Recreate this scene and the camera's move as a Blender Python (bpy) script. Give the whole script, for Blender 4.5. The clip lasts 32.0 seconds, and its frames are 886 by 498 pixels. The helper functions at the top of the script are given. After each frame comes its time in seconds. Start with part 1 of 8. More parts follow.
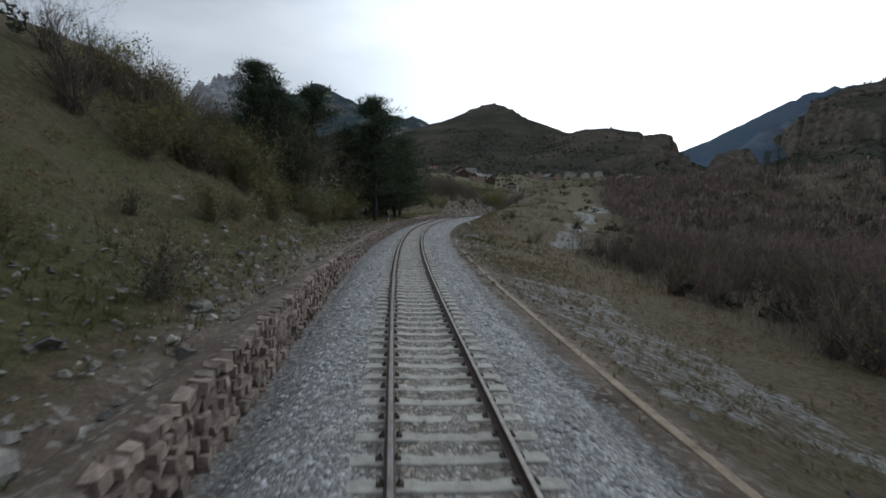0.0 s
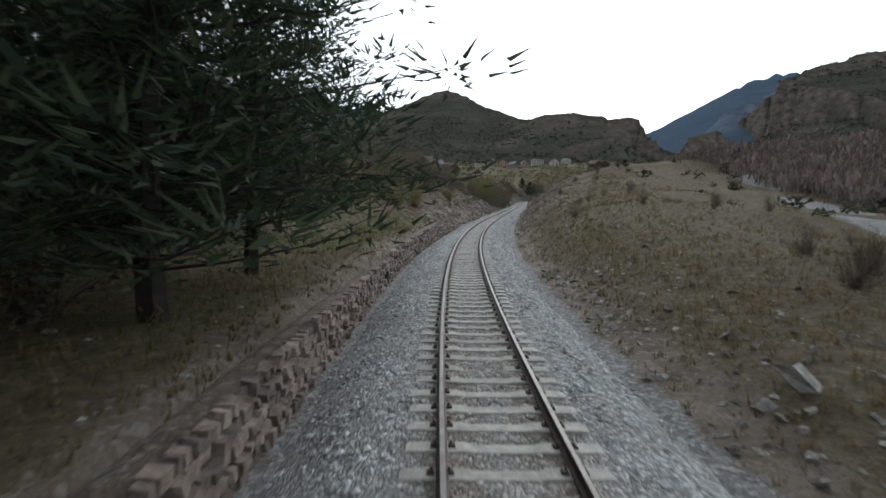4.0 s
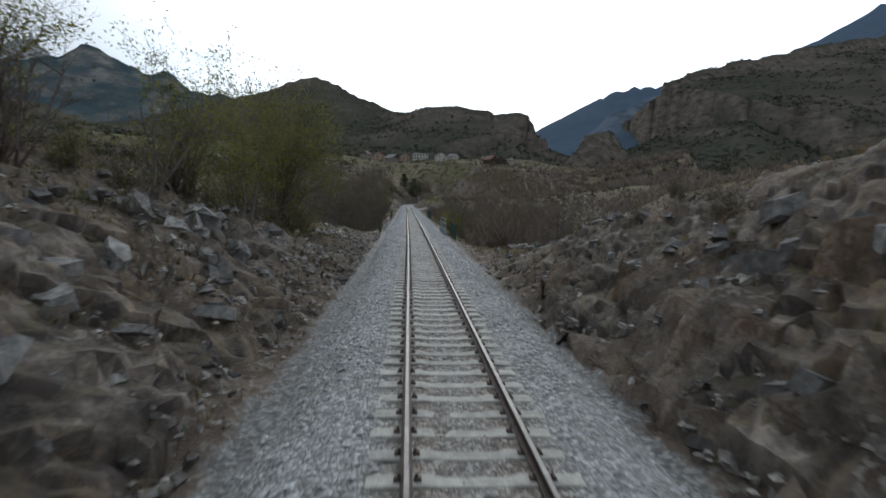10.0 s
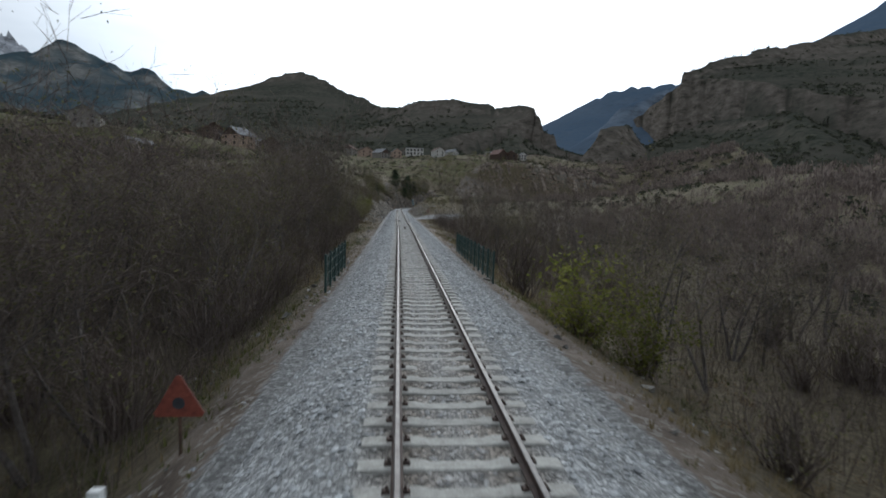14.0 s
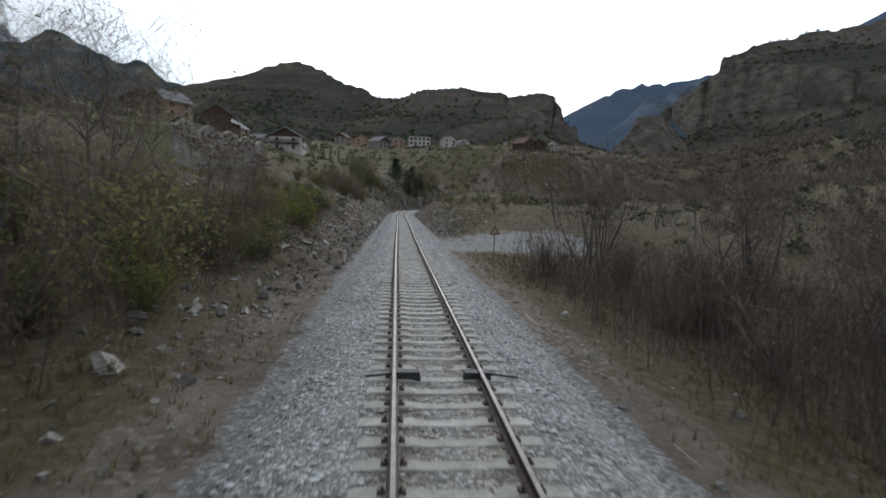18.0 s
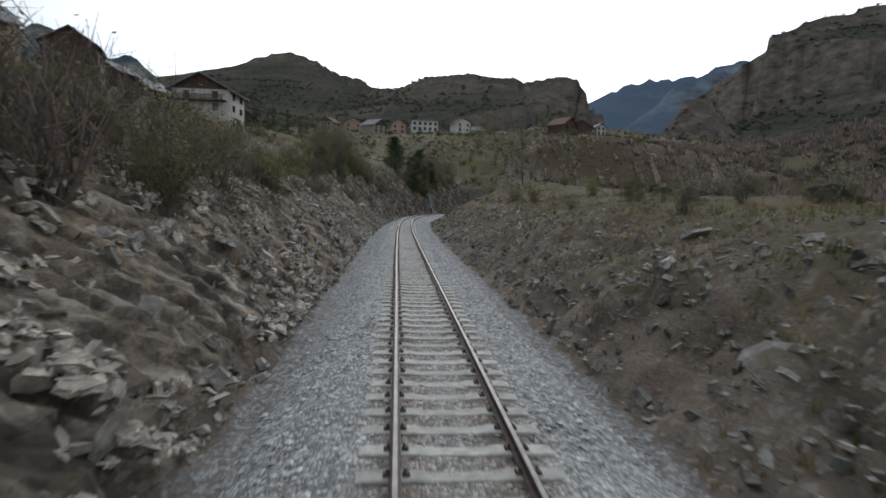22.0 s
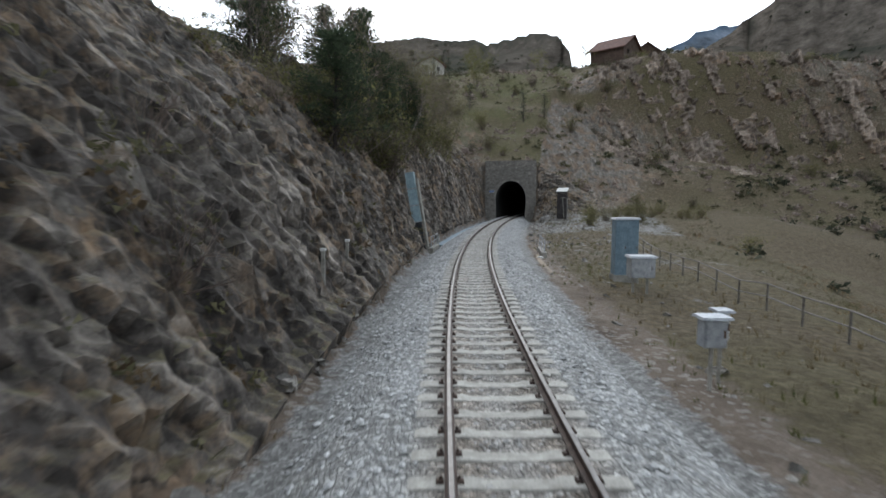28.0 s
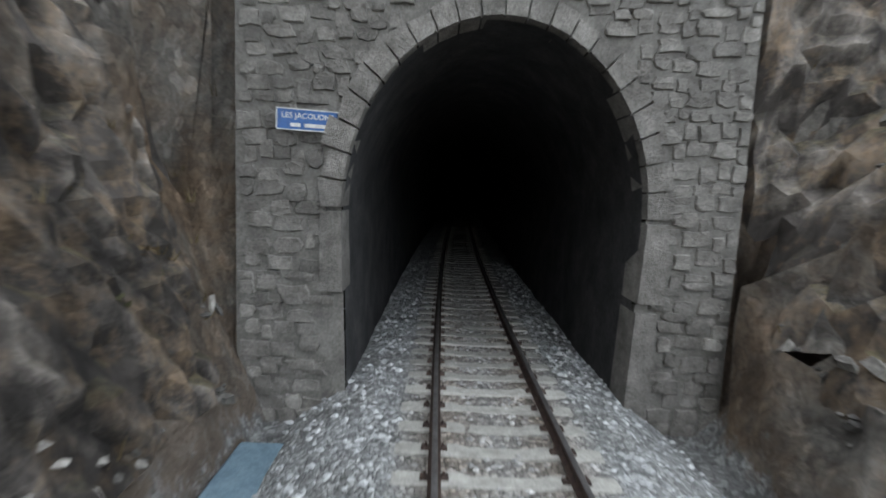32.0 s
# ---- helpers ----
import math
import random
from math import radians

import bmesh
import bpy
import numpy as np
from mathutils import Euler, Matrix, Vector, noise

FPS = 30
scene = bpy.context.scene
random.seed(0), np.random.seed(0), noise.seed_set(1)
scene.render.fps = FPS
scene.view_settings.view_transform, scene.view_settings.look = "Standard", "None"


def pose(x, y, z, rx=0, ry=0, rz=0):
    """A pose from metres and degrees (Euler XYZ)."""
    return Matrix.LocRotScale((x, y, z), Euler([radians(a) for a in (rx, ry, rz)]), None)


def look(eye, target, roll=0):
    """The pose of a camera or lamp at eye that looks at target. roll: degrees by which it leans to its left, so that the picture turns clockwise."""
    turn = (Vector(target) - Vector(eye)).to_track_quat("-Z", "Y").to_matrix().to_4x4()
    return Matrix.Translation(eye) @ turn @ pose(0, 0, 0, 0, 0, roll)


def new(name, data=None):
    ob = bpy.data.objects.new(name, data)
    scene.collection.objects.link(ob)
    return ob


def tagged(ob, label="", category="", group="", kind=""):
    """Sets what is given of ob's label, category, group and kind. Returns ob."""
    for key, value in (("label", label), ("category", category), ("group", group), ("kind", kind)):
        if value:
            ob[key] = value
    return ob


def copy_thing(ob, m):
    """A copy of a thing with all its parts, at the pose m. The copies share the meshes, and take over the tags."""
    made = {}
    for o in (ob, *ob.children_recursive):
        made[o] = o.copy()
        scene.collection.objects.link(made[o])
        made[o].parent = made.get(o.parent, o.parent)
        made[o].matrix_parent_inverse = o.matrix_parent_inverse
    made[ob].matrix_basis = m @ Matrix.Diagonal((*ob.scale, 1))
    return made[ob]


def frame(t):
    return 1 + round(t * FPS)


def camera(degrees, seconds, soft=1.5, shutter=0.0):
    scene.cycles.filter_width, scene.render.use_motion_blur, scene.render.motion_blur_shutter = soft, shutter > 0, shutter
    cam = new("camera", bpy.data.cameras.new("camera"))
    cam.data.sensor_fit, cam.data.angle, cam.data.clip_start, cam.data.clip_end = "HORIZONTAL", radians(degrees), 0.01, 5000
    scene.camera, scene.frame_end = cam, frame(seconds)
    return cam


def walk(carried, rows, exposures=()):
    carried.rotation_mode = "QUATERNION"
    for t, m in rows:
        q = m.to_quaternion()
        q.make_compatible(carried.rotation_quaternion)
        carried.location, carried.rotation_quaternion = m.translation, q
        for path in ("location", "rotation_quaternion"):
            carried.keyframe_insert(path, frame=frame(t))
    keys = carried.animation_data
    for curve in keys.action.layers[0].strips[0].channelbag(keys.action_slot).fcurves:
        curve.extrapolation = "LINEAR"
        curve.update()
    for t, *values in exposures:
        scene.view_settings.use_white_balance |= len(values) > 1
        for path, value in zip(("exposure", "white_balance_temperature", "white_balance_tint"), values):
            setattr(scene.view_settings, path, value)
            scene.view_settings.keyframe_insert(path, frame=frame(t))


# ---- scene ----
# The walk of the camera: seconds, place, pitch, roll, yaw.
ROWS = [
    (0.0, -0.77, -0.27, 2.90, -5.02, -1.97, 13.64),
    (0.5, -3.76, 8.23, 2.90, -4.95, -1.73, 13.63),
    (1.0, -6.71, 16.81, 2.90, -4.95, -1.46, 13.41),
    (1.5, -9.56, 25.48, 2.90, -5.06, -1.13, 13.08),
    (2.0, -12.27, 34.26, 2.90, -5.18, -0.85, 12.64),
    (2.5, -14.78, 43.15, 2.90, -5.28, -0.72, 11.85),
    (3.0, -17.07, 52.19, 2.90, -5.48, -0.55, 10.86),
    (3.5, -19.12, 61.35, 2.90, -5.60, -0.63, 9.66),
    (4.0, -20.93, 70.66, 2.90, -5.71, -0.72, 8.45),
    (4.5, -22.47, 80.10, 2.90, -5.79, -0.78, 7.16),
    (5.0, -23.74, 89.68, 2.90, -5.83, -0.78, 5.73),
    (5.5, -24.70, 99.37, 2.90, -5.82, -0.69, 4.14),
    (6.0, -25.36, 109.17, 2.90, -5.73, -0.50, 2.46),
    (6.5, -25.72, 119.05, 2.90, -5.68, -0.48, 0.83),
    (7.0, -25.83, 128.98, 2.90, -5.60, -0.78, -0.75),
    (7.5, -25.75, 138.95, 2.90, -5.57, -1.20, -2.14),
    (8.0, -25.56, 148.94, 2.90, -5.53, -1.69, -3.08),
    (8.5, -25.31, 158.94, 2.90, -5.50, -2.00, -3.89),
    (9.0, -25.06, 168.93, 2.90, -5.51, -2.17, -4.47),
    (9.5, -24.82, 178.88, 2.90, -5.43, -2.07, -4.81),
    (10.0, -24.60, 188.80, 2.90, -5.33, -1.67, -5.01),
    (10.5, -24.39, 198.66, 2.90, -5.20, -1.19, -5.09),
    (11.0, -24.17, 208.47, 2.90, -5.09, -1.04, -5.41),
    (11.5, -23.95, 218.21, 2.90, -5.08, -1.23, -5.38),
    (12.0, -23.74, 227.87, 2.90, -5.04, -1.40, -5.61),
    (12.5, -23.56, 237.45, 2.90, -5.03, -1.56, -5.74),
    (13.0, -23.41, 246.95, 2.90, -5.06, -1.75, -5.71),
    (13.5, -23.26, 256.38, 2.90, -5.04, -1.67, -5.91),
    (14.0, -23.10, 265.75, 2.90, -5.03, -1.63, -5.90),
    (14.5, -22.93, 275.08, 2.90, -4.99, -1.46, -5.95),
    (15.0, -22.76, 284.37, 2.90, -4.98, -1.45, -5.96),
    (15.5, -22.59, 293.65, 2.90, -4.99, -1.54, -5.97),
    (16.0, -22.42, 302.92, 2.90, -5.00, -1.69, -6.00),
    (16.5, -22.26, 312.20, 2.90, -5.02, -1.85, -6.05),
    (17.0, -22.10, 321.50, 2.90, -5.04, -1.94, -6.08),
    (17.5, -21.96, 330.82, 2.90, -5.08, -2.04, -5.96),
    (18.0, -21.84, 340.17, 2.90, -5.09, -2.12, -5.77),
    (18.5, -21.73, 349.54, 2.90, -5.13, -2.13, -5.82),
    (19.0, -21.62, 358.94, 2.90, -5.14, -2.11, -5.93),
    (19.5, -21.50, 368.35, 2.90, -5.15, -2.07, -5.96),
    (20.0, -21.36, 377.78, 2.90, -5.14, -2.07, -5.90),
    (20.5, -21.21, 387.21, 2.90, -5.10, -2.03, -6.01),
    (21.0, -21.04, 396.63, 2.90, -5.10, -1.95, -6.08),
    (21.5, -20.88, 406.03, 2.90, -5.08, -1.91, -5.99),
    (22.0, -20.74, 415.41, 2.90, -5.10, -1.97, -5.77),
    (22.5, -20.60, 424.77, 2.90, -5.12, -2.08, -5.87),
    (23.0, -20.48, 434.08, 2.90, -5.13, -2.19, -5.76),
    (23.5, -20.37, 443.37, 2.90, -5.15, -2.13, -5.80),
    (24.0, -20.24, 452.64, 2.90, -5.16, -2.04, -5.93),
    (24.5, -20.08, 461.91, 2.90, -5.31, -2.16, -5.92),
    (25.0, -19.87, 471.20, 2.90, -5.40, -2.19, -5.97),
    (25.5, -19.58, 480.51, 2.90, -5.43, -1.96, -6.39),
    (26.0, -19.16, 489.86, 2.90, -5.47, -1.53, -7.01),
    (26.5, -18.54, 499.22, 2.90, -5.52, -1.02, -7.90),
    (27.0, -17.66, 508.58, 2.90, -5.58, -0.52, -9.05),
    (27.5, -16.48, 517.91, 2.90, -5.64, -0.15, -10.42),
    (28.0, -14.96, 527.15, 2.90, -5.70, -0.00, -11.90),
    (28.5, -13.10, 536.26, 2.90, -5.72, -0.02, -13.85),
    (29.0, -10.92, 545.20, 2.90, -5.66, 0.04, -15.74),
    (29.5, -8.47, 553.94, 2.90, -5.63, 0.14, -17.44),
    (30.0, -5.76, 562.46, 2.90, -5.67, 0.02, -18.91),
    (30.5, -2.85, 570.74, 2.90, -5.87, -0.40, -20.58),
    (31.0, 0.24, 578.77, 2.90, -6.07, -1.03, -22.08),
    (31.5, 3.46, 586.56, 2.90, -6.39, -1.78, -23.55),
    (32.0, 6.78, 594.14, 2.90, -7.04, -2.43, -25.27),
]
cam = camera(80.8, 32.0, soft=1.7, shutter=0.12)
# The clip's own camera opens up as it nears the dark tunnel.
EXPOSURES = [(0.0, -0.31, 6146, 7.6), (2.0, -0.02, 6500, 8.8), (3.0, 0.38, 6441, 8.8), (6.0, -0.25, 6064, 7.6), (9.0, -0.06, 6146, 7.6), (12.0, 0.04, 6205, 7.6), (14.0, 0.0, 6087, 7.6), (17.0, 0.12, 6264, 8.8), (19.0, 0.12, 6205, 8.8),
             (23.0, 0.23, 6382, 10.0), (25.0, 0.33, 6441, 11.2), (28.0, 0.82, 6264, 8.8), (29.0, 0.92, 6441, 8.8), (30.0, 1.33, 6323, 8.8), (31.0, 1.19, 6205, 7.6), (31.6, 1.39, 6264, 8.8), (32.0, 2.12, 6382, 8.8)]
walk(cam, [(t, pose(x, y, z, 90 + p, r, w)) for t, x, y, z, p, r, w in ROWS], EXPOSURES)

# World: a bright overcast evening sky with thin blue gaps, the hidden sun low ahead.
SUN_EL, SUN_AZ = radians(24), radians(-8)
world = bpy.data.worlds.new("sky")
scene.world = world
world.use_nodes = True
wn, wl = world.node_tree.nodes, world.node_tree.links
wn.clear()
w_out = wn.new("ShaderNodeOutputWorld")
w_bg = wn.new("ShaderNodeBackground")
w_sky = wn.new("ShaderNodeTexSky")
w_sky.sky_type = "NISHITA"
w_sky.sun_disc = False
w_sky.sun_elevation, w_sky.sun_rotation = SUN_EL, radians(8)
w_tex = wn.new("ShaderNodeTexCoord")
w_map = wn.new("ShaderNodeMapping")
w_map.inputs["Scale"].default_value = (1.0, 1.0, 3.2)
w_noise = wn.new("ShaderNodeTexNoise")
w_noise.inputs["Scale"].default_value = 2.6
w_noise.inputs["Detail"].default_value = 6
w_ramp = wn.new("ShaderNodeValToRGB")
w_ramp.color_ramp.elements[0].position, w_ramp.color_ramp.elements[1].position = 0.42, 0.62
w_ramp.color_ramp.elements[0].color = (0.7, 0.7, 0.7, 1)
w_mix = wn.new("ShaderNodeMix")
w_mix.data_type = "RGBA"
w_mix.inputs["B"].default_value = (11.6, 12.3, 13.2, 1)
w_near = wn.new("ShaderNodeMath")
w_near.operation = "MULTIPLY_ADD"
w_near.inputs[1].default_value, w_near.inputs[2].default_value = 0.3, -0.22
# the cloud is brightest round the hidden sun ahead
w_dot = wn.new("ShaderNodeVectorMath")
w_dot.operation = "DOT_PRODUCT"
w_dot.inputs[1].default_value = (0.35, 0.86, 0.38)
wl.new(w_tex.outputs["Generated"], w_dot.inputs[0])
w_glow = wn.new("ShaderNodeMapRange")
w_glow.interpolation_type = "SMOOTHSTEP"
w_glow.inputs["From Min"].default_value, w_glow.inputs["From Max"].default_value = 0.56, 0.95
w_glow.inputs["To Min"].default_value, w_glow.inputs["To Max"].default_value = 0.64, 1.5
wl.new(w_dot.outputs["Value"], w_glow.inputs["Value"])
wl.new(w_dot.outputs["Value"], w_near.inputs[0])
w_add = wn.new("ShaderNodeMath")
wl.new(w_noise.outputs["Fac"], w_add.inputs[0])
wl.new(w_near.outputs[0], w_add.inputs[1])
wl.new(w_add.outputs[0], w_ramp.inputs["Fac"])
wl.new(w_tex.outputs["Generated"], w_map.inputs["Vector"])
wl.new(w_map.outputs["Vector"], w_noise.inputs["Vector"])
wl.new(w_ramp.outputs["Color"], w_mix.inputs["Factor"])
wl.new(w_sky.outputs["Color"], w_mix.inputs["A"])
wl.new(w_mix.outputs["Result"], w_bg.inputs["Color"])
w_str = wn.new("ShaderNodeMath")
w_str.operation = "MULTIPLY"
w_str.inputs[1].default_value = 0.10
wl.new(w_glow.outputs["Result"], w_str.inputs[0])
wl.new(w_str.outputs[0], w_bg.inputs["Strength"])
wl.new(w_bg.outputs["Background"], w_out.inputs["Surface"])
sun = new("sun", bpy.data.lights.new("sun", "SUN"))
sun.data.energy, sun.data.angle, sun.data.color = 0.6, radians(25), (1.0, 0.95, 0.88)
sun.matrix_world = look((0, 0, 50), (0 - 40 * math.sin(-SUN_AZ), -40, 50 - 40 * math.tan(SUN_EL)))


# ---- materials ----
def nodes_of(name):
    m = bpy.data.materials.new(name)
    m.use_nodes = True
    nt = m.node_tree
    return m, nt, nt.nodes["Principled BSDF"]


def noise_node(nt, scale, detail=4, rough=0.6, vec=None):
    n = nt.nodes.new("ShaderNodeTexNoise")
    n.inputs["Scale"].default_value, n.inputs["Detail"].default_value = scale, detail
    n.inputs["Roughness"].default_value = rough
    if vec is not None:
        nt.links.new(vec, n.inputs["Vector"])
    return n.outputs["Fac"]


def ramp(nt, fac, *stops):
    r = nt.nodes.new("ShaderNodeValToRGB")
    e = r.color_ramp.elements
    while len(e) < len(stops):
        e.new(0.5)
    for k, (pos, col) in zip(e, stops):
        k.position = pos
        k.color = (*col, 1) if isinstance(col, tuple) else (col, col, col, 1)
    nt.links.new(fac, r.inputs["Fac"])
    return r.outputs["Color"]


def mixed(nt, fac, a, b, mode="MIX"):
    m = nt.nodes.new("ShaderNodeMix")
    m.data_type, m.blend_type = "RGBA", mode
    for sock, val in (("Factor", fac), ("A", a), ("B", b)):
        if isinstance(val, tuple):
            m.inputs[sock].default_value = (*val, 1)
        elif isinstance(val, (int, float)):
            m.inputs[sock].default_value = val
        else:
            nt.links.new(val, m.inputs[sock])
    return m.outputs["Result"]


def bumped(nt, b, height, strength, dist):
    n = nt.nodes.new("ShaderNodeBump")
    n.inputs["Strength"].default_value, n.inputs["Distance"].default_value = strength, dist
    nt.links.new(height, n.inputs["Height"])
    nt.links.new(n.outputs["Normal"], b.inputs["Normal"])


def pos_of(nt):
    return nt.nodes.new("ShaderNodeNewGeometry").outputs["Position"]


def local_of(nt):
    return nt.nodes.new("ShaderNodeTexCoord").outputs["Object"]


def surface(name, dark, mid, light, scale=6.0, rough=0.85, metal=0.0, bump=0.4, dist=0.01, fine=8.0, rand=0.0, island=0.0, world_space=True, stain=False):
    """Mottled material: noise at two scales, with relief; rand shifts the tone from piece to piece."""
    m, nt, b = nodes_of(name)
    vec = pos_of(nt) if world_space else local_of(nt)
    n1 = noise_node(nt, scale, 5, 0.62, vec)
    n2 = noise_node(nt, scale * fine, 4, 0.7, vec)
    col = ramp(nt, n1, (0.32, dark), (0.5, mid), (0.7, light))
    col = mixed(nt, 0.55, col, ramp(nt, n2, (0.3, 0.35), (0.7, 1.0)), "MULTIPLY")
    for amount, src, sock in ((rand, "ShaderNodeObjectInfo", "Random"), (island, "ShaderNodeNewGeometry", "Random Per Island")):
        if amount:
            r = nt.nodes.new(src).outputs[sock]
            col = mixed(nt, 1.0, col, ramp(nt, r, (0.0, 1.0 - amount), (1.0, 1.0 + amount)), "MULTIPLY")
    nt.links.new(col, b.inputs["Base Color"])
    b.inputs["Roughness"].default_value, b.inputs["Metallic"].default_value = rough, metal
    bumped(nt, b, n2, bump, dist)
    if stain:
        nt.links.new(stained(nt, col), b.inputs["Base Color"])
    return m


def cells(nt, scale, vec, edge=False):
    """Random tone per cell, or the distance to the nearest crack."""
    v = nt.nodes.new("ShaderNodeTexVoronoi")
    v.inputs["Scale"].default_value = scale
    if edge:
        v.feature = "DISTANCE_TO_EDGE"
    nt.links.new(vec, v.inputs["Vector"])
    if edge:
        return v.outputs["Distance"]
    s = nt.nodes.new("ShaderNodeSeparateColor")
    nt.links.new(v.outputs["Color"], s.inputs["Color"])
    return s.outputs["Red"]


def warped(nt, vec, amount, scale, stretch=(1, 1, 1), turn=(0, 0, 0)):
    n = nt.nodes.new("ShaderNodeTexNoise")
    n.inputs["Scale"].default_value, n.inputs["Detail"].default_value = scale, 3
    nt.links.new(vec, n.inputs["Vector"])
    k = mixed(nt, amount, vec, n.outputs["Color"], "LINEAR_LIGHT")
    mp = nt.nodes.new("ShaderNodeMapping")
    mp.inputs["Rotation"].default_value, mp.inputs["Scale"].default_value = turn, stretch
    nt.links.new(k, mp.inputs["Vector"])
    return mp.outputs["Vector"]


def ground_material():
    m, nt, b = nodes_of("ground_cover")
    vec = pos_of(nt)
    big, mid, small, tiny = (noise_node(nt, s, 6, 0.65, vec) for s in (0.09, 0.55, 3.2, 17.0))
    earth = ramp(nt, mid, (0.3, (0.12, 0.092, 0.071)), (0.5, (0.225, 0.18, 0.142)), (0.72, (0.33, 0.275, 0.222)))
    straw = ramp(nt, small, (0.3, (0.085, 0.067, 0.043)), (0.55, (0.165, 0.131, 0.085)), (0.75, (0.26, 0.213, 0.14)))
    green = ramp(nt, small, (0.3, (0.055, 0.064, 0.02)), (0.6, (0.125, 0.133, 0.045)), (0.8, (0.19, 0.182, 0.075)))
    att = nt.nodes.new("ShaderNodeAttribute")
    att.attribute_name = "cover"
    lush = mixed(nt, 1.0, ramp(nt, big, (0.40, 0.12), (0.6, 1.0)), att.outputs["Alpha"], "MULTIPLY")
    grass = mixed(nt, lush, straw, green)
    sep = nt.nodes.new("ShaderNodeSeparateColor")
    nt.links.new(att.outputs["Color"], sep.inputs["Color"])
    # rock: tilted strata, split into blocks and chips
    tilt = warped(nt, vec, 0.35, 1.3, (1.25, 0.9, 0.62), (0.3, -0.35, 0.2))
    strata = noise_node(nt, 1.3, 8, 0.72, tilt)
    block, chip = cells(nt, 2.4, tilt), cells(nt, 8.0, tilt)
    rock = ramp(nt, strata, (0.32, (0.08, 0.073, 0.066)), (0.46, (0.165, 0.15, 0.132)), (0.58, (0.245, 0.223, 0.193)), (0.72, (0.37, 0.34, 0.3)))
    rock = mixed(nt, ramp(nt, mid, (0.43, 0.0), (0.62, 0.75)), rock, (0.225, 0.15, 0.092))
    craggy = noise_node(nt, 1.5, 11, 0.76, tilt)
    rock = mixed(nt, 0.8, rock, ramp(nt, craggy, (0.34, 0.45), (0.5, 1.08), (0.66, 1.55)), "MULTIPLY")
    rock = mixed(nt, 1.0, rock, ramp(nt, block, (0.0, 0.84), (1.0, 1.12)), "MULTIPLY")
    rock = mixed(nt, 1.0, rock, ramp(nt, chip, (0.0, 0.76), (0.75, 1.0), (1.0, 1.4)), "MULTIPLY")
    # pale chips strewn over the earth
    strewn = cells(nt, 8.0, vec)
    earth = mixed(nt, mixed(nt, 1.0, ramp(nt, strewn, (0.80, 0.0), (0.83, 1.0)), ramp(nt, big, (0.4, 0.2), (0.62, 1.0)), "MULTIPLY"), earth, (0.38, 0.35, 0.305))
    grit = cells(nt, 13.0, vec)
    gravel = ramp(nt, grit, (0.0, (0.21, 0.208, 0.198)), (0.6, (0.37, 0.365, 0.35)), (1.0, (0.56, 0.555, 0.535)))
    gravel = mixed(nt, 1.0, gravel, ramp(nt, cells(nt, 13.0, vec, True), (0.0, 0.45), (0.08, 1.0)), "MULTIPLY")
    soft_edge = nt.nodes.new("ShaderNodeMath")
    soft_edge.operation = "MULTIPLY_ADD"
    nt.links.new(mixed(nt, 0.5, mid, small), soft_edge.inputs[0])
    soft_edge.inputs[1].default_value = 1.6
    soft_edge.inputs[2].default_value = -0.8

    def weight(sock):
        add = nt.nodes.new("ShaderNodeMath")
        add.operation = "ADD"
        nt.links.new(sep.outputs[sock], add.inputs[0])
        nt.links.new(soft_edge.outputs[0], add.inputs[1])
        return ramp(nt, add.outputs[0], (0.38, 0.0), (0.56, 1.0))

    rocky = weight("Red")
    col = mixed(nt, weight("Green"), earth, grass)
    col = mixed(nt, rocky, col, rock)
    col = mixed(nt, weight("Blue"), col, gravel)
    col = mixed(nt, 0.55, col, ramp(nt, tiny, (0.28, 0.4), (0.68, 1.1)), "MULTIPLY")
    nt.links.new(col, b.inputs["Base Color"])
    b.inputs["Roughness"].default_value = 0.95
    b.inputs["Specular IOR Level"].default_value = 0.2
    h = mixed(nt, 0.5, small, tiny)
    h = mixed(nt, rocky, h, mixed(nt, 0.8, mixed(nt, 0.5, chip, block), craggy))
    bumped(nt, b, h, 1.0, 0.35)
    return m


def stained(nt, col):
    """Brown brake rust where the mesh says so."""
    att = nt.nodes.new("ShaderNodeAttribute")
    att.attribute_name = "stain"
    return mixed(nt, att.outputs["Fac"], col, mixed(nt, 1.0, col, (0.78, 0.63, 0.5), "MULTIPLY"))


def ballast_material(name, scale):
    """Crushed grey stone: every cell a stone of its own tone with a dark gap round it."""
    m, nt, b = nodes_of(name)
    vec = pos_of(nt)
    w = warped(nt, vec, 0.02, 9.0)
    tone, gap = cells(nt, scale, w), cells(nt, scale, w, True)
    col = ramp(nt, tone, (0.0, (0.19, 0.192, 0.186)), (0.5, (0.34, 0.343, 0.335)), (1.0, (0.56, 0.562, 0.548)))
    col = mixed(nt, 1.0, col, ramp(nt, gap, (0.0, 0.35), (0.09, 1.0)), "MULTIPLY")
    col = mixed(nt, 0.6, col, ramp(nt, noise_node(nt, 0.7, 5, 0.6, vec), (0.35, (0.62, 0.6, 0.56)), (0.6, (1.0, 1.0, 1.0))), "MULTIPLY")
    col = stained(nt, col)
    nt.links.new(col, b.inputs["Base Color"])
    b.inputs["Roughness"].default_value = 0.9
    bumped(nt, b, mixed(nt, 0.5, ramp(nt, gap, (0.0, 0.0), (0.25, 1.0)), tone), 1.0, 0.05)
    return m


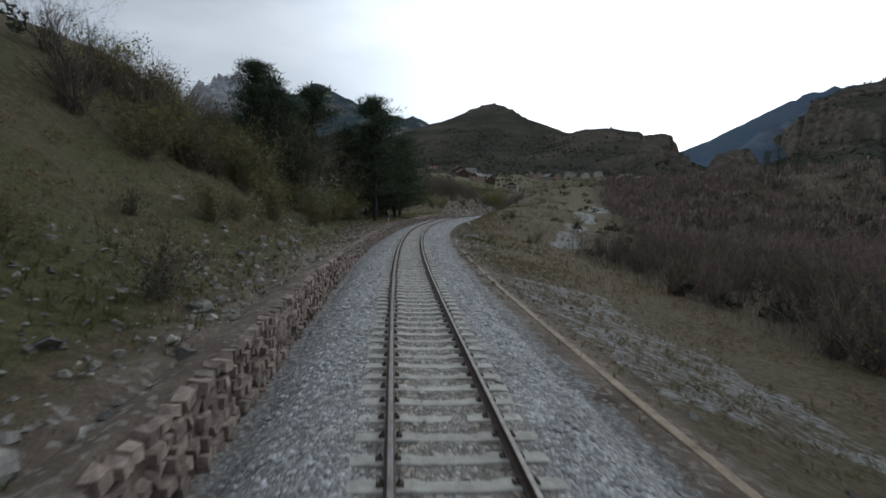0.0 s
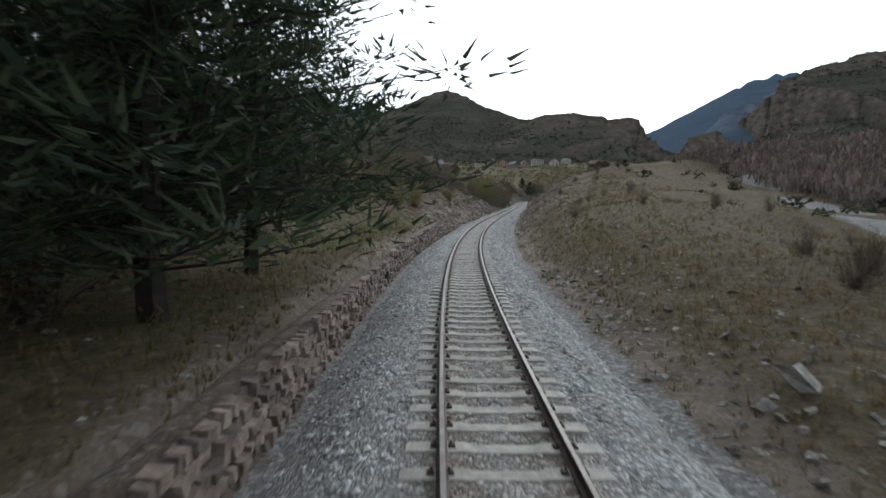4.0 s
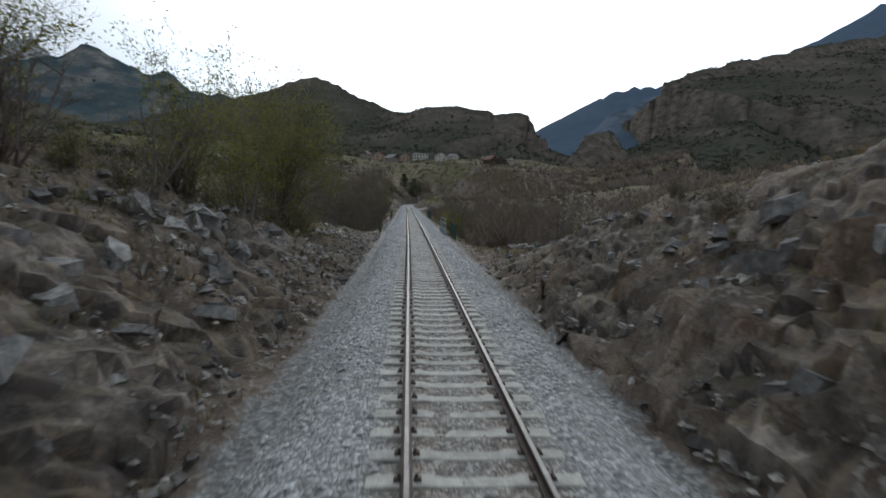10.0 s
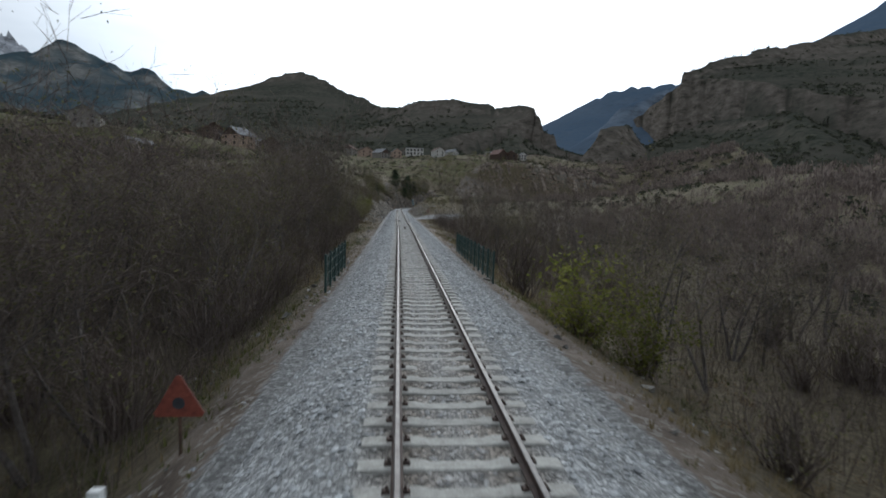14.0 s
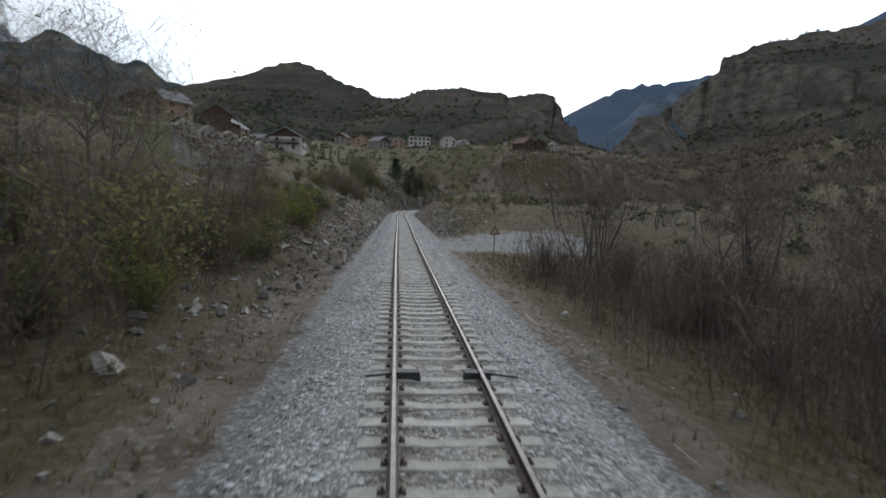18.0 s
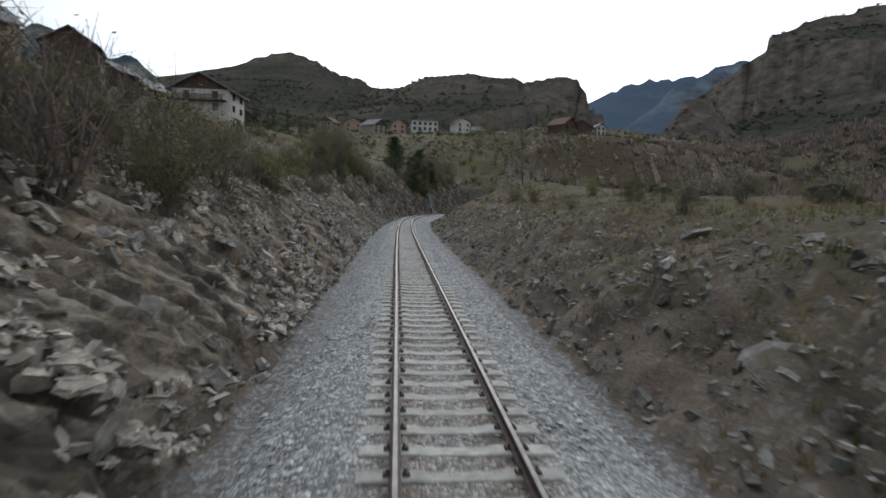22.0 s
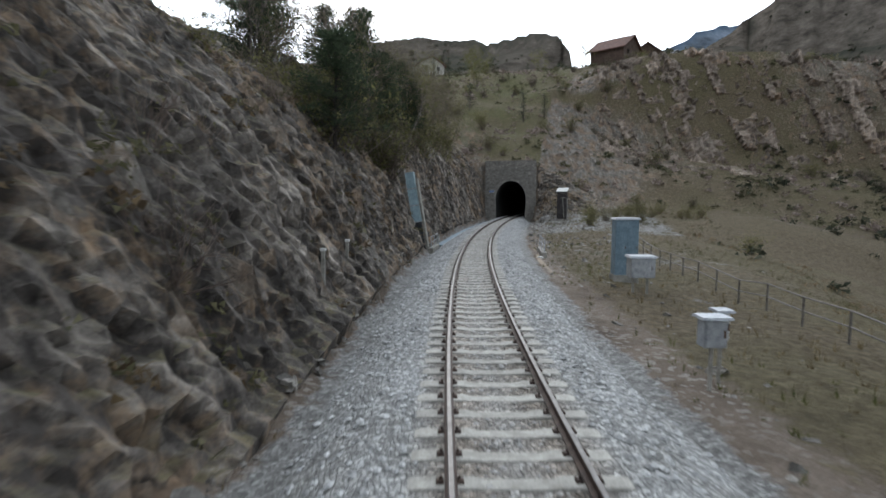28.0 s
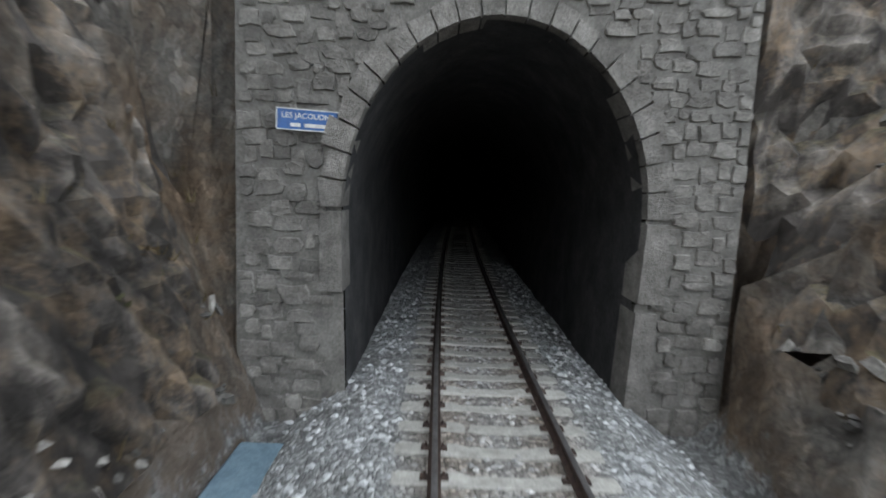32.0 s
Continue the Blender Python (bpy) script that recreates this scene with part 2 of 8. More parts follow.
def hill_material(name, low, high, tree, cliff, tscale=0.03, snow=None):
    """Far hillside: dry grass, dark scrub blotches, bare rock where it is steep."""
    m, nt, b = nodes_of(name)
    vec = pos_of(nt)
    big, mid, small = (noise_node(nt, tscale * k, 7, 0.68, vec) for k in (0.25, 1.0, 5.0))
    col = ramp(nt, mid, (0.35, low), (0.65, high))
    col = mixed(nt, 0.5, col, ramp(nt, small, (0.3, 0.35), (0.7, 1.1)), "MULTIPLY")
    wood = mixed(nt, 0.5, ramp(nt, big, (0.38, 0.0), (0.52, 1.0)), ramp(nt, small, (0.45, 0.0), (0.58, 1.0)), "MULTIPLY")
    col = mixed(nt, wood, col, tree)
    g = nt.nodes.new("ShaderNodeNewGeometry")
    sep = nt.nodes.new("ShaderNodeSeparateXYZ")
    nt.links.new(g.outputs["Normal"], sep.inputs[0])
    steep = ramp(nt, sep.outputs["Z"], (0.66, 1.0), (0.86, 0.0))
    mp = nt.nodes.new("ShaderNodeMapping")
    mp.inputs["Scale"].default_value = (1, 1, 2.5)
    nt.links.new(vec, mp.inputs["Vector"])
    crag = noise_node(nt, tscale * 2.2, 8, 0.72, mp.outputs["Vector"])
    dark = tuple(c * 0.35 for c in cliff)
    col = mixed(nt, steep, col, ramp(nt, crag, (0.32, dark), (0.52, cliff), (0.7, tuple(min(1, c * 1.6) for c in cliff))))
    if snow:
        zz = nt.nodes.new("ShaderNodeSeparateXYZ")
        nt.links.new(vec, zz.inputs[0])
        up = nt.nodes.new("ShaderNodeMath")
        up.operation = "MULTIPLY_ADD"
        nt.links.new(zz.outputs["Z"], up.inputs[0])
        up.inputs[1].default_value, up.inputs[2].default_value = 1 / snow, -0.55
        col = mixed(nt, mixed(nt, 1.0, ramp(nt, up.outputs[0], (0.12, 0.0), (0.42, 1.0)), ramp(nt, big, (0.54, 0.0), (0.6, 1.0)), "MULTIPLY"), col, (0.68, 0.72, 0.78))
    nt.links.new(col, b.inputs["Base Color"])
    b.inputs["Roughness"].default_value = 1.0
    b.inputs["Specular IOR Level"].default_value = 0.0
    bumped(nt, b, mixed(nt, 0.5, small, crag), 0.7, 3.0)
    return m


M_GROUND = ground_material()
M_HILL = hill_material("dry_hillside", (0.082, 0.075, 0.062), (0.155, 0.134, 0.112), (0.037, 0.042, 0.032), (0.125, 0.108, 0.09))
# Aerial haze is painted into these three far materials as bluer base colours.
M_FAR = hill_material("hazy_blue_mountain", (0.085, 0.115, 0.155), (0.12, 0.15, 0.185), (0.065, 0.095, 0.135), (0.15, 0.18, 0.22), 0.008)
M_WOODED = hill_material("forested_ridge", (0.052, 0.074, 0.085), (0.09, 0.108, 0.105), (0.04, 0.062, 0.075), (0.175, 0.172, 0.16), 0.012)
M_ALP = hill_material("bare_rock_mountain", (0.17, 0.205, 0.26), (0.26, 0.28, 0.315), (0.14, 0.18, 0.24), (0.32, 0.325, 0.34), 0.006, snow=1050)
M_SLEEPER = surface("weathered_concrete", (0.30, 0.285, 0.25), (0.40, 0.385, 0.345), (0.50, 0.48, 0.43), 5, bump=0.3, dist=0.004, rand=0.14)
M_RAIL = surface("rusty_rail_steel", (0.035, 0.024, 0.02), (0.07, 0.045, 0.035), (0.11, 0.075, 0.055), 9, rough=0.7, metal=0.35, bump=0.2, dist=0.003)
M_RAILTOP = surface("worn_rail_head", (0.10, 0.09, 0.085), (0.15, 0.14, 0.135), (0.21, 0.2, 0.195), 4, rough=0.5, metal=0.6, bump=0.05, dist=0.001)
M_BALLAST = ballast_material("ballast_bed", 15.0)
M_STONE = surface("ballast_stone", (0.36, 0.363, 0.357), (0.46, 0.462, 0.453), (0.58, 0.58, 0.57), 14, bump=0.3, dist=0.004, island=0.42, stain=True)
M_ROCK = surface("broken_schist", (0.17, 0.157, 0.14), (0.32, 0.298, 0.264), (0.5, 0.47, 0.42), 3.0, bump=0.8, dist=0.03, island=0.6, rand=0.3)
M_MASONRY = surface("rubble_masonry", (0.14, 0.128, 0.112), (0.215, 0.2, 0.178), (0.31, 0.29, 0.26), 3.0, bump=0.9, dist=0.04, rand=0.25, island=0.25)
M_MORTAR = surface("grey_mortar", (0.13, 0.12, 0.106), (0.195, 0.183, 0.162), (0.27, 0.255, 0.228), 3, bump=0.6, dist=0.02)
M_WALLSTONE = surface("pinkish_wall_stone", (0.12, 0.088, 0.073), (0.215, 0.165, 0.135), (0.34, 0.285, 0.24), 5, bump=0.7, dist=0.03, rand=0.4, island=0.4)
M_BORE = surface("sooty_tunnel_lining", (0.02, 0.02, 0.021), (0.045, 0.044, 0.044), (0.085, 0.08, 0.077), 1.5, bump=0.6, dist=0.03)


# ---- building helpers ----
class Acc:
    """Collects vertices and faces of one mesh."""

    def __init__(self):
        self.v, self.f, self.m = [], [], []

    def add(self, verts, faces, mi=0):
        o = len(self.v)
        self.v += [tuple(q) for q in verts]
        self.f += [tuple(i + o for i in q) for q in faces]
        self.m += [mi] * len(faces)

    def box(self, c, size, rot=None, taper=1.0, mi=0):
        x, y, z = (k / 2 for k in size)
        q = [(-x, -y, -z), (x, -y, -z), (x, y, -z), (-x, y, -z)]
        q += [(a * taper, b * taper, z) for a, b, _ in q]
        r = rot or Matrix.Identity(3)
        self.add([r @ Vector(p) + Vector(c) for p in q], [(0, 3, 2, 1), (4, 5, 6, 7), (0, 1, 5, 4), (1, 2, 6, 5), (2, 3, 7, 6), (3, 0, 4, 7)], mi)

    def tube(self, p0, p1, r0, r1, n=5, mi=0, caps=False):
        p0, p1 = Vector(p0), Vector(p1)
        q = (p1 - p0).to_track_quat("Z", "Y").to_matrix()
        ring = [q @ Vector((math.cos(6.2832 * i / n), math.sin(6.2832 * i / n), 0)) for i in range(n)]
        fs = [(i, (i + 1) % n, n + (i + 1) % n, n + i) for i in range(n)]
        if caps:
            fs += [tuple(range(n - 1, -1, -1)), tuple(range(n, 2 * n))]
        self.add([p0 + k * r0 for k in ring] + [p1 + k * r1 for k in ring], fs, mi)

    def sweep(self, pts, profile, mi=0, closed=True):
        """profile: (across, up) pairs; pts: (place, across vector)."""
        n = len(profile)
        vs, fs = [], []
        for p, a in pts:
            vs += [(p[0] + a[0] * u, p[1] + a[1] * u, p[2] + w) for u, w in profile]
        for i in range(len(pts) - 1):
            for j in range(n if closed else n - 1):
                k = (j + 1) % n
                fs.append((i * n + j, (i + 1) * n + j, (i + 1) * n + k, i * n + k))
        if closed:
            fs += [tuple(range(n)), tuple(range(len(vs) - 1, len(vs) - n - 1, -1))]
        self.add(vs, fs, mi)

    def rock(self, c, r, rng, flat=0.7, mi=0):
        """A rough angular stone of twelve corners."""
        t = 1.618
        base = [(-1, t, 0), (1, t, 0), (-1, -t, 0), (1, -t, 0), (0, -1, t), (0, 1, t), (0, -1, -t), (0, 1, -t), (t, 0, -1), (t, 0, 1), (-t, 0, -1), (-t, 0, 1)]
        e = Euler((rng.random() * 6, rng.random() * 6, rng.random() * 6)).to_matrix()
        st = (rng.uniform(0.6, 1.25), rng.uniform(0.6, 1.25), flat * rng.uniform(0.7, 1.2))
        vs = []
        for b in base:
            q = e @ Vector(b) * (r / 1.9 * rng.uniform(0.75, 1.2))
            vs.append((c[0] + q[0] * st[0], c[1] + q[1] * st[1], c[2] + q[2] * st[2]))
        self.add(vs, [(0, 11, 5), (0, 5, 1), (0, 1, 7), (0, 7, 10), (0, 10, 11), (1, 5, 9), (5, 11, 4), (11, 10, 2), (10, 7, 6), (7, 1, 8),
                      (3, 9, 4), (3, 4, 2), (3, 2, 6), (3, 6, 8), (3, 8, 9), (4, 9, 5), (2, 4, 11), (6, 2, 10), (8, 6, 7), (9, 8, 1)], mi)

    def slab(self, c, r, rng, flat=0.35, dip=0.6, mi=0):
        """A broken flake of rock: an uneven five-sided plate on edge or flat."""
        e = Euler((rng.gauss(0, dip), rng.gauss(0.25, dip), rng.random() * 6.28)).to_matrix()
        a0, lx, ly = rng.random() * 6, rng.uniform(0.9, 1.7), rng.uniform(0.5, 1.0)
        vs = []
        for z, k0 in ((-1, 1.0), (1, 0.82)):
            for i in range(5):
                a = a0 + i * 1.2566 + (0.25 if z > 0 else 0)
                k = r * k0 * (0.75 + 0.5 * ((i * 7 + int(a0 * 10)) % 5) / 4)
                vs.append(e @ Vector((math.cos(a) * k * lx, math.sin(a) * k * ly, z * r * flat * rng.uniform(0.6, 1.2))) + Vector(c))
        self.add(vs, [(4, 3, 2, 1, 0), (5, 6, 7, 8, 9)] + [(i, (i + 1) % 5, 5 + (i + 1) % 5, 5 + i) for i in range(5)], mi)

    def pebble(self, c, r, rng, mi=0):
        """A small stone of six corners."""
        a = rng.random() * 6.28
        vs = []
        for i, (x, y, z) in enumerate(((1, 0, 0), (0, 1, 0), (-1, 0, 0), (0, -1, 0), (0, 0, 0.55), (0, 0, -0.6))):
            k = r * rng.uniform(0.7, 1.3)
            vs.append((c[0] + k * (x * math.cos(a) - y * math.sin(a)), c[1] + k * (x * math.sin(a) + y * math.cos(a)), c[2] + k * z))
        self.add(vs, [(0, 1, 4), (1, 2, 4), (2, 3, 4), (3, 0, 4), (1, 0, 5), (2, 1, 5), (3, 2, 5), (0, 3, 5)], mi)

    def clump(self, c, r, rng, n=22, mi=0, wide=0.42, tall=0.36):
        """A ragged tuft of small leafy faces, wider than high."""
        vs, fs = [], []
        for k in range(n):
            a, e = rng.random() * 6.283, rng.uniform(0.0, 1.4)
            w = r * rng.uniform(0.45, 1.05)
            x, y, z = c[0] + math.cos(a) * math.cos(e) * w, c[1] + math.sin(a) * math.cos(e) * w, c[2] + math.sin(e) * w * 0.85 - r * 0.15
            for j in range(3):
                vs.append((x + rng.uniform(-1, 1) * r * wide, y + rng.uniform(-1, 1) * r * wide, z + rng.uniform(-1, 1) * r * tall))
            fs.append((3 * k, 3 * k + 1, 3 * k + 2))
        self.add(vs, fs, mi)

    def mesh(self, name, *mats, smooth=False):
        me = bpy.data.meshes.new(name)
        me.from_pydata(self.v, [], self.f)
        for m in mats:
            me.materials.append(m)
        if len(mats) > 1:
            me.polygons.foreach_set("material_index", self.m)
        if smooth:
            me.polygons.foreach_set("use_smooth", [True] * len(self.f))
        me.update()
        return me


def thing(name, place=(0, 0, 0), turn=0.0, label="", category="", group="", kind=""):
    ob = new(name)
    ob.empty_display_size = 0.2
    ob.matrix_basis = Matrix.Translation(place) @ Matrix.Rotation(turn, 4, "Z")
    return tagged(ob, label, category, group, kind)


def part(name, acc, material, parent, label="", smooth=False):
    mats = material if isinstance(material, (list, tuple)) else (material,)
    ob = new(name, acc.mesh(name, *mats, smooth=smooth))
    ob.parent = parent
    return tagged(ob, label)


# ---- the railway's line ----
HEADS = [19.49, 18.89, 17.36, 15.13, 12.55, 9.91, 7.17, 4.30, 1.65, -0.25, -1.26, -1.46, -1.32, -1.25, -1.30, -1.23, -1.02, -0.89, -1.01, -1.08, -1.04, -0.98, -0.86, -0.69, -0.68, -0.82, -0.98, -0.97, -0.84, -0.71, -0.79, -1.10, -1.83, -3.37, -5.89, -9.16, -12.69, -16.01, -19.16, -21.89, -24.17]
S0, S1, STEP = -60, 720, 1.0
N_S = int((S1 - S0) / STEP) + 1
LINE_S = np.arange(N_S) * STEP + S0
_head = np.radians(np.interp(LINE_S, np.arange(len(HEADS)) * 15.0, HEADS))
_head = np.where(LINE_S > 600, np.radians(HEADS[-1]) - np.radians(0.10) * np.minimum(LINE_S - 600, 30), _head)
_head = np.convolve(np.pad(_head, 7, mode="edge"), np.ones(15) / 15, "valid")
_dx, _dy = -np.sin(_head) * STEP, np.cos(_head) * STEP
LINE_X = np.concatenate([[0], np.cumsum((_dx[1:] + _dx[:-1]) / 2)])
LINE_Y = np.concatenate([[0], np.cumsum((_dy[1:] + _dy[:-1]) / 2)])
LINE_X -= np.interp(0, LINE_S, LINE_X)
LINE_Y -= np.interp(0, LINE_S, LINE_Y)


def on_line(s, d):
    """World x, y of places s metres along the line and d metres to its right (arrays or numbers)."""
    h = np.interp(s, LINE_S, _head)
    return np.interp(s, LINE_S, LINE_X) + d * np.cos(h), np.interp(s, LINE_S, LINE_Y) + d * np.sin(h)


def P(s, d, z):
    x, y = on_line(s, d)
    return Vector((float(x), float(y), z))


def turn_at(s):
    return float(np.interp(s, LINE_S, _head))


def off_line(x, y):
    """s and d of world places (arrays)."""
    x, y = np.atleast_1d(np.asarray(x, float)), np.atleast_1d(np.asarray(y, float))
    i = np.empty(len(x), int)
    for a in range(0, len(x), 4000):
        i[a:a + 4000] = np.argmin((x[a:a + 4000, None] - LINE_X) ** 2 + (y[a:a + 4000, None] - LINE_Y) ** 2, axis=1)
    h = _head[i]
    ex, ey = x - LINE_X[i], y - LINE_Y[i]
    return LINE_S[i] - np.sin(h) * ex + np.cos(h) * ey, np.cos(h) * ex + np.sin(h) * ey


# ---- the lie of the land: cross sections, heights over the rail at set distances from the line ----
OFFS = np.array([3.3, 4.3, 5.5, 7.5, 10, 14, 20, 30, 45, 70, 110, 180])
SECTIONS = []


def section(s, left, right, mid=-0.95, rock=(0, 0)):
    SECTIONS.append((s, left, right, mid, rock))


section(-60, (-.8, .15, .4, .9, 1.9, 4, 6.6, 10, 13.5, 18, 25, 34), (-.8, -.9, -1.2, -1.8, -2.6, -3.4, -4, -4.5, -5, -5, 0, 12), rock=(.2, 0))
section(10, (-.8, .15, .4, .9, 1.9, 4, 6.6, 10, 13.5, 18, 25, 34), (-.8, -.9, -1.2, -1.8, -2.6, -3.4, -4, -4.5, -5, -5, 0, 12), rock=(.2, 0))
section(36, (-.8, .15, .4, .9, 2.2, 5.2, 10.5, 15.5, 19.5, 26, 31, 38), (-.8, -.9, -1, -1.4, -1.9, -2.6, -3.2, -3.6, -4, -4, 1, 12), rock=(.2, 0))
section(52, (-.8, .15, .3, .6, 1.3, 3.6, 9, 16, 20.5, 22, 28, 36), (-.8, -.9, -1, -1.4, -1.9, -2.6, -3.2, -3.6, -4, -4, 1, 12), rock=(.1, 0))
section(70, (-.8, .15, .25, .4, .55, .9, 2, 4, 7, 12, 20, 30), (-.8, -.8, -.8, -1, -1.4, -2, -2.6, -3, -3.5, -3.5, 2, 14))
section(95, (-.8, .3, .42, .48, .5, .5, .8, 1.5, 3, 6, 12, 20), (-.8, -.6, -.1, .4, .9, .9, .3, -1, -2.5, -3, 2, 14))
section(118, (-.8, .35, .45, .5, .55, .6, 1, 1.5, 3, 6, 12, 20), (-.8, -.5, .2, 1.2, 2.1, 2.6, 2.6, 2, 1, 1, 5, 16), rock=(.15, .1))
section(138, (-.8, -.5, .1, .8, 1.6, 2.3, 2.8, 3.2, 4, 6, 12, 20), (-.8, -.3, .6, 1.8, 2.7, 3.4, 3.8, 4, 4, 5, 8, 18), rock=(.7, .5))
section(156, (-.8, -.4, .4, 1.8, 3.2, 4.2, 4.8, 5.2, 6, 8, 13, 20), (-.8, -.2, 1, 2.8, 4.3, 5.4, 6, 6.5, 7, 9, 13, 20), rock=(.9, .9))
section(176, (-.8, -.4, .6, 2.4, 4.2, 6, 7, 8, 9, 10, 13, 20), (-.8, -.2, 1.2, 3.4, 5.6, 7.6, 9, 10, 11, 13, 17, 24), rock=(.9, .9))
section(195, (-.8, -.3, .8, 2.6, 4.4, 6, 7, 7.5, 8, 9, 12, 20), (-.8, -.2, 1.1, 3.2, 5.2, 7, 8, 9, 10, 12, 16, 22), rock=(.8, .9))
section(212, (-.8, -.3, .6, 2, 3.2, 4.2, 4.6, 5, 5, 5, 8, 15), (-.8, -.3, .8, 2.2, 3.4, 4.4, 5, 5, 5, 6, 10, 18), rock=(.8, .9))
section(226, (-.8, -.6, -.2, .5, 1.1, 1.4, .8, -1, -2, 0, 6, 15), (-.8, -.7, -.4, 0, .2, -.4, -1.5, -2, -2, 0, 6, 15), rock=(.5, .3))
section(247, (-.8, -.7, -.6, -.2, .2, .2, -2, -4, -4, -2, 5, 14), (-.8, -1, -1.6, -2.8, -3.9, -4.8, -5, -5, -4, -2, 4, 14), rock=(.2, 0))
section(253, (-.8, -.8, -1, -2, -4, -5, -5.2, -5.3, -5, -2, 5, 14), (-4.2, -4.6, -5, -5.2, -5.3, -5.3, -5.3, -5.3, -5, -3, 4, 14), mid=-5.3)
section(262, (-4.6, -5, -5.2, -5.3, -5.3, -5.3, -5.3, -5.3, -5, -2, 5, 14), (-4.2, -4.6, -5, -5.2, -5.3, -5.3, -5.3, -5.3, -5, -3, 4, 14), mid=-5.3)
section(266.3, (-4.4, -5, -5.3, -5.3, -5.3, -5.3, -5.3, -5.3, -5, -2, 5, 14), (-2.5, -3.5, -4.5, -5.2, -5.3, -5.3, -5.3, -5.3, -5, -3, 4, 14), mid=-4.6)
section(269.3, (-1.2, -3, -4.6, -5.2, -5.3, -5.3, -5.3, -5.3, -4.5, 0, 6, 14), (-.8, -1.1, -1.8, -3, -4.2, -5, -5.3, -5.3, -5, -3, 3, 14))
section(278, (-.8, -1.3, -2.3, -3.8, -5, -5.3, -5.3, -5.3, -5, -1, 6, 14), (-.8, -1.1, -1.8, -3, -4.2, -5, -5.3, -5.3, -5, -3, 3, 14))
section(300, (-.8, -1.2, -2, -3, -4, -4.5, -4, -3, -1, 3, 8, 16), (-.8, -1.1, -1.8, -3, -4, -4.8, -5.2, -5.3, -5, -3, 3, 14))
section(330, (-.8, -.8, -1, -1.3, -1.5, -1.5, -1, 1, 4, 8, 14, 22), (-.8, -1, -1.4, -2.2, -3, -3.5, -4, -4, -3.5, -1, 5, 15))
section(360, (-.8, -.7, -.4, .2, .8, 1.6, 2.6, 4, 8, 12, 18, 26), (-.8, -.9, -1.1, -1.4, -1.8, -2.2, -2.6, -3, -3, 0, 6, 16), rock=(.4, 0))
section(384, (-.8, -.4, .3, 1.0, 1.7, 3.2, 5.4, 9, 11, 12, 14, 22), (-.8, -.8, -.8, -.9, -1, -1.2, -1.6, -2, -2, 1, 8, 18), rock=(.6, 0))
section(402, (-.8, -.3, .6, 1.5, 2.2, 3.0, 4.0, 9, 12, 13, 15, 23), (-.8, -.4, .3, 1.1, 1.5, 1.6, 1.4, 1, 0, 2, 10, 20), rock=(.7, .4))
section(424, (-.8, -.2, 1, 2.6, 4.0, 5.6, 7.2, 13, 13.5, 13.5, 15, 24), (-.8, -.3, .6, 2, 2.8, 3, 3, 3, 2, 4, 12, 22), rock=(.8, .5))
section(470, (-.8, -.2, 1.2, 2.8, 4.4, 6.6, 9.2, 13, 15, 16, 18, 26), (-.8, -.3, .6, 2, 3, 3.6, 4, 4.5, 4, 6, 12, 22), rock=(.9, .5))
section(495, (-.8, -.2, 1.6, 4.0, 6.6, 9.4, 11.2, 13.0, 16.5, 24, 30, 36), (-.8, -.3, .8, 2.2, 3.6, 5.2, 6.5, 5.5, 2, 0, 6, 18), rock=(.75, .5))
section(518, (-.8, -.2, 2.2, 5.6, 8.4, 11.6, 13.8, 15.4, 19, 26, 33, 38), (-.8, -.5, -.1, .6, 1.2, 1.6, 1, -2, -6, -8, 0, 15), rock=(.8, .3))
section(535, (-.8, -.4, 2.2, 5.4, 8.2, 11.8, 14.6, 16.2, 19, 26, 33, 38), (-.8, -.8, -.8, -.8, -1, -2.5, -6, -10, -12, -10, 0, 15), rock=(1, 0))
section(556, (-.8, .6, 3.8, 6.4, 8.4, 11, 14, 16, 18.5, 24, 30, 36), (-.8, -.9, -1, -1.1, -1.2, -1.4, -3, -7, -12, -10, 0, 18), rock=(1, 0))
section(575, (-.8, 2.0, 6.4, 9, 10.5, 12, 14, 16, 18, 21, 26, 33), (-.8, -.8, -.8, -.8, -.8, -.8, -1.5, -4, -10, -9, 4, 25), rock=(1, 0))
section(598, (-.8, 2.4, 6.6, 9, 11, 13, 15, 17, 19, 22, 27, 34), (-.8, -.6, -.4, -.2, 0, 0.2, .4, .2, -3, -6, 8, 30), rock=(1, .3))
section(604, (-.8, 2.5, 6.7, 9.3, 11.3, 13.3, 15.6, 17.6, 19.6, 22.6, 27.6, 34.6), (-.8, -.4, .2, .5, .6, .6, .7, .5, -2.5, -5, 9, 31), rock=(1, 1))
section(608.6, (-.8, 2.6, 6.8, 9.5, 11.5, 13.5, 16, 18, 20, 23, 28, 35), (-.8, 1.8, 4.2, 4.2, 3, 1.6, 1, .6, -2, -4, 10, 32), rock=(1, 1))
section(609.4, (8, 8.2, 8.6, 9.8, 11.5, 13.5, 16, 18, 20, 23, 28, 35), (7.8, 7.2, 6.5, 5.4, 3.6, 1.8, 1, .6, -2, -4, 10, 32), mid=8.1, rock=(1, 1))
section(613, (8.5, 8.6, 9, 10, 11.5, 14, 16.5, 19, 21, 24, 29, 36), (8.2, 7.8, 7.2, 6, 4.5, 2.5, 1.4, 1, -1, -3, 12, 34), mid=8.5, rock=(.6, 1))
section(626, (14, 14.3, 15, 16, 17, 18.5, 20, 22, 24, 27, 31, 37), (14, 14, 13.5, 12.8, 11.6, 9.8, 8, 6.2, 4.5, 2, 2, 20), mid=14, rock=(.4, .7))
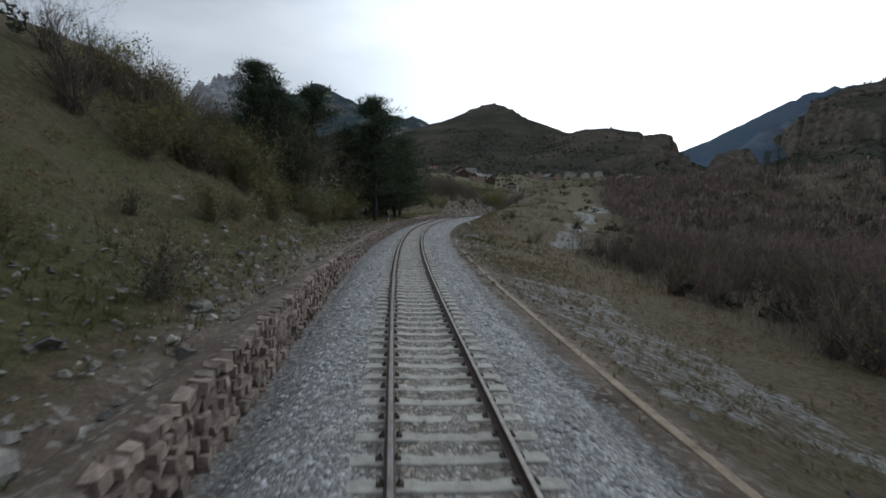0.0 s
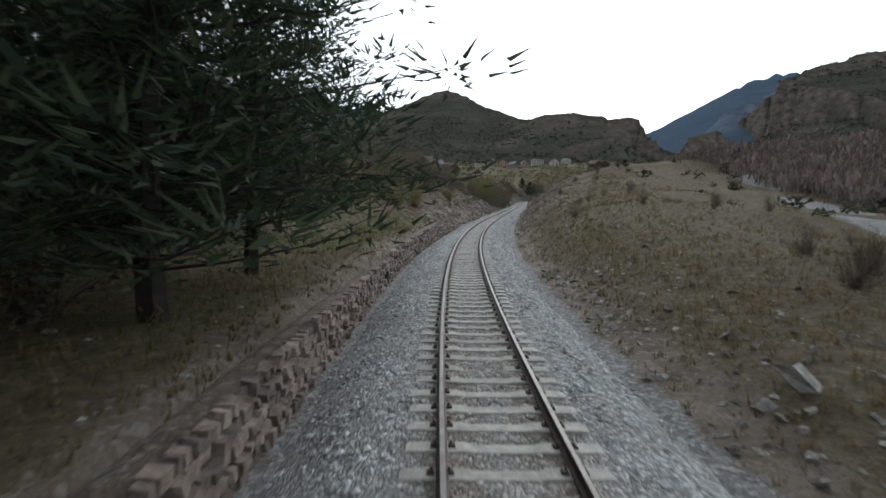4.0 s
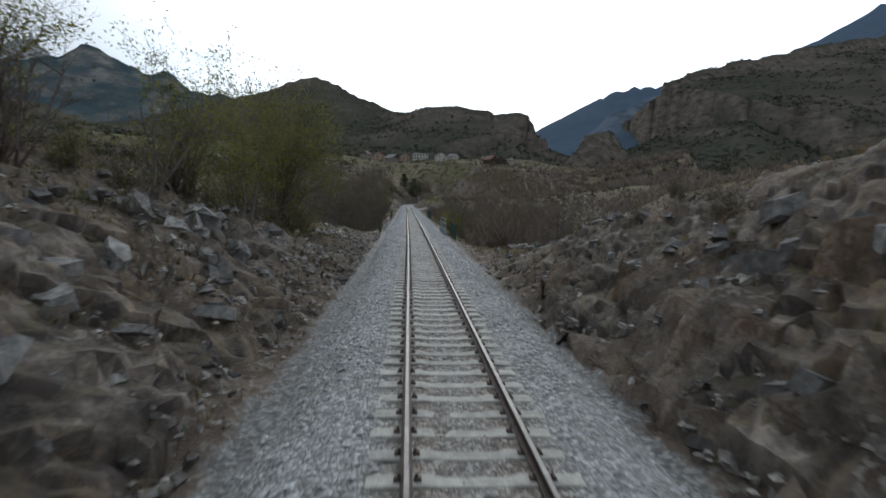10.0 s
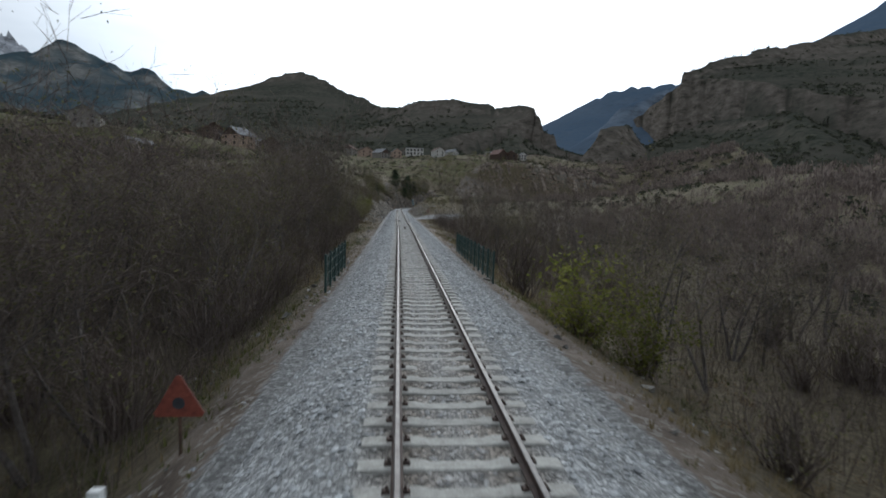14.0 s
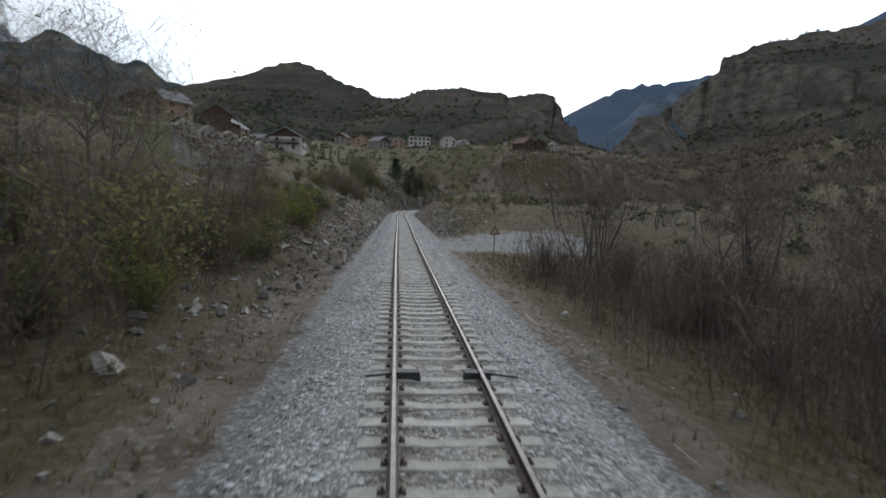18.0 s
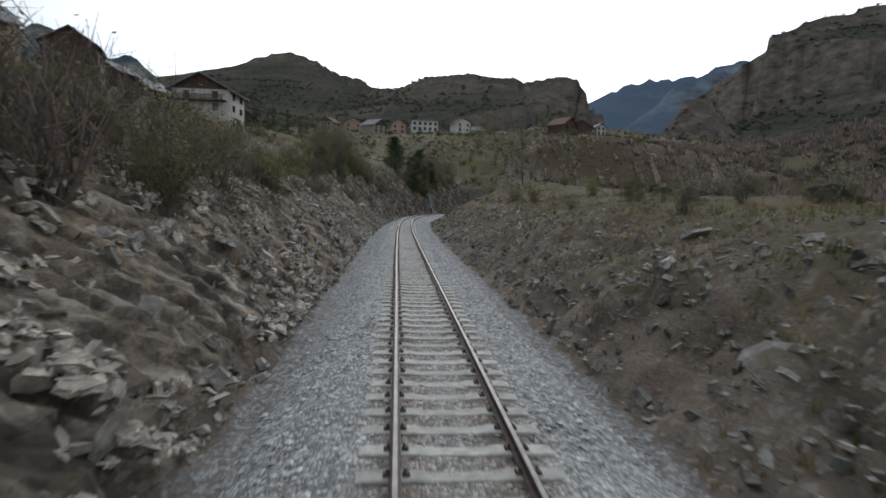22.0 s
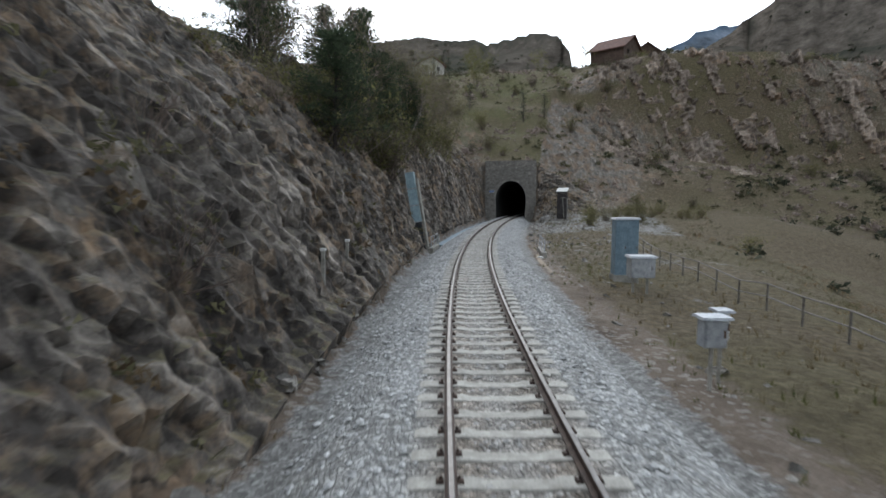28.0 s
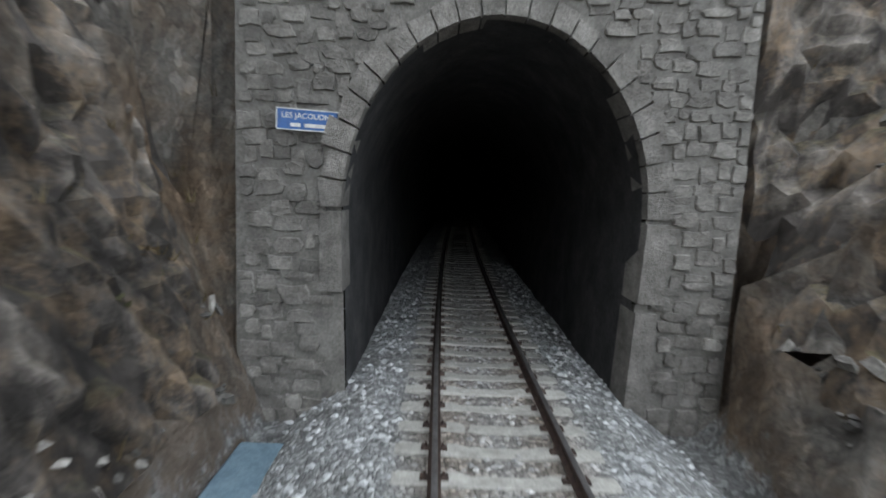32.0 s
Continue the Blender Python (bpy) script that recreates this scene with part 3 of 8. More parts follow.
section(640, (21, 21, 21.5, 22, 22.5, 24, 25, 27, 28, 30, 33, 38), (20.5, 20, 19.5, 18.5, 17, 14.6, 12, 9.6, 8, 5, 4, 22), mid=21, rock=(.3, .8))
section(648, (25, 25, 25, 25.5, 26, 27, 28, 29, 30, 32, 35, 39), (26, 26, 26, 26.5, 27.5, 29.5, 31.5, 32, 31, 26, 14, 28), mid=25.5, rock=(.3, 1))
section(680, (37, 37, 37, 37, 37, 37, 37, 37, 37, 38, 40, 44), (37, 37, 37, 37, 37, 37, 36.5, 36, 34, 29, 26, 42), mid=37, rock=(0, .8))
section(720, (44, 44, 44, 44, 44, 44, 44, 44, 44, 44, 46, 50), (44, 44, 44, 44, 44, 44, 44, 44, 43, 38, 36, 50), mid=44, rock=(0, .3))


SEC_S = np.array([q[0] for q in SECTIONS], float)
SEC_D = np.concatenate([-OFFS[::-1], [0], OFFS])
SEC_Z = np.array([list(q[1][::-1]) + [q[3]] + list(q[2]) for q in SECTIONS], float)
SEC_ROCK = np.array([q[4] for q in SECTIONS], float)


def plain_height(s, d):
    """Height of the land without its roughness (arrays)."""
    s, d = np.broadcast_arrays(np.asarray(s, float), np.asarray(d, float))
    i = np.clip(np.searchsorted(SEC_S, s) - 1, 0, len(SEC_S) - 2)
    f = np.clip((s - SEC_S[i]) / (SEC_S[i + 1] - SEC_S[i]), 0, 1)
    f = f * f * (3 - 2 * f)
    j = np.clip(np.searchsorted(SEC_D, d) - 1, 0, len(SEC_D) - 2)
    g = np.clip((d - SEC_D[j]) / (SEC_D[j + 1] - SEC_D[j]), 0, 1)
    za = SEC_Z[i, j] * (1 - g) + SEC_Z[i, j + 1] * g
    zb = SEC_Z[i + 1, j] * (1 - g) + SEC_Z[i + 1, j + 1] * g
    return za * (1 - f) + zb * f


def rock_at(s, d):
    """How rocky the bank is, 0 to 1."""
    s, d = np.broadcast_arrays(np.asarray(s, float), np.asarray(d, float))
    w = np.where(d < 0, np.interp(s, SEC_S, SEC_ROCK[:, 0]), np.interp(s, SEC_S, SEC_ROCK[:, 1]))
    slope = np.abs(plain_height(s, d + 0.6) - plain_height(s, d - 0.6)) / 1.2
    near = np.clip((np.abs(d) - 3.2) / 0.8, 0, 1) * np.where(s > 606, 1.0, np.clip((26 - np.abs(d)) / 10, 0, 1))
    return w * near * np.clip(slope / 0.45, 0.15, 1)


def roughness(x, y, z, rk, far):
    """Relief added to the land at one place."""
    n = noise.noise((x * 0.13, y * 0.13, 3.1)) * 0.35 + noise.noise((x * 0.5, y * 0.5, 7.7)) * 0.14
    n *= far
    if rk > 0.02:
        c = noise.cell((x * 0.55 + z * 0.5, y * 0.55, z * 1.3)) - 0.5
        c2 = noise.cell((x * 1.4 + z, y * 1.4 - z, z * 2.6)) - 0.5
        r = noise.noise((x * 0.8, y * 0.8, z * 1.9))
        n += rk * (0.62 * c + 0.34 * c2 + 0.42 * r)
    return n


_cache = {}


def height(s, d):
    """Height of the ground at one place, roughness included."""
    z = float(plain_height(s, d))
    x, y = on_line(s, d)
    far = min(max((abs(d) - 3.3) / 2.5, 0), 1)
    return z + roughness(float(x), float(y), z, float(rock_at(s, d)), far)


# ---- ground ----
TOE = 3.3
PORTAL_S = 609.0


def build_ground():
    half = np.concatenate([[0.9, 1.8, 2.6, 3.3, 3.6, 4.0, 4.4, 4.8, 5.2, 5.6, 6.1, 6.6, 7.2, 7.8, 8.5, 9.3, 10.2, 11.2, 12.4, 14, 16, 18, 20, 23, 26.5, 30, 35, 40, 45, 52, 60, 70, 85, 110, 145, 180]])
    ds = np.concatenate([-half[::-1], [0], half])
    ss = np.concatenate([np.arange(-60, 0, 2.0), np.arange(0, 608.5, 0.42), [608.6, 609.0, 609.4], np.arange(610, 720, 1.5), [720]])
    S, D = np.meshgrid(ss, ds, indexing="ij")
    Z = plain_height(S, D)
    RK = rock_at(S, D)
    X, Y = on_line(S.ravel(), D.ravel())
    X, Y = X.reshape(S.shape), Y.reshape(S.shape)
    H = np.interp(S, LINE_S, _head)
    far = np.clip((np.abs(D) - TOE) / 2.5, 0, 1)
    verts = np.empty((S.size, 3))
    k = 0
    for x, y, z, rk, fr, h, d in zip(X.ravel(), Y.ravel(), Z.ravel(), RK.ravel(), far.ravel(), H.ravel(), D.ravel()):
        r = roughness(x, y, z, rk, fr)
        push = rk * 0.75 * (noise.noise((x * 0.9, y * 0.9, z * 1.5 + 20)) + 0.5 * (noise.cell((x * 0.8, y * 0.8, z * 1.6 + 5)) - 0.5)) if rk > 0.05 else 0.0
        verts[k] = (x + push * math.cos(h), y + push * math.sin(h), z + r)
        k += 1
    nd = len(ds)
    faces = []
    for i in range(len(ss) - 1):
        inside = 608.5 < ss[i] < 609.3
        for j in range(nd - 1):
            if inside and abs(ds[j]) < 3.4 and abs(ds[j + 1]) < 3.4:
                continue
            a = i * nd + j
            faces.append((a, a + 1, a + nd + 1, a + nd))
    me = bpy.data.meshes.new("ground")
    me.from_pydata(verts.tolist(), [], faces)
    me.materials.append(M_GROUND)
    frk = RK.ravel()[np.array([f[0] for f in faces])]
    me.polygons.foreach_set("use_smooth", (frk < 2.0).tolist())
    # cover: red rock, green grass, blue gravel
    g = np.clip(0.85 - RK * 0.8, 0, 1) * np.clip((np.abs(D) - 3.6) / 2.0, 0.1, 1)
    g = np.where(S > 612, np.maximum(g, 0.72), g)
    gv = np.clip((3.9 - np.abs(D)) / 0.8, 0, 1) * 0.8 * (S < 608.7)
    track_lane = (S > 372) & (S < 402) & (D > 2.5)
    lane = np.clip(1.2 - np.abs(S - (388 + np.minimum(D, 40) * 0.15)) / 5.4, 0, 1) * track_lane * np.clip((19 - D) / 4, 0, 1)
    valley = np.clip(1.3 - np.abs(D - (21 + (S - 83) * 0.22)) / 1.7, 0, 1) * ((S > 68) & (S < 160) & (D > 0))
    yard = np.maximum(np.clip(1 - np.abs(S - 566) / 26, 0, 1), np.clip((S - 578) / 6, 0, 1) * np.clip((608 - S) / 4, 0, 1)) * ((D > 3.5) & (D < 20)) * (0.34 + 0.16 * (S > 576)) + np.clip(1 - np.hypot((S - 66) / 9, (D - 6.5) / 3), 0, 1) * 0.8 + 0.3 * ((S > 216) & (S < 247) & (D < -4) & (D > -14)) + 0.45 * ((S > 10) & (S < 30) & (D > 5) & (D < 12))
    lush = np.clip(1 - np.abs(S - 108) / 26, 0, 1) * (D < -5) * 1.2 + np.clip(1 - np.abs(S - 60) / 30, 0, 1) * ((D < -4) & (D > -12)) * 0.5 + np.clip(1 - np.abs(S - 272) / 16, 0, 1) * ((D < -7) & (D > -30)) + np.clip(1 - np.abs(S - 22) / 40, 0, 1) * ((D < -6) & (D > -30)) * 0.9 + 0.12 * ((S > 525) & (S < 580) & (D > 4)) + 0.4 * (S > 612) * (D < 12) + 0.15 * (S > 612) + 0.12 + 0.25 * ((S > 400) & (S < 520)) + 0.5 * ((S > 400) & (S < 525) & (D < -9))
    lush = np.clip(lush, 0, 1)
    gv = np.maximum.reduce([gv, lane, valley, yard])
    col = me.color_attributes.new("cover", "FLOAT_COLOR", "POINT")
    rgba = np.stack([(RK * (0.54 + 0.35 * np.clip((S - 505) / 12, 0, 1) + 0.2 * ((S > 520) & (D > 0))) + 0.1 * np.clip((S - 611) / 5, 0, 1) * (D > 3) * (D < 130)).ravel(), g.ravel() * 0.9, gv.ravel(), lush.ravel()], 1)
    col.data.foreach_set("color", rgba.ravel().astype(np.float32))
    me.update()
    ob = new("ground", me)
    return tagged(ob, "brown grassy and rocky mountain ground beside the railway", "ground", kind="structure")


ground = build_ground()


# ---- far land ----
def ridge_field(x, y, crests):
    """Height under a set of crest lines: each falls away from its line at its own slope, steeper past a cliffed end."""
    z = np.full(x.shape, -60.0)
    for pts, slope, cliff0, cliff1 in crests:
        best = np.full(x.shape, -60.0)
        (ax, ay, _), (bx, by, _) = pts[0], pts[1]
        (cx, cy, _), (ex, ey, _) = pts[-2], pts[-1]
        before = (x - ax) * (bx - ax) + (y - ay) * (by - ay) < 0
        beyond = (x - ex) * (ex - cx) + (y - ey) * (ey - cy) > 0
        for k in range(len(pts) - 1):
            (x0, y0, z0), (x1, y1, z1) = pts[k], pts[k + 1]
            lx, ly = x1 - x0, y1 - y0
            t = ((x - x0) * lx + (y - y0) * ly) / (lx * lx + ly * ly)
            tc = np.clip(t, 0, 1)
            dist = np.hypot(x - x0 - tc * lx, y - y0 - tc * ly)
            if cliff1 and k >= len(pts) - 7:
                east = lx * (y - y0) - ly * (x - x0) > 0
                dist = np.where(east, dist * 4.5, dist)
            dist = np.maximum(dist - 7.0, 0)
            if cliff0:
                dist = np.where(before, dist * cliff0, dist)
            if cliff1:
                dist = np.where(beyond, dist * cliff1, dist)
            best = np.maximum(best, z0 + (z1 - z0) * tc - slope * 0.86 * dist - min(0.11 * z0, 16) * (1 - np.exp(-dist / min(0.06 * abs(z0) + 1, 9))))
        z = np.maximum(z, best)
    return z


VILLAGE = [
    ([(-486, 1470, 159), (-427, 1480, 188), (-377, 1500, 228), (-337, 1520, 257), (-293, 1530, 281), (-262, 1540, 294), (-229, 1540, 297), (-177, 1500, 273), (-114, 1400, 226), (-83, 1340, 208),
      (-64, 1300, 190), (-19, 1200, 164), (21, 1080, 154), (66, 1040, 152), (110, 990, 143), (119, 968, 128), (127, 950, 129), (141, 925, 128), (152, 905, 121), (156, 893, 113)], 0.42, 0, 16.0),
    ([(62, 668, 42), (30, 720, 46), (0, 800, 54), (-20, 900, 84), (-10, 1000, 120)], 0.22, 0, 0),
    ([(75, 690, 50), (90, 760, 62), (120, 860, 85)], 0.5, 0, 0),
    ([(-112, 455, 20), (-144, 703, 55), (-160, 900, 90), (-300, 1100, 140)], 0.2, 0, 0),
    ([(-540, 640, 62), (-481, 650, 80), (-457, 650, 99), (-437, 650, 103), (-415, 650, 102), (-386, 650, 87), (-336, 660, 61)], 0.5, 0, 0),
    ([(-300, 150, 40), (-330, 420, 60), (-420, 800, 95), (-600, 1200, 130)], 0.25, 0, 0),
]
RIGHT = [
    ([(344, 898, 172), (379, 902, 190), (440, 905, 208), (500, 915, 222), (620, 960, 258), (900, 1150, 340), (1300, 1100, 480)], 0.47, 22.0, 0),
    ([(250, 560, 40), (330, 700, 90), (352, 880, 112)], 0.5, 0, 0),
    ([(330, 250, 50), (480, 500, 110), (560, 800, 180), (620, 960, 215)], 0.55, 0, 0),
    ([(300, -100, 30), (500, 150, 90), (700, 500, 180)], 0.4, 0, 0),
    ([(190, 770, 80), (240, 840, 95)], 1.2, 1.5, 0),
]


def build_hills(name, x0, x1, y0, y1, step, crests, material, label, rough, scale, smooth=True, sink=False):
    xs, ys = np.arange(x0, x1 + step, step), np.arange(y0, y1 + step, step)
    X, Y = np.meshgrid(xs, ys, indexing="ij")
    Z = ridge_field(X, Y, crests)
    Z = np.maximum(Z, -6.0 - 0.00 * X)
    if sink:
        s, d = off_line(X.ravel(), Y.ravel())
        s, d = s.reshape(X.shape), d.reshape(X.shape)
        inside = (np.abs(d) < 178) & (s > -59) & (s < 718)
        edge = np.minimum(178 - np.abs(d), 718 - s)
        near_z = plain_height(np.clip(s, -60, 720), np.clip(d, -180, 180))
        w = np.clip(1 - np.hypot(np.maximum(np.abs(d) - 178, 0), np.maximum(s - 718, 0)) / 60.0, 0, 1)
        deep = np.where((s > 585) & (np.abs(d) < 60), 40.0, 0.0)
        Z = np.where(inside, near_z - np.clip(edge / 3, 0, 8) - 0.5 - deep, Z * (1 - w) + near_z * w)
    if sink:
        band = 19.0
        t = Z / band + 0.35 * np.sin(X * 0.013) + 0.3 * np.sin(Y * 0.017)
        fr = t - np.floor(t)
        step = (np.floor(t) + np.clip((fr - 0.62) / 0.3, 0, 1)) - t + 0.35
        Z = Z + np.clip((Z - 75) / 45, 0, 1) * step * band * 0.3 * np.clip((Y - 500) / 250, 0, 1)
    verts = []
    for x, y, z in zip(X.ravel(), Y.ravel(), Z.ravel()):
        q = (x * scale, y * scale, 0.3)
        n = (noise.fractal(q, 0.9, 2.1, 5) - 0.15 * abs(noise.noise((x * scale * 3, y * scale * 3, 8)))) * rough
        if not smooth:
            n -= (abs(noise.noise((x * 0.021, y * 0.016, 5.0))) + 0.5 * abs(noise.noise((x * 0.05, y * 0.04, 9.0)))) * 95 - 30
        verts.append((x, y, z + n if not sink else z + n * 0.6))
    nd = len(ys)
    faces = [(i * nd + j, (i + 1) * nd + j, (i + 1) * nd + j + 1, i * nd + j + 1) for i in range(len(xs) - 1) for j in range(nd - 1)]
    me = bpy.data.meshes.new(name)
    me.from_pydata(verts, [], faces)
    me.materials.append(material)
    me.polygons.foreach_set("use_smooth", [smooth] * len(faces))
    me.update()
    return tagged(new(name, me), label, "hill", kind="structure")


backdrop_hills = build_hills("backdrop_hills", -640, 1300, -260, 1600, 7, VILLAGE + RIGHT, M_HILL,
                             "dry scrub-covered hills with rocky cliffs round the valley", 5.0, 0.012, sink=True)
# The ranges behind get their haze only from their painted blue tint.
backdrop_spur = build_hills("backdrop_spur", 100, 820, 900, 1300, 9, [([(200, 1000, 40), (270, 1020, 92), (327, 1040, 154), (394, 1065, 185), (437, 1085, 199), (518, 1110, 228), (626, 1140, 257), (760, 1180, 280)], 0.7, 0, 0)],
                            M_FAR, "dark wooded spur behind the cliff, tinted blue for haze", 6.0, 0.012)
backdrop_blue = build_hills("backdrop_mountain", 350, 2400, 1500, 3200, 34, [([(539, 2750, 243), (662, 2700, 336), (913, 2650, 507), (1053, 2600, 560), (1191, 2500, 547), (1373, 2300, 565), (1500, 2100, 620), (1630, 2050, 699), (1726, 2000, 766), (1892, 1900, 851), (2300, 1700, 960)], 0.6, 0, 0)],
                            M_FAR, "distant mountain tinted blue for haze", 22.0, 0.004)
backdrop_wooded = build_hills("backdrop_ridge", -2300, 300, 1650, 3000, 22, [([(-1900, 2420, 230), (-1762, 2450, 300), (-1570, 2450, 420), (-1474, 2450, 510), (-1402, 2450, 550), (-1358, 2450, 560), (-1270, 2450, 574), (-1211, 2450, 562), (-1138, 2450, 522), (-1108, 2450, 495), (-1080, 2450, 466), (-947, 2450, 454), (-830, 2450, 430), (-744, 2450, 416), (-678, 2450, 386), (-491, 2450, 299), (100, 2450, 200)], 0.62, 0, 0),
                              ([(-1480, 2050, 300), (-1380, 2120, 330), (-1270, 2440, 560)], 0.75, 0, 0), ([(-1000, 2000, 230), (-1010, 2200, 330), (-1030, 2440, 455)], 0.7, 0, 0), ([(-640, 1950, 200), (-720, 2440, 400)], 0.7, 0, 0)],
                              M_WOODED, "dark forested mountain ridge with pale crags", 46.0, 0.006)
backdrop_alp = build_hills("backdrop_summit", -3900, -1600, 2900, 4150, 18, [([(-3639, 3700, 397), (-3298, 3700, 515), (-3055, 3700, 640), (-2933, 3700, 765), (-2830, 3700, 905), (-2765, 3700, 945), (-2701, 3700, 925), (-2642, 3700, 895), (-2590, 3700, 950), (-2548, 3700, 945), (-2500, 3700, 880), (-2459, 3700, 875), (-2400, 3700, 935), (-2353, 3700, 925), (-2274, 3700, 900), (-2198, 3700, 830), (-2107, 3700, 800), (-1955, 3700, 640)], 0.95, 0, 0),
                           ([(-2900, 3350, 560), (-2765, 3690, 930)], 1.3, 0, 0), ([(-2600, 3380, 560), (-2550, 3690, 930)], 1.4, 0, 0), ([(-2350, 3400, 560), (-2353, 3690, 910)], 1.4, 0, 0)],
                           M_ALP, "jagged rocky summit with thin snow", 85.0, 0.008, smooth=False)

# ---- track ----
railway = thing("railway_track", label="single railway track with concrete sleepers and rusty rails", category="railway track", kind="structure")


def line_pts(s0, s1, step, d, z):
    out = []
    for s in np.append(np.arange(s0, s1, step), s1):
        h = turn_at(s)
        out.append((P(s, d, z), (math.cos(h), math.sin(h))))
    return out


for side in (-1, 1):
    a = Acc()
    prof = [(-0.07, -0.15), (0.07, -0.15), (0.07, -0.138), (0.012, -0.12), (0.01, -0.045), (0.036, -0.035), (0.036, -0.006), (-0.036, -0.006), (-0.036, -0.035), (-0.01, -0.045), (-0.012, -0.12), (-0.07, -0.138)]
    pts = line_pts(-30, 650, 1.5, side * 0.7525, 0.0)
    a.sweep(pts, prof)
    rail = part("rail", a, M_RAIL, railway, "rust-brown steel rail")
    b = Acc()
    b.sweep(pts, [(-0.034, -0.004), (0.034, -0.004), (0.026, 0.002), (-0.026, 0.002)])
    part("rail_head", b, M_RAILTOP, rail, "shiny worn running surface")

# ballast: a low bank with shoulders, brown with brake rust beside the rails
def stain_at(d):
    return max(0.0, 1 - abs(abs(d) - 0.76) / 0.42) * 0.8 + (0.3 if abs(d) < 0.7 else 0.0)


def stain_with(me, values):
    col = me.color_attributes.new("stain", "FLOAT_COLOR", "POINT")
    v = np.asarray(values, np.float32)
    col.data.foreach_set("color", np.stack([v, v, v, np.ones_like(v)], 1).ravel())


a = Acc()
prof = [(-3.2, -1.0), (-2.75, -0.68), (-2.25, -0.37), (-1.75, -0.19), (-1.3, -0.178), (-0.9, -0.19), (-0.6, -0.19), (0, -0.2), (0.6, -0.19), (0.9, -0.19), (1.3, -0.178), (1.75, -0.19), (2.25, -0.37), (2.75, -0.68), (3.2, -1.0)]
rng = random.Random(5)
for s0, s1, step in ((-30, 650, 0.8),):
    vs, fs = [], []
    n = len(prof)
    rows_s = np.arange(s0, s1, step)
    for s in rows_s:
        h = turn_at(s)
        x, y = on_line(s, 0.0)
        for u, w in prof:
            wob = (noise.noise((s * 0.4, u * 0.9, 1.0)) * 0.10 + noise.noise((s * 0.08, u * 0.3, 4.0)) * 0.12) * min(max((abs(u) - 1.4) / 1.2, 0), 1)
            k = rng.uniform(-0.025, 0.025)
            vs.append((float(x) + math.cos(h) * (u + k), float(y) + math.sin(h) * (u + k), w + wob + rng.uniform(-0.02, 0.02)))
    for i in range(len(rows_s) - 1):
        for j in range(n - 1):
            fs.append((i * n + j, i * n + j + 1, (i + 1) * n + j + 1, (i + 1) * n + j))
    a.add(vs, fs)
ballast = new("ballast_bed", a.mesh("ballast_bed", M_BALLAST, smooth=True))
stain_with(ballast.data, [stain_at(u) for _ in rows_s for u, w in prof])
tagged(ballast, "grey crushed-stone ballast under the track", "ballast", kind="structure")


# sleepers: concrete, waisted in the middle, with sloped rail seats
def sleeper_acc():
    c = Acc()
    st = [(-1.21, 0.14, -0.172), (-1.12, 0.15, -0.155), (-0.5, 0.15, -0.15), (-0.35, 0.125, -0.178), (0.35, 0.125, -0.178), (0.5, 0.15, -0.15), (1.12, 0.15, -0.155), (1.21, 0.14, -0.172)]
    vs, fs = [], []
    for x, w, z in st:
        vs += [(x, -w, -0.36), (x, -w * 0.9, z - 0.012), (x, -w * 0.78, z), (x, w * 0.78, z), (x, w * 0.9, z - 0.012), (x, w, -0.36)]
    for i in range(len(st) - 1):
        for j in range(5):
            fs.append((i * 6 + j, i * 6 + j + 1, i * 6 + 7 + j, i * 6 + 6 + j))
    fs += [(5, 4, 3, 2, 1, 0), tuple(range(42, 48))]
    c.add(vs, [tuple(reversed(f)) for f in fs])
    return c


def clip_acc():
    c = Acc()
    for x in (-0.7525, 0.7525):
        for side in (-1, 1):
            c.box((x + side * 0.11, 0, -0.135), (0.09, 0.11, 0.035), taper=0.7)
            c.tube((x + side * 0.1, 0, -0.14), (x + side * 0.1, 0, -0.085), 0.018, 0.016, 6, caps=True)
    return c


sleeper_mesh = sleeper_acc().mesh("sleeper", M_SLEEPER)
clip_mesh = clip_acc().mesh("rail_clip", M_RAIL)
SLEEPER_RNG = random.Random(11)
rest_sl, rest_cl = Acc(), Acc()
sl_src, cl_src = sleeper_acc(), clip_acc()
for i, s in enumerate(np.arange(-6.0, 640, 0.6)):
    m = Matrix.Translation(P(s, SLEEPER_RNG.uniform(-0.02, 0.02), SLEEPER_RNG.uniform(-0.008, 0.004))) @ Matrix.Rotation(turn_at(s) + SLEEPER_RNG.uniform(-0.01, 0.01), 4, "Z")
    if i < 300:
        o = new("sleeper", sleeper_mesh)
        o.parent, o.matrix_basis = railway, m
    else:
        rest_sl.add([m @ Vector(v) for v in sl_src.v], sl_src.f)
    rest_cl.add([m @ Vector(v) for v in cl_src.v], cl_src.f)
tagged(part("sleepers", rest_sl, surface("weathered_concrete_run", (0.30, 0.285, 0.25), (0.40, 0.385, 0.345), (0.50, 0.48, 0.43), 5, bump=0.3, dist=0.004, island=0.14), railway, "row of pale concrete sleepers"), kind="stuff")
tagged(part("rail_clips", rest_cl, M_RAIL, railway, "rusty rail fastenings"), kind="stuff")

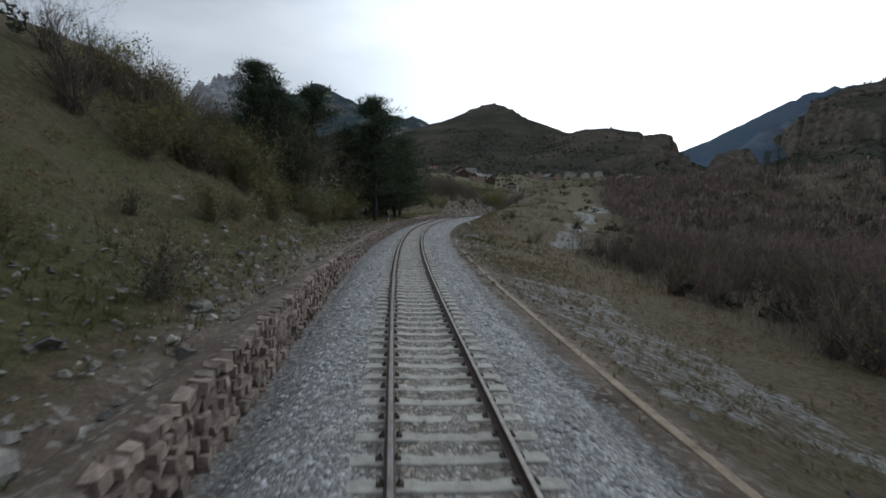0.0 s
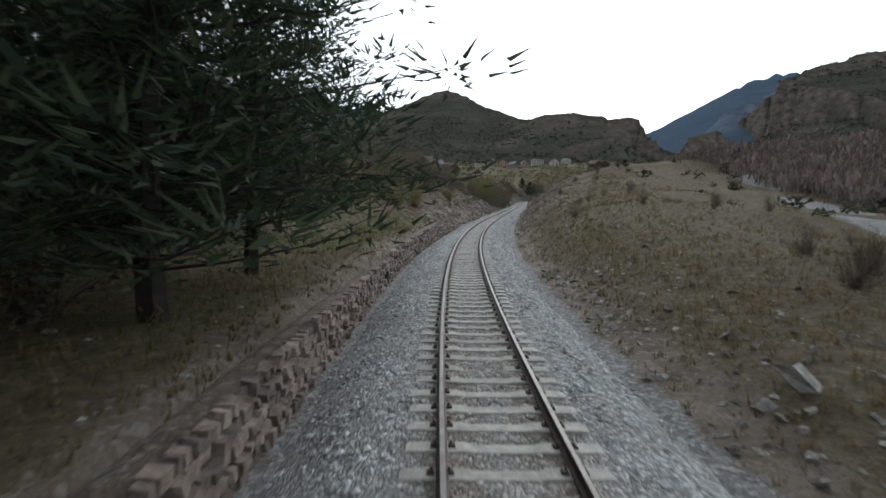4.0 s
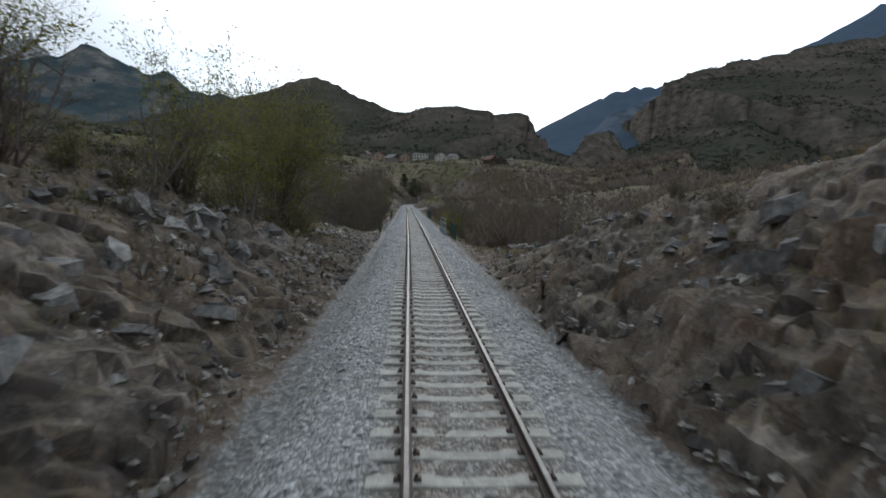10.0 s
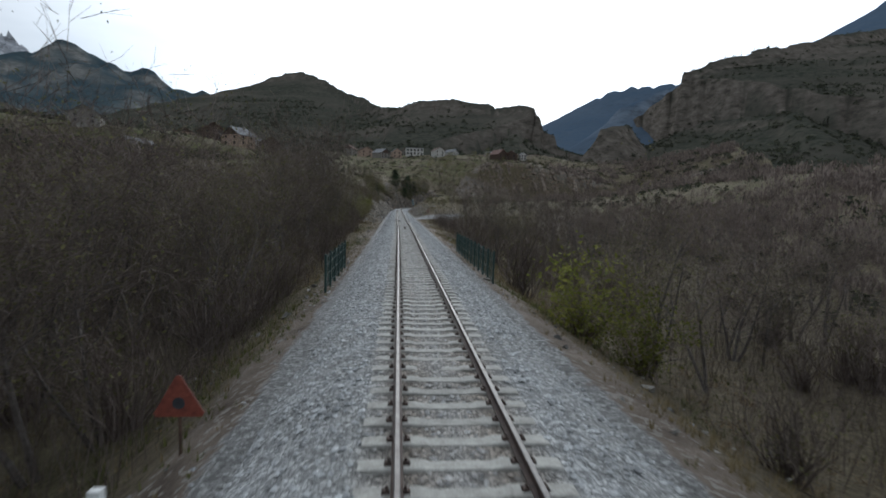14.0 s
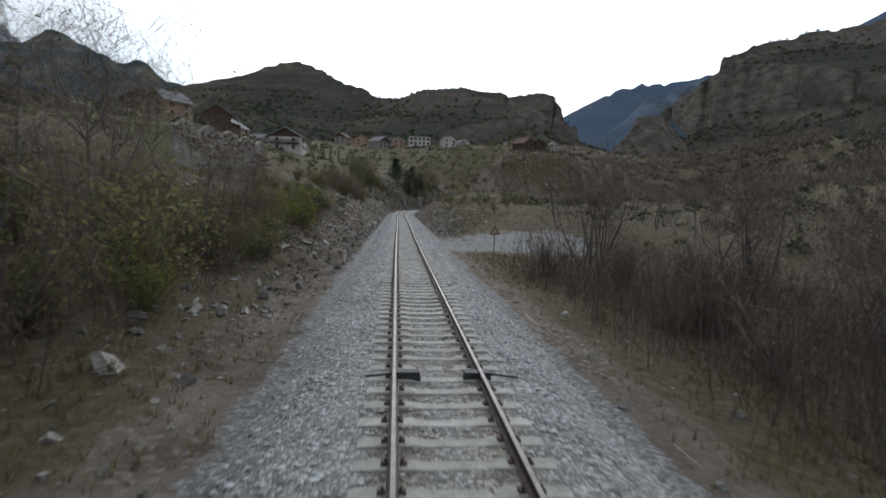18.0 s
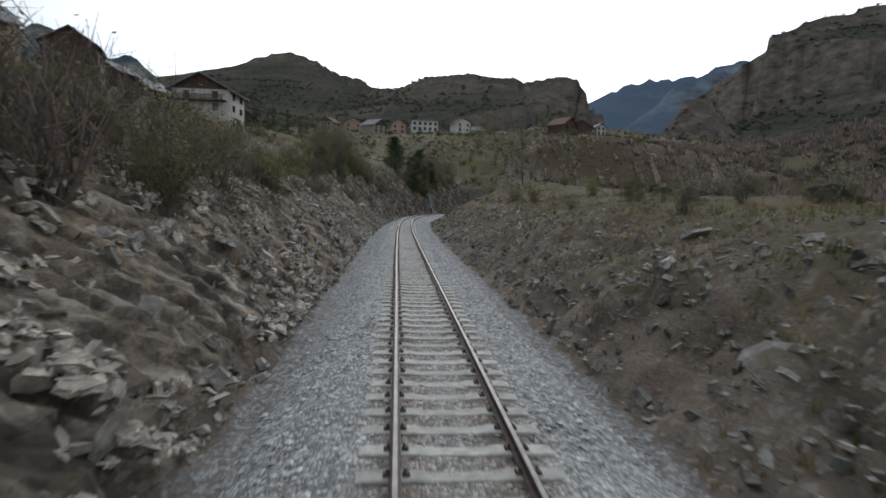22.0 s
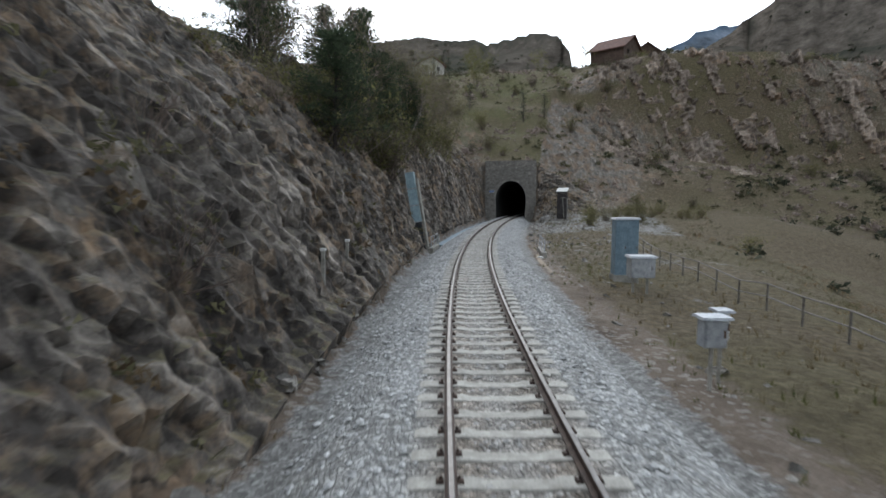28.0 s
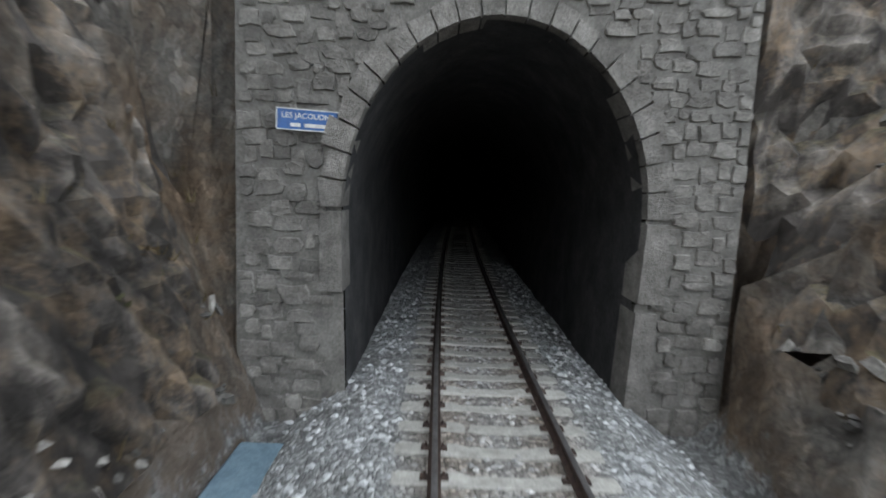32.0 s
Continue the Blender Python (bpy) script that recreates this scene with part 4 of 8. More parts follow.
# loose ballast stones
rng = random.Random(21)
a = Acc()
stone_stain = []
for _ in range(120000):
    s = rng.uniform(-4, 622)
    d = rng.choice((-1, 1)) * min(abs(rng.gauss(1.85, 0.75)), 3.6) if rng.random() < 0.72 else rng.uniform(-0.66, 0.66)
    z = float(np.interp(abs(d), (0, 0.6, 1.3, 1.75, 2.25, 2.75, 3.2, 3.8), (-0.195, -0.185, -0.172, -0.185, -0.365, -0.67, -0.95, -0.95)))
    wob = (noise.noise((s * 0.4, d * 0.9, 1.0)) * 0.10 + noise.noise((s * 0.08, d * 0.3, 4.0)) * 0.12) * min(max((abs(d) - 1.4) / 1.2, 0), 1)
    if abs(abs(d) - 0.7525) < 0.09:
        continue
    on_sleeper = abs(((s + 6.0 + 0.3) % 0.6) - 0.3) < 0.15 and abs(d) < 1.22
    if on_sleeper and rng.random() < 0.93:
        continue
    x, y = on_line(s, d)
    a.pebble((float(x), float(y), z + wob + rng.uniform(-0.012, 0.016)), rng.uniform(0.028, 0.058) * (1.25 if abs(d) > 1.3 else 1.0), rng)
    stone_stain += [stain_at(d) * rng.uniform(0.6, 1.1)] * 6
stones_mesh = a.mesh("ballast_stones", M_STONE)
stain_with(stones_mesh, stone_stain)
tagged(new("ballast_stones", stones_mesh), "loose grey crushed stones of the track bed", "ballast", kind="stuff")


# ---- tunnel ----
M_PLATE = surface("grey_blue_painted_steel", (0.11, 0.17, 0.215), (0.15, 0.225, 0.275), (0.21, 0.29, 0.345), 3, rough=0.55, bump=0.15, dist=0.003)
M_GALV = surface("galvanised_steel", (0.30, 0.32, 0.34), (0.42, 0.44, 0.46), (0.52, 0.54, 0.56), 6, rough=0.45, metal=0.4, bump=0.1, dist=0.002)
M_GREENPAINT = surface("dark_green_paint", (0.012, 0.035, 0.03), (0.02, 0.055, 0.047), (0.035, 0.08, 0.065), 7, rough=0.5, bump=0.1, dist=0.002)
M_CONC = surface("stained_concrete", (0.2, 0.19, 0.165), (0.3, 0.285, 0.25), (0.4, 0.38, 0.34), 2.5, bump=0.4, dist=0.006)
M_EDGE = surface("earthy_kerb_concrete", (0.17, 0.125, 0.08), (0.27, 0.205, 0.14), (0.36, 0.29, 0.21), 1.8, bump=0.5, dist=0.01)
M_WHITE = surface("chipped_white_paint", (0.5, 0.5, 0.47), (0.68, 0.68, 0.65), (0.78, 0.78, 0.75), 14, bump=0.2, dist=0.002)
M_ASPHALT = surface("worn_asphalt", (0.075, 0.075, 0.078), (0.11, 0.11, 0.112), (0.15, 0.15, 0.15), 1.2, bump=0.3, dist=0.004, fine=20)
M_BLACK = surface("black_bitumen_mat", (0.02, 0.022, 0.026), (0.035, 0.038, 0.044), (0.055, 0.058, 0.065), 6, rough=0.7, bump=0.4, dist=0.006)
M_RUST = surface("rusty_iron", (0.05, 0.03, 0.02), (0.1, 0.06, 0.04), (0.16, 0.095, 0.06), 12, bump=0.3, dist=0.003)


def arch(n=26, grow=0.0):
    """Outline of the bore from the left foot over the crown to the right foot."""
    out = [(-2.1 - grow, -1.3), (-2.2 - grow, 1.2), (-2.25 - grow, 2.5)]
    for i in range(1, n):
        a = math.pi * (1 - i / n)
        out.append(((2.25 + grow) * math.cos(a), 2.5 + (2.8 + grow) * math.sin(a)))
    return out + [(2.25 + grow, 2.5), (2.2 + grow, 1.2), (2.1 + grow, -1.3)]


portal = thing("tunnel_portal", P(PORTAL_S - 0.45, 0, 0), turn_at(PORTAL_S), "grey rubble-stone tunnel portal set in the rock", "tunnel portal", kind="structure")
# the backing wall with the bore cut out
inner = arch()
a = Acc()
W0, W1, TOPZ = -3.8, 3.65, 8.15
outer = []
for u, w in inner:
    if w <= 2.5:
        outer.append((W0 if u < 0 else W1, w))
    else:
        k = min((3.8 if u < 0 else 3.65) / max(abs(u), 1e-6), (TOPZ - 2.5) / max(w - 2.5, 1e-6))
        outer.append((max(W0, min(W1, u * k)), min(TOPZ, 2.5 + (w - 2.5) * k)))
n = len(inner)
vs = [(u, 0.0, w) for u, w in inner] + [(u, 0.0, w) for u, w in outer] + [(u, 0.9, w) for u, w in outer]
fs = [(i, n + i, n + i + 1, i + 1) for i in range(n - 1)] + [(n + i, 2 * n + i, 2 * n + i + 1, n + i + 1) for i in range(n - 1)]
a.add(vs, fs)
for cx, cz in ((W0, TOPZ), (W1, TOPZ)):
    s_ = -1 if cx < 0 else 1
    a.box((cx - s_ * 0.6, 0.45, TOPZ - 0.45), (1.2, 0.88, 0.9))
part("backing_wall", a, M_MORTAR, portal)
# rubble stones, proud of the wall, in wavering courses
rng = random.Random(33)
stone_rest = Acc()
count = 0
z = -1.3
stones = []
while z < TOPZ - 0.25:
    hh = rng.uniform(0.15, 0.3)
    u = W0 + rng.uniform(0, 0.15)
    while u < W1 - 0.1:
        ww = min(rng.uniform(0.16, 0.5), W1 - u)
        cu, cz_ = u + ww / 2, z + hh / 2 + rng.uniform(-0.07, 0.07)
        rr = math.hypot(cu / 2.25, (max(cz_, 2.5) - 2.5) / 2.8) if cz_ > 2.5 else abs(cu) / 2.22
        if rr > 1.15:
            stones.append((cu, cz_, ww, hh))
        u += ww
    z += hh
stones.sort(key=lambda q: math.hypot(q[0], q[1] - 3))


def rubble(cu, cz_, ww, hh, rng, proud=0.045):
    c = Acc()
    pts = []
    for sx, sz in ((-1, -1), (0.1, -1.05), (1, -0.9), (1.02, 0.1), (0.9, 1), (-0.1, 1.04), (-1, 0.9), (-1.03, -0.1)):
        pts.append((cu + sx * ww / 2 * rng.uniform(0.7, 1.1), cz_ + sz * hh / 2 * rng.uniform(0.7, 1.15)))
    y0, y1 = 0.03, -proud * rng.uniform(0.5, 1.3)
    vs = [(x, y0, q) for x, q in pts] + [(cu + (x - cu) * 0.86, y1 + rng.uniform(-0.015, 0.015), cz_ + (q - cz_) * 0.84) for x, q in pts]
    fs = [(i, (i + 1) % 8, 8 + (i + 1) % 8, 8 + i) for i in range(8)] + [tuple(range(8, 16))]
    c.add(vs, fs)
    return c


for i, q in enumerate(stones):
    c = rubble(*q, rng)
    if i < 290:
        part("stone", c, M_MASONRY, portal)
    else:
        stone_rest.add(c.v, c.f)
tagged(part("stones", stone_rest, M_MASONRY, portal, "irregular grey wall stones"), kind="stuff")
# ring of dressed stones round the bore
ring_in, ring_out = arch(22, 0.0), arch(22, 0.34)
for i in range(1, len(ring_in) - 1):
    k0, k1 = 0.04, 0.96
    (a0, b0), (a1, b1) = ring_in[i], ring_in[i + 1]
    (c0, d0), (c1, d1) = ring_out[i], ring_out[i + 1]
    j0, j1 = rng.uniform(0.75, 1.25), rng.uniform(0.75, 1.25)
    c0, d0, c1, d1 = a0 + (c0 - a0) * j0, b0 + (d0 - b0) * j0, a1 + (c1 - a1) * j1, b1 + (d1 - b1) * j1
    q = [(a0 + (a1 - a0) * k, b0 + (b1 - b0) * k) for k in (k0, k1)] + [(c0 + (c1 - c0) * k, d0 + (d1 - d0) * k) for k in (k1, k0)]
    c = Acc()
    pr = rng.uniform(0.06, 0.10)
    c.add([(x, 0.6, w) for x, w in q] + [(x, -pr, w) for x, w in q], [(0, 1, 5, 4), (1, 2, 6, 5), (2, 3, 7, 6), (3, 0, 4, 7), (4, 5, 6, 7)])
    part("arch_stone", c, M_MASONRY, portal)
# string course and coping
for zz, dep, hh, u0, u1 in ((6.75, 0.12, 0.16, W0, W1), (8.12, 0.14, 0.2, W0 - 0.1, W1 + 0.1)):
    u = u0
    while u < u1 - 0.2:
        ww = min(rng.uniform(0.9, 1.4), u1 - u)
        c = Acc()
        c.box((u + ww / 2, -dep / 2 + 0.1, zz + rng.uniform(-0.01, 0.01)), (ww - 0.02, dep + 0.2, hh), taper=0.97)
        part("coping_stone", c, M_MASONRY, portal)
        u += ww

# lining of the bore to its closed far end, near-black all along
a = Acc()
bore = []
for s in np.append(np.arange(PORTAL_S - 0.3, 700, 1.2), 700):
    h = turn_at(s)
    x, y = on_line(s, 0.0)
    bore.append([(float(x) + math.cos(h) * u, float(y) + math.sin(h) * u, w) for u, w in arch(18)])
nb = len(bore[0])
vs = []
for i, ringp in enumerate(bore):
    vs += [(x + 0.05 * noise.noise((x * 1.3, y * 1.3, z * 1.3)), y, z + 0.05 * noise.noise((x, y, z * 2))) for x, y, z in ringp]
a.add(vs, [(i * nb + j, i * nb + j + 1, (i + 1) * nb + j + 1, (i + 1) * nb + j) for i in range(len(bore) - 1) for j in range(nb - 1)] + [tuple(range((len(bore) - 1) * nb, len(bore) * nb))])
tagged(new("tunnel_lining", a.mesh("tunnel_lining", M_BORE, smooth=True)), "near-black tunnel vault", "tunnel", kind="structure")
a = Acc()
a.sweep(line_pts(640, 700, 3, 0, -1.0), [(-2.3, 0), (2.3, 0), (2.3, 0.2), (-2.3, 0.2)])
tagged(new("tunnel_floor", a.mesh("tunnel_floor", M_BALLAST)), "dark stony tunnel floor", "tunnel", kind="structure")

# name board on the portal
sign = thing("tunnel_sign", P(PORTAL_S - 0.6, -2.72, 3.72), turn_at(PORTAL_S) + 0.35, "blue enamel tunnel name board with white letters", "sign")
M_BLUE = surface("blue_enamel", (0.0, 0.06, 0.22), (0.005, 0.085, 0.3), (0.01, 0.11, 0.36), 9, rough=0.35, bump=0.05, dist=0.001)
c = Acc()
c.box((0, 0, 0), (0.86, 0.03, 0.3))
part("board", c, M_BLUE, sign)
c = Acc()
for bx, bz, bw, bh in ((0, 0.143, 0.86, 0.014), (0, -0.143, 0.86, 0.014), (-0.423, 0, 0.014, 0.3), (0.423, 0, 0.014, 0.3)):
    c.box((bx, -0.018, bz), (bw, 0.012, bh))
part("border", c, M_WHITE, sign, "thin white border")


def lettering(text, size, place, parent, material, name="lettering"):
    cu = bpy.data.curves.new(name, "FONT")
    cu.body, cu.size, cu.align_x, cu.align_y, cu.extrude = text, size, "CENTER", "CENTER", 0.003
    tmp = bpy.data.objects.new(name, cu)
    scene.collection.objects.link(tmp)
    me = bpy.data.meshes.new_from_object(tmp.evaluated_get(bpy.context.evaluated_depsgraph_get()))
    bpy.data.objects.remove(tmp)
    me.materials.clear()
    me.materials.append(material)
    ob = new(name, me)
    ob.parent = parent
    ob.matrix_basis = pose(*place, 90, 0, 0)
    return ob


lettering("LES JACOUDNS", 0.105, (0, -0.02, 0.05), sign, M_WHITE)
c = Acc()
for bx, bw in ((-0.17, 0.14), (0.1, 0.3)):
    c.box((bx, -0.018, -0.075), (bw, 0.008, 0.05))
part("small_line", c, M_WHITE, sign, "illegible second line in white")

# ---- road under the line ----
road_line = [(225, 26), (238, 13), (247, 5), (253, -0.5), (258.5, -4.5), (263.5, -9), (271.5, -16), (287, -31), (312, -52), (345, -75)]
a = Acc()
vs, fs = [], []
rl = []
for i in range(len(road_line) - 1):
    for k in np.arange(0, 1, 0.2):
        rl.append((road_line[i][0] + (road_line[i + 1][0] - road_line[i][0]) * k, road_line[i][1] + (road_line[i + 1][1] - road_line[i][1]) * k))
for i, (s, d) in enumerate(rl):
    q, r = Vector(rl[max(i - 1, 0)]), Vector(rl[min(i + 1, len(rl) - 1)])
    t = (r - q).normalized()
    zz = max(-5.22, float(plain_height(s, d)) + 0.08) if d < -32 or d > 14 else -5.22
    for off in (-2.4, -2.3, 2.3, 2.4):
        p = P(s - t.y * off, d + t.x * off, zz - (0.35 if abs(off) > 2.35 else 0))
        vs.append(p)
for i in range(len(rl) - 1):
    for j in range(3):
        fs.append((i * 4 + j, i * 4 + j + 1, i * 4 + 5 + j, i * 4 + 4 + j))
a.add(vs, fs)
road = new("road", a.mesh("road", M_ASPHALT))
tagged(road, "narrow grey asphalt lane passing under the railway bridge", "road", kind="structure")

# ---- bridge ----
bridge = thing("railway_bridge", label="short steel and stone railway bridge over a lane", category="bridge", kind="structure")
a = Acc()
a.sweep(line_pts(247.5, 270.5, 1.0, 0, 0), [(-3.5, -1.7), (3.5, -1.7), (3.5, -1.02), (-3.5, -1.02)])
part("deck", a, M_CONC, bridge)
for s0, s1 in ((246.5, 251.0), (267.0, 271.5)):
    a = Acc()
    a.sweep(line_pts(s0, s1, 1.0, 0, 0), [(-3.4, -6.0), (3.4, -6.0), (3.3, -1.65), (-3.3, -1.65)])
    part("abutment", a, M_MASONRY, bridge, "stone abutment")


def railing(s0, s1, d, name, posts=6, drop=0.0):
    rail_thing = thing(name, P(s0, d, -0.5 + drop), 0, "grey galvanised steel bridge railing with two bars", "railing", "bridge railings")
    base = P(s0, d, -0.5)
    for k in range(posts):
        s = s0 + (s1 - s0) * k / (posts - 1)
        c = Acc()
        p = P(s, d, 0) - base
        c.box((p.x, p.y, 0.5 - 0.02), (0.05, 0.05, 1.02 + 0.5))
        part("post", c, M_GALV, rail_thing)
    for zz, r in ((1.02, 0.028), (0.55, 0.022)):
        c = Acc()
        c.sweep([(p - base, v) for p, v in line_pts(s0, s1, 1.0, d, zz)], [(r * math.cos(k * 0.7854), r * math.sin(k * 0.7854)) for k in range(8)])
        part("bar", c, M_GALV, rail_thing)
    c = Acc()
    c.sweep([(p - base, v) for p, v in line_pts(s0, s1, 1.0, d - 0.06 * (1 if d > 0 else -1), 0)], [(-0.01, -0.75), (0.01, -0.75), (0.01, -0.1), (-0.01, -0.1)])
    part("kick_plate", c, M_PLATE, rail_thing, "grey-blue steel plate")
    return rail_thing


railing(251.5, 265.4, -3.45, "bridge_railing", drop=-0.72)
railing(249.8, 259.0, 3.5, "bridge_railing", drop=-0.25)


def green_fence(s0, s1, d, h=1.5, wire=0.13):
    base = P(s0, d, -0.9)
    f = thing("green_fence", base, 0, "dark green painted steel fence panel between posts", "fence", "green fences")
    count = max(2, int((s1 - s0) / 1.6) + 1)
    for k in range(count):
        s = s0 + (s1 - s0) * k / (count - 1)
        p = P(s, d, -0.95) - base
        c = Acc()
        c.box((p.x, p.y, p.z + h / 2), (0.09, 0.09, h + 0.1))
        c.box((p.x, p.y, p.z + h + 0.06), (0.1, 0.1, 0.04), taper=0.5)
        part("post", c, M_GREENPAINT, f)
    c = Acc()
    for s in np.arange(s0, s1, wire):
        p = P(s, d, -0.85) - base
        c.tube(p, p + Vector((0, 0, h - 0.1)), 0.03 * wire + 0.003, 0.03 * wire + 0.003, 4)
    for zz in (0.15, 0.6, 1.05, h - 0.12):
        c.tube(P(s0, d, -0.9 + zz) - base, P(s1, d, -0.9 + zz) - base, 0.012, 0.012, 4)
    part("wire_panel", c, M_GREENPAINT, f)
    return f


for q in ((247.5, 251.2, -3.75), (265.7, 266.6, -3.7), (259.3, 260.8, 3.85), (291.0, 299.0, -3.8), (294.0, 310.0, 3.9)):
    green_fence(*q)
green_fence(242.6, 249.4, 3.9, 1.5, 0.9)

# ---- low stone wall along the line ----
low_wall = thing("stone_wall", label="low retaining wall of rough pinkish stones beside the track", category="stone wall", kind="structure")
a = Acc()


def wall_top(s):
    return 0.15 + 0.12 * math.sin(s * 0.11) + (0.25 if s > 98 else 0) - max(0, (s - 122) * 0.08)


rows_w = []
vs, fs = [], []
ws = np.arange(-8, 137, 1.0)
for s in ws:
    for u, w in ((-3.2, -1.2), (-3.56, wall_top(s) - 0.06), (-3.95, wall_top(s) - 0.05), (-5.2, wall_top(s) - 0.5)):
        vs.append(P(s, u, w))
for i in range(len(ws) - 1):
    for j in range(3):
        fs.append((i * 4 + j, i * 4 + j + 1, i * 4 + 5 + j, i * 4 + 4 + j))
a.add(vs, fs)
part("core", a, M_GROUND, low_wall, "earth and rubble core")
rng = random.Random(44)
rest = Acc()
near = 0
s = -8.0
cols = []
for course in range(6):
    s = -8.0 + rng.random() * 0.3
    while s < 136.5:
        ww = rng.uniform(0.14, 0.42)
        cols.append((course, s, ww))
        s += ww
for course, s, ww in cols:
    if rng.random() < 0.1:
        continue
    top = wall_top(s)
    hh = (top + 1.0) / 6
    zc = -1.0 + hh * (course + 0.5) + rng.uniform(-0.03, 0.03)
    d = -3.16 - 0.34 * (zc + 1.0) / (top + 1.0) - rng.uniform(0, 0.07)
    c = Acc()
    c.v = [(x * rng.uniform(0.75, 1.15), y * rng.uniform(0.78, 1.08), z * rng.uniform(0.72, 1.1)) for x, y, z in ((-1, -1, -1), (1, -0.85, -0.85), (1, 0.85, -0.85), (-1, 1, -1), (-1, -1, 1), (1, -0.85, 0.8), (1, 0.8, 0.85), (-1, 1, 1))]
    c.f = [(0, 1, 2, 3), (7, 6, 5, 4), (0, 4, 5, 1), (1, 5, 6, 2), (2, 6, 7, 3), (3, 7, 4, 0)]
    m = Matrix.Rotation(turn_at(s), 4, "Z") @ Matrix.Rotation(rng.gauss(0, 0.22), 4, "X") @ Matrix.Diagonal((0.11 * rng.uniform(0.6, 1.3), ww * 0.5, hh * 0.52 * rng.uniform(0.85, 1.25), 1))
    vs = [m @ Vector(v) + P(s + ww / 2, d - 0.03, zc) for v in c.v]
    if 100 <= s < 125 and near < 300:
        cc = Acc()
        cc.add(vs, c.f)
        part("stone", cc, M_WALLSTONE, low_wall)
        near += 1
    else:
        rest.add(vs, c.f)
tagged(part("stones", rest, M_WALLSTONE, low_wall, "rough pinkish-grey stones"), kind="stuff")

# ---- bare rock faces: bedded, broken into ledges and blocks ----
def face_material(name, dark, mid, light, ochre, ochre_from, moss, streaks=0.4):
    m, nt, b = nodes_of(name)
    vec = pos_of(nt)
    att = nt.nodes.new("ShaderNodeAttribute")
    att.attribute_name = "bed"
    sep = nt.nodes.new("ShaderNodeSeparateColor")
    nt.links.new(att.outputs["Color"], sep.inputs["Color"])
    big, med, fine = (noise_node(nt, k, 8, 0.72, vec) for k in (0.22, 2.2, 11.0))
    tone = mixed(nt, 0.42, mixed(nt, 0.4, med, mixed(nt, 0.6, sep.outputs["Red"], att.outputs["Alpha"])), fine)
    col = ramp(nt, tone, (0.34, dark), (0.5, mid), (0.64, light))
    col = mixed(nt, 1.0, col, ramp(nt, sep.outputs["Blue"], (0.0, 0.72), (1.0, 1.25)), "MULTIPLY")
    col = mixed(nt, ramp(nt, mixed(nt, 0.5, big, med), (ochre_from, 0.0), (ochre_from + 0.13, 0.85)), col, ochre)
    up = nt.nodes.new("ShaderNodeSeparateXYZ")
    nt.links.new(nt.nodes.new("ShaderNodeNewGeometry").outputs["Normal"], up.inputs[0])
    ledge = mixed(nt, 1.0, ramp(nt, up.outputs["Z"], (0.55, 0.0), (0.9, 1.0)), ramp(nt, med, (0.42, 0.0), (0.58, moss)), "MULTIPLY")
    col = mixed(nt, ledge, col, ramp(nt, fine, (0.3, (0.06, 0.055, 0.028)), (0.7, (0.16, 0.145, 0.08))))
    # dark water streaks and pale scaling patches
    mp = nt.nodes.new("ShaderNodeMapping")
    mp.inputs["Scale"].default_value = (1.1, 1.1, 0.22)
    nt.links.new(vec, mp.inputs["Vector"])
    col = mixed(nt, streaks, col, mixed(nt, 1.0, col, ramp(nt, noise_node(nt, 1.0, 6, 0.7, mp.outputs["Vector"]), (0.38, 0.3), (0.5, 1.0), (0.62, 1.5)), "MULTIPLY"))
    nt.links.new(col, b.inputs["Base Color"])
    b.inputs["Roughness"].default_value = 0.9
    b.inputs["Specular IOR Level"].default_value = 0.25
    bumped(nt, b, mixed(nt, 0.6, med, fine), 1.0, 0.12)
    return m


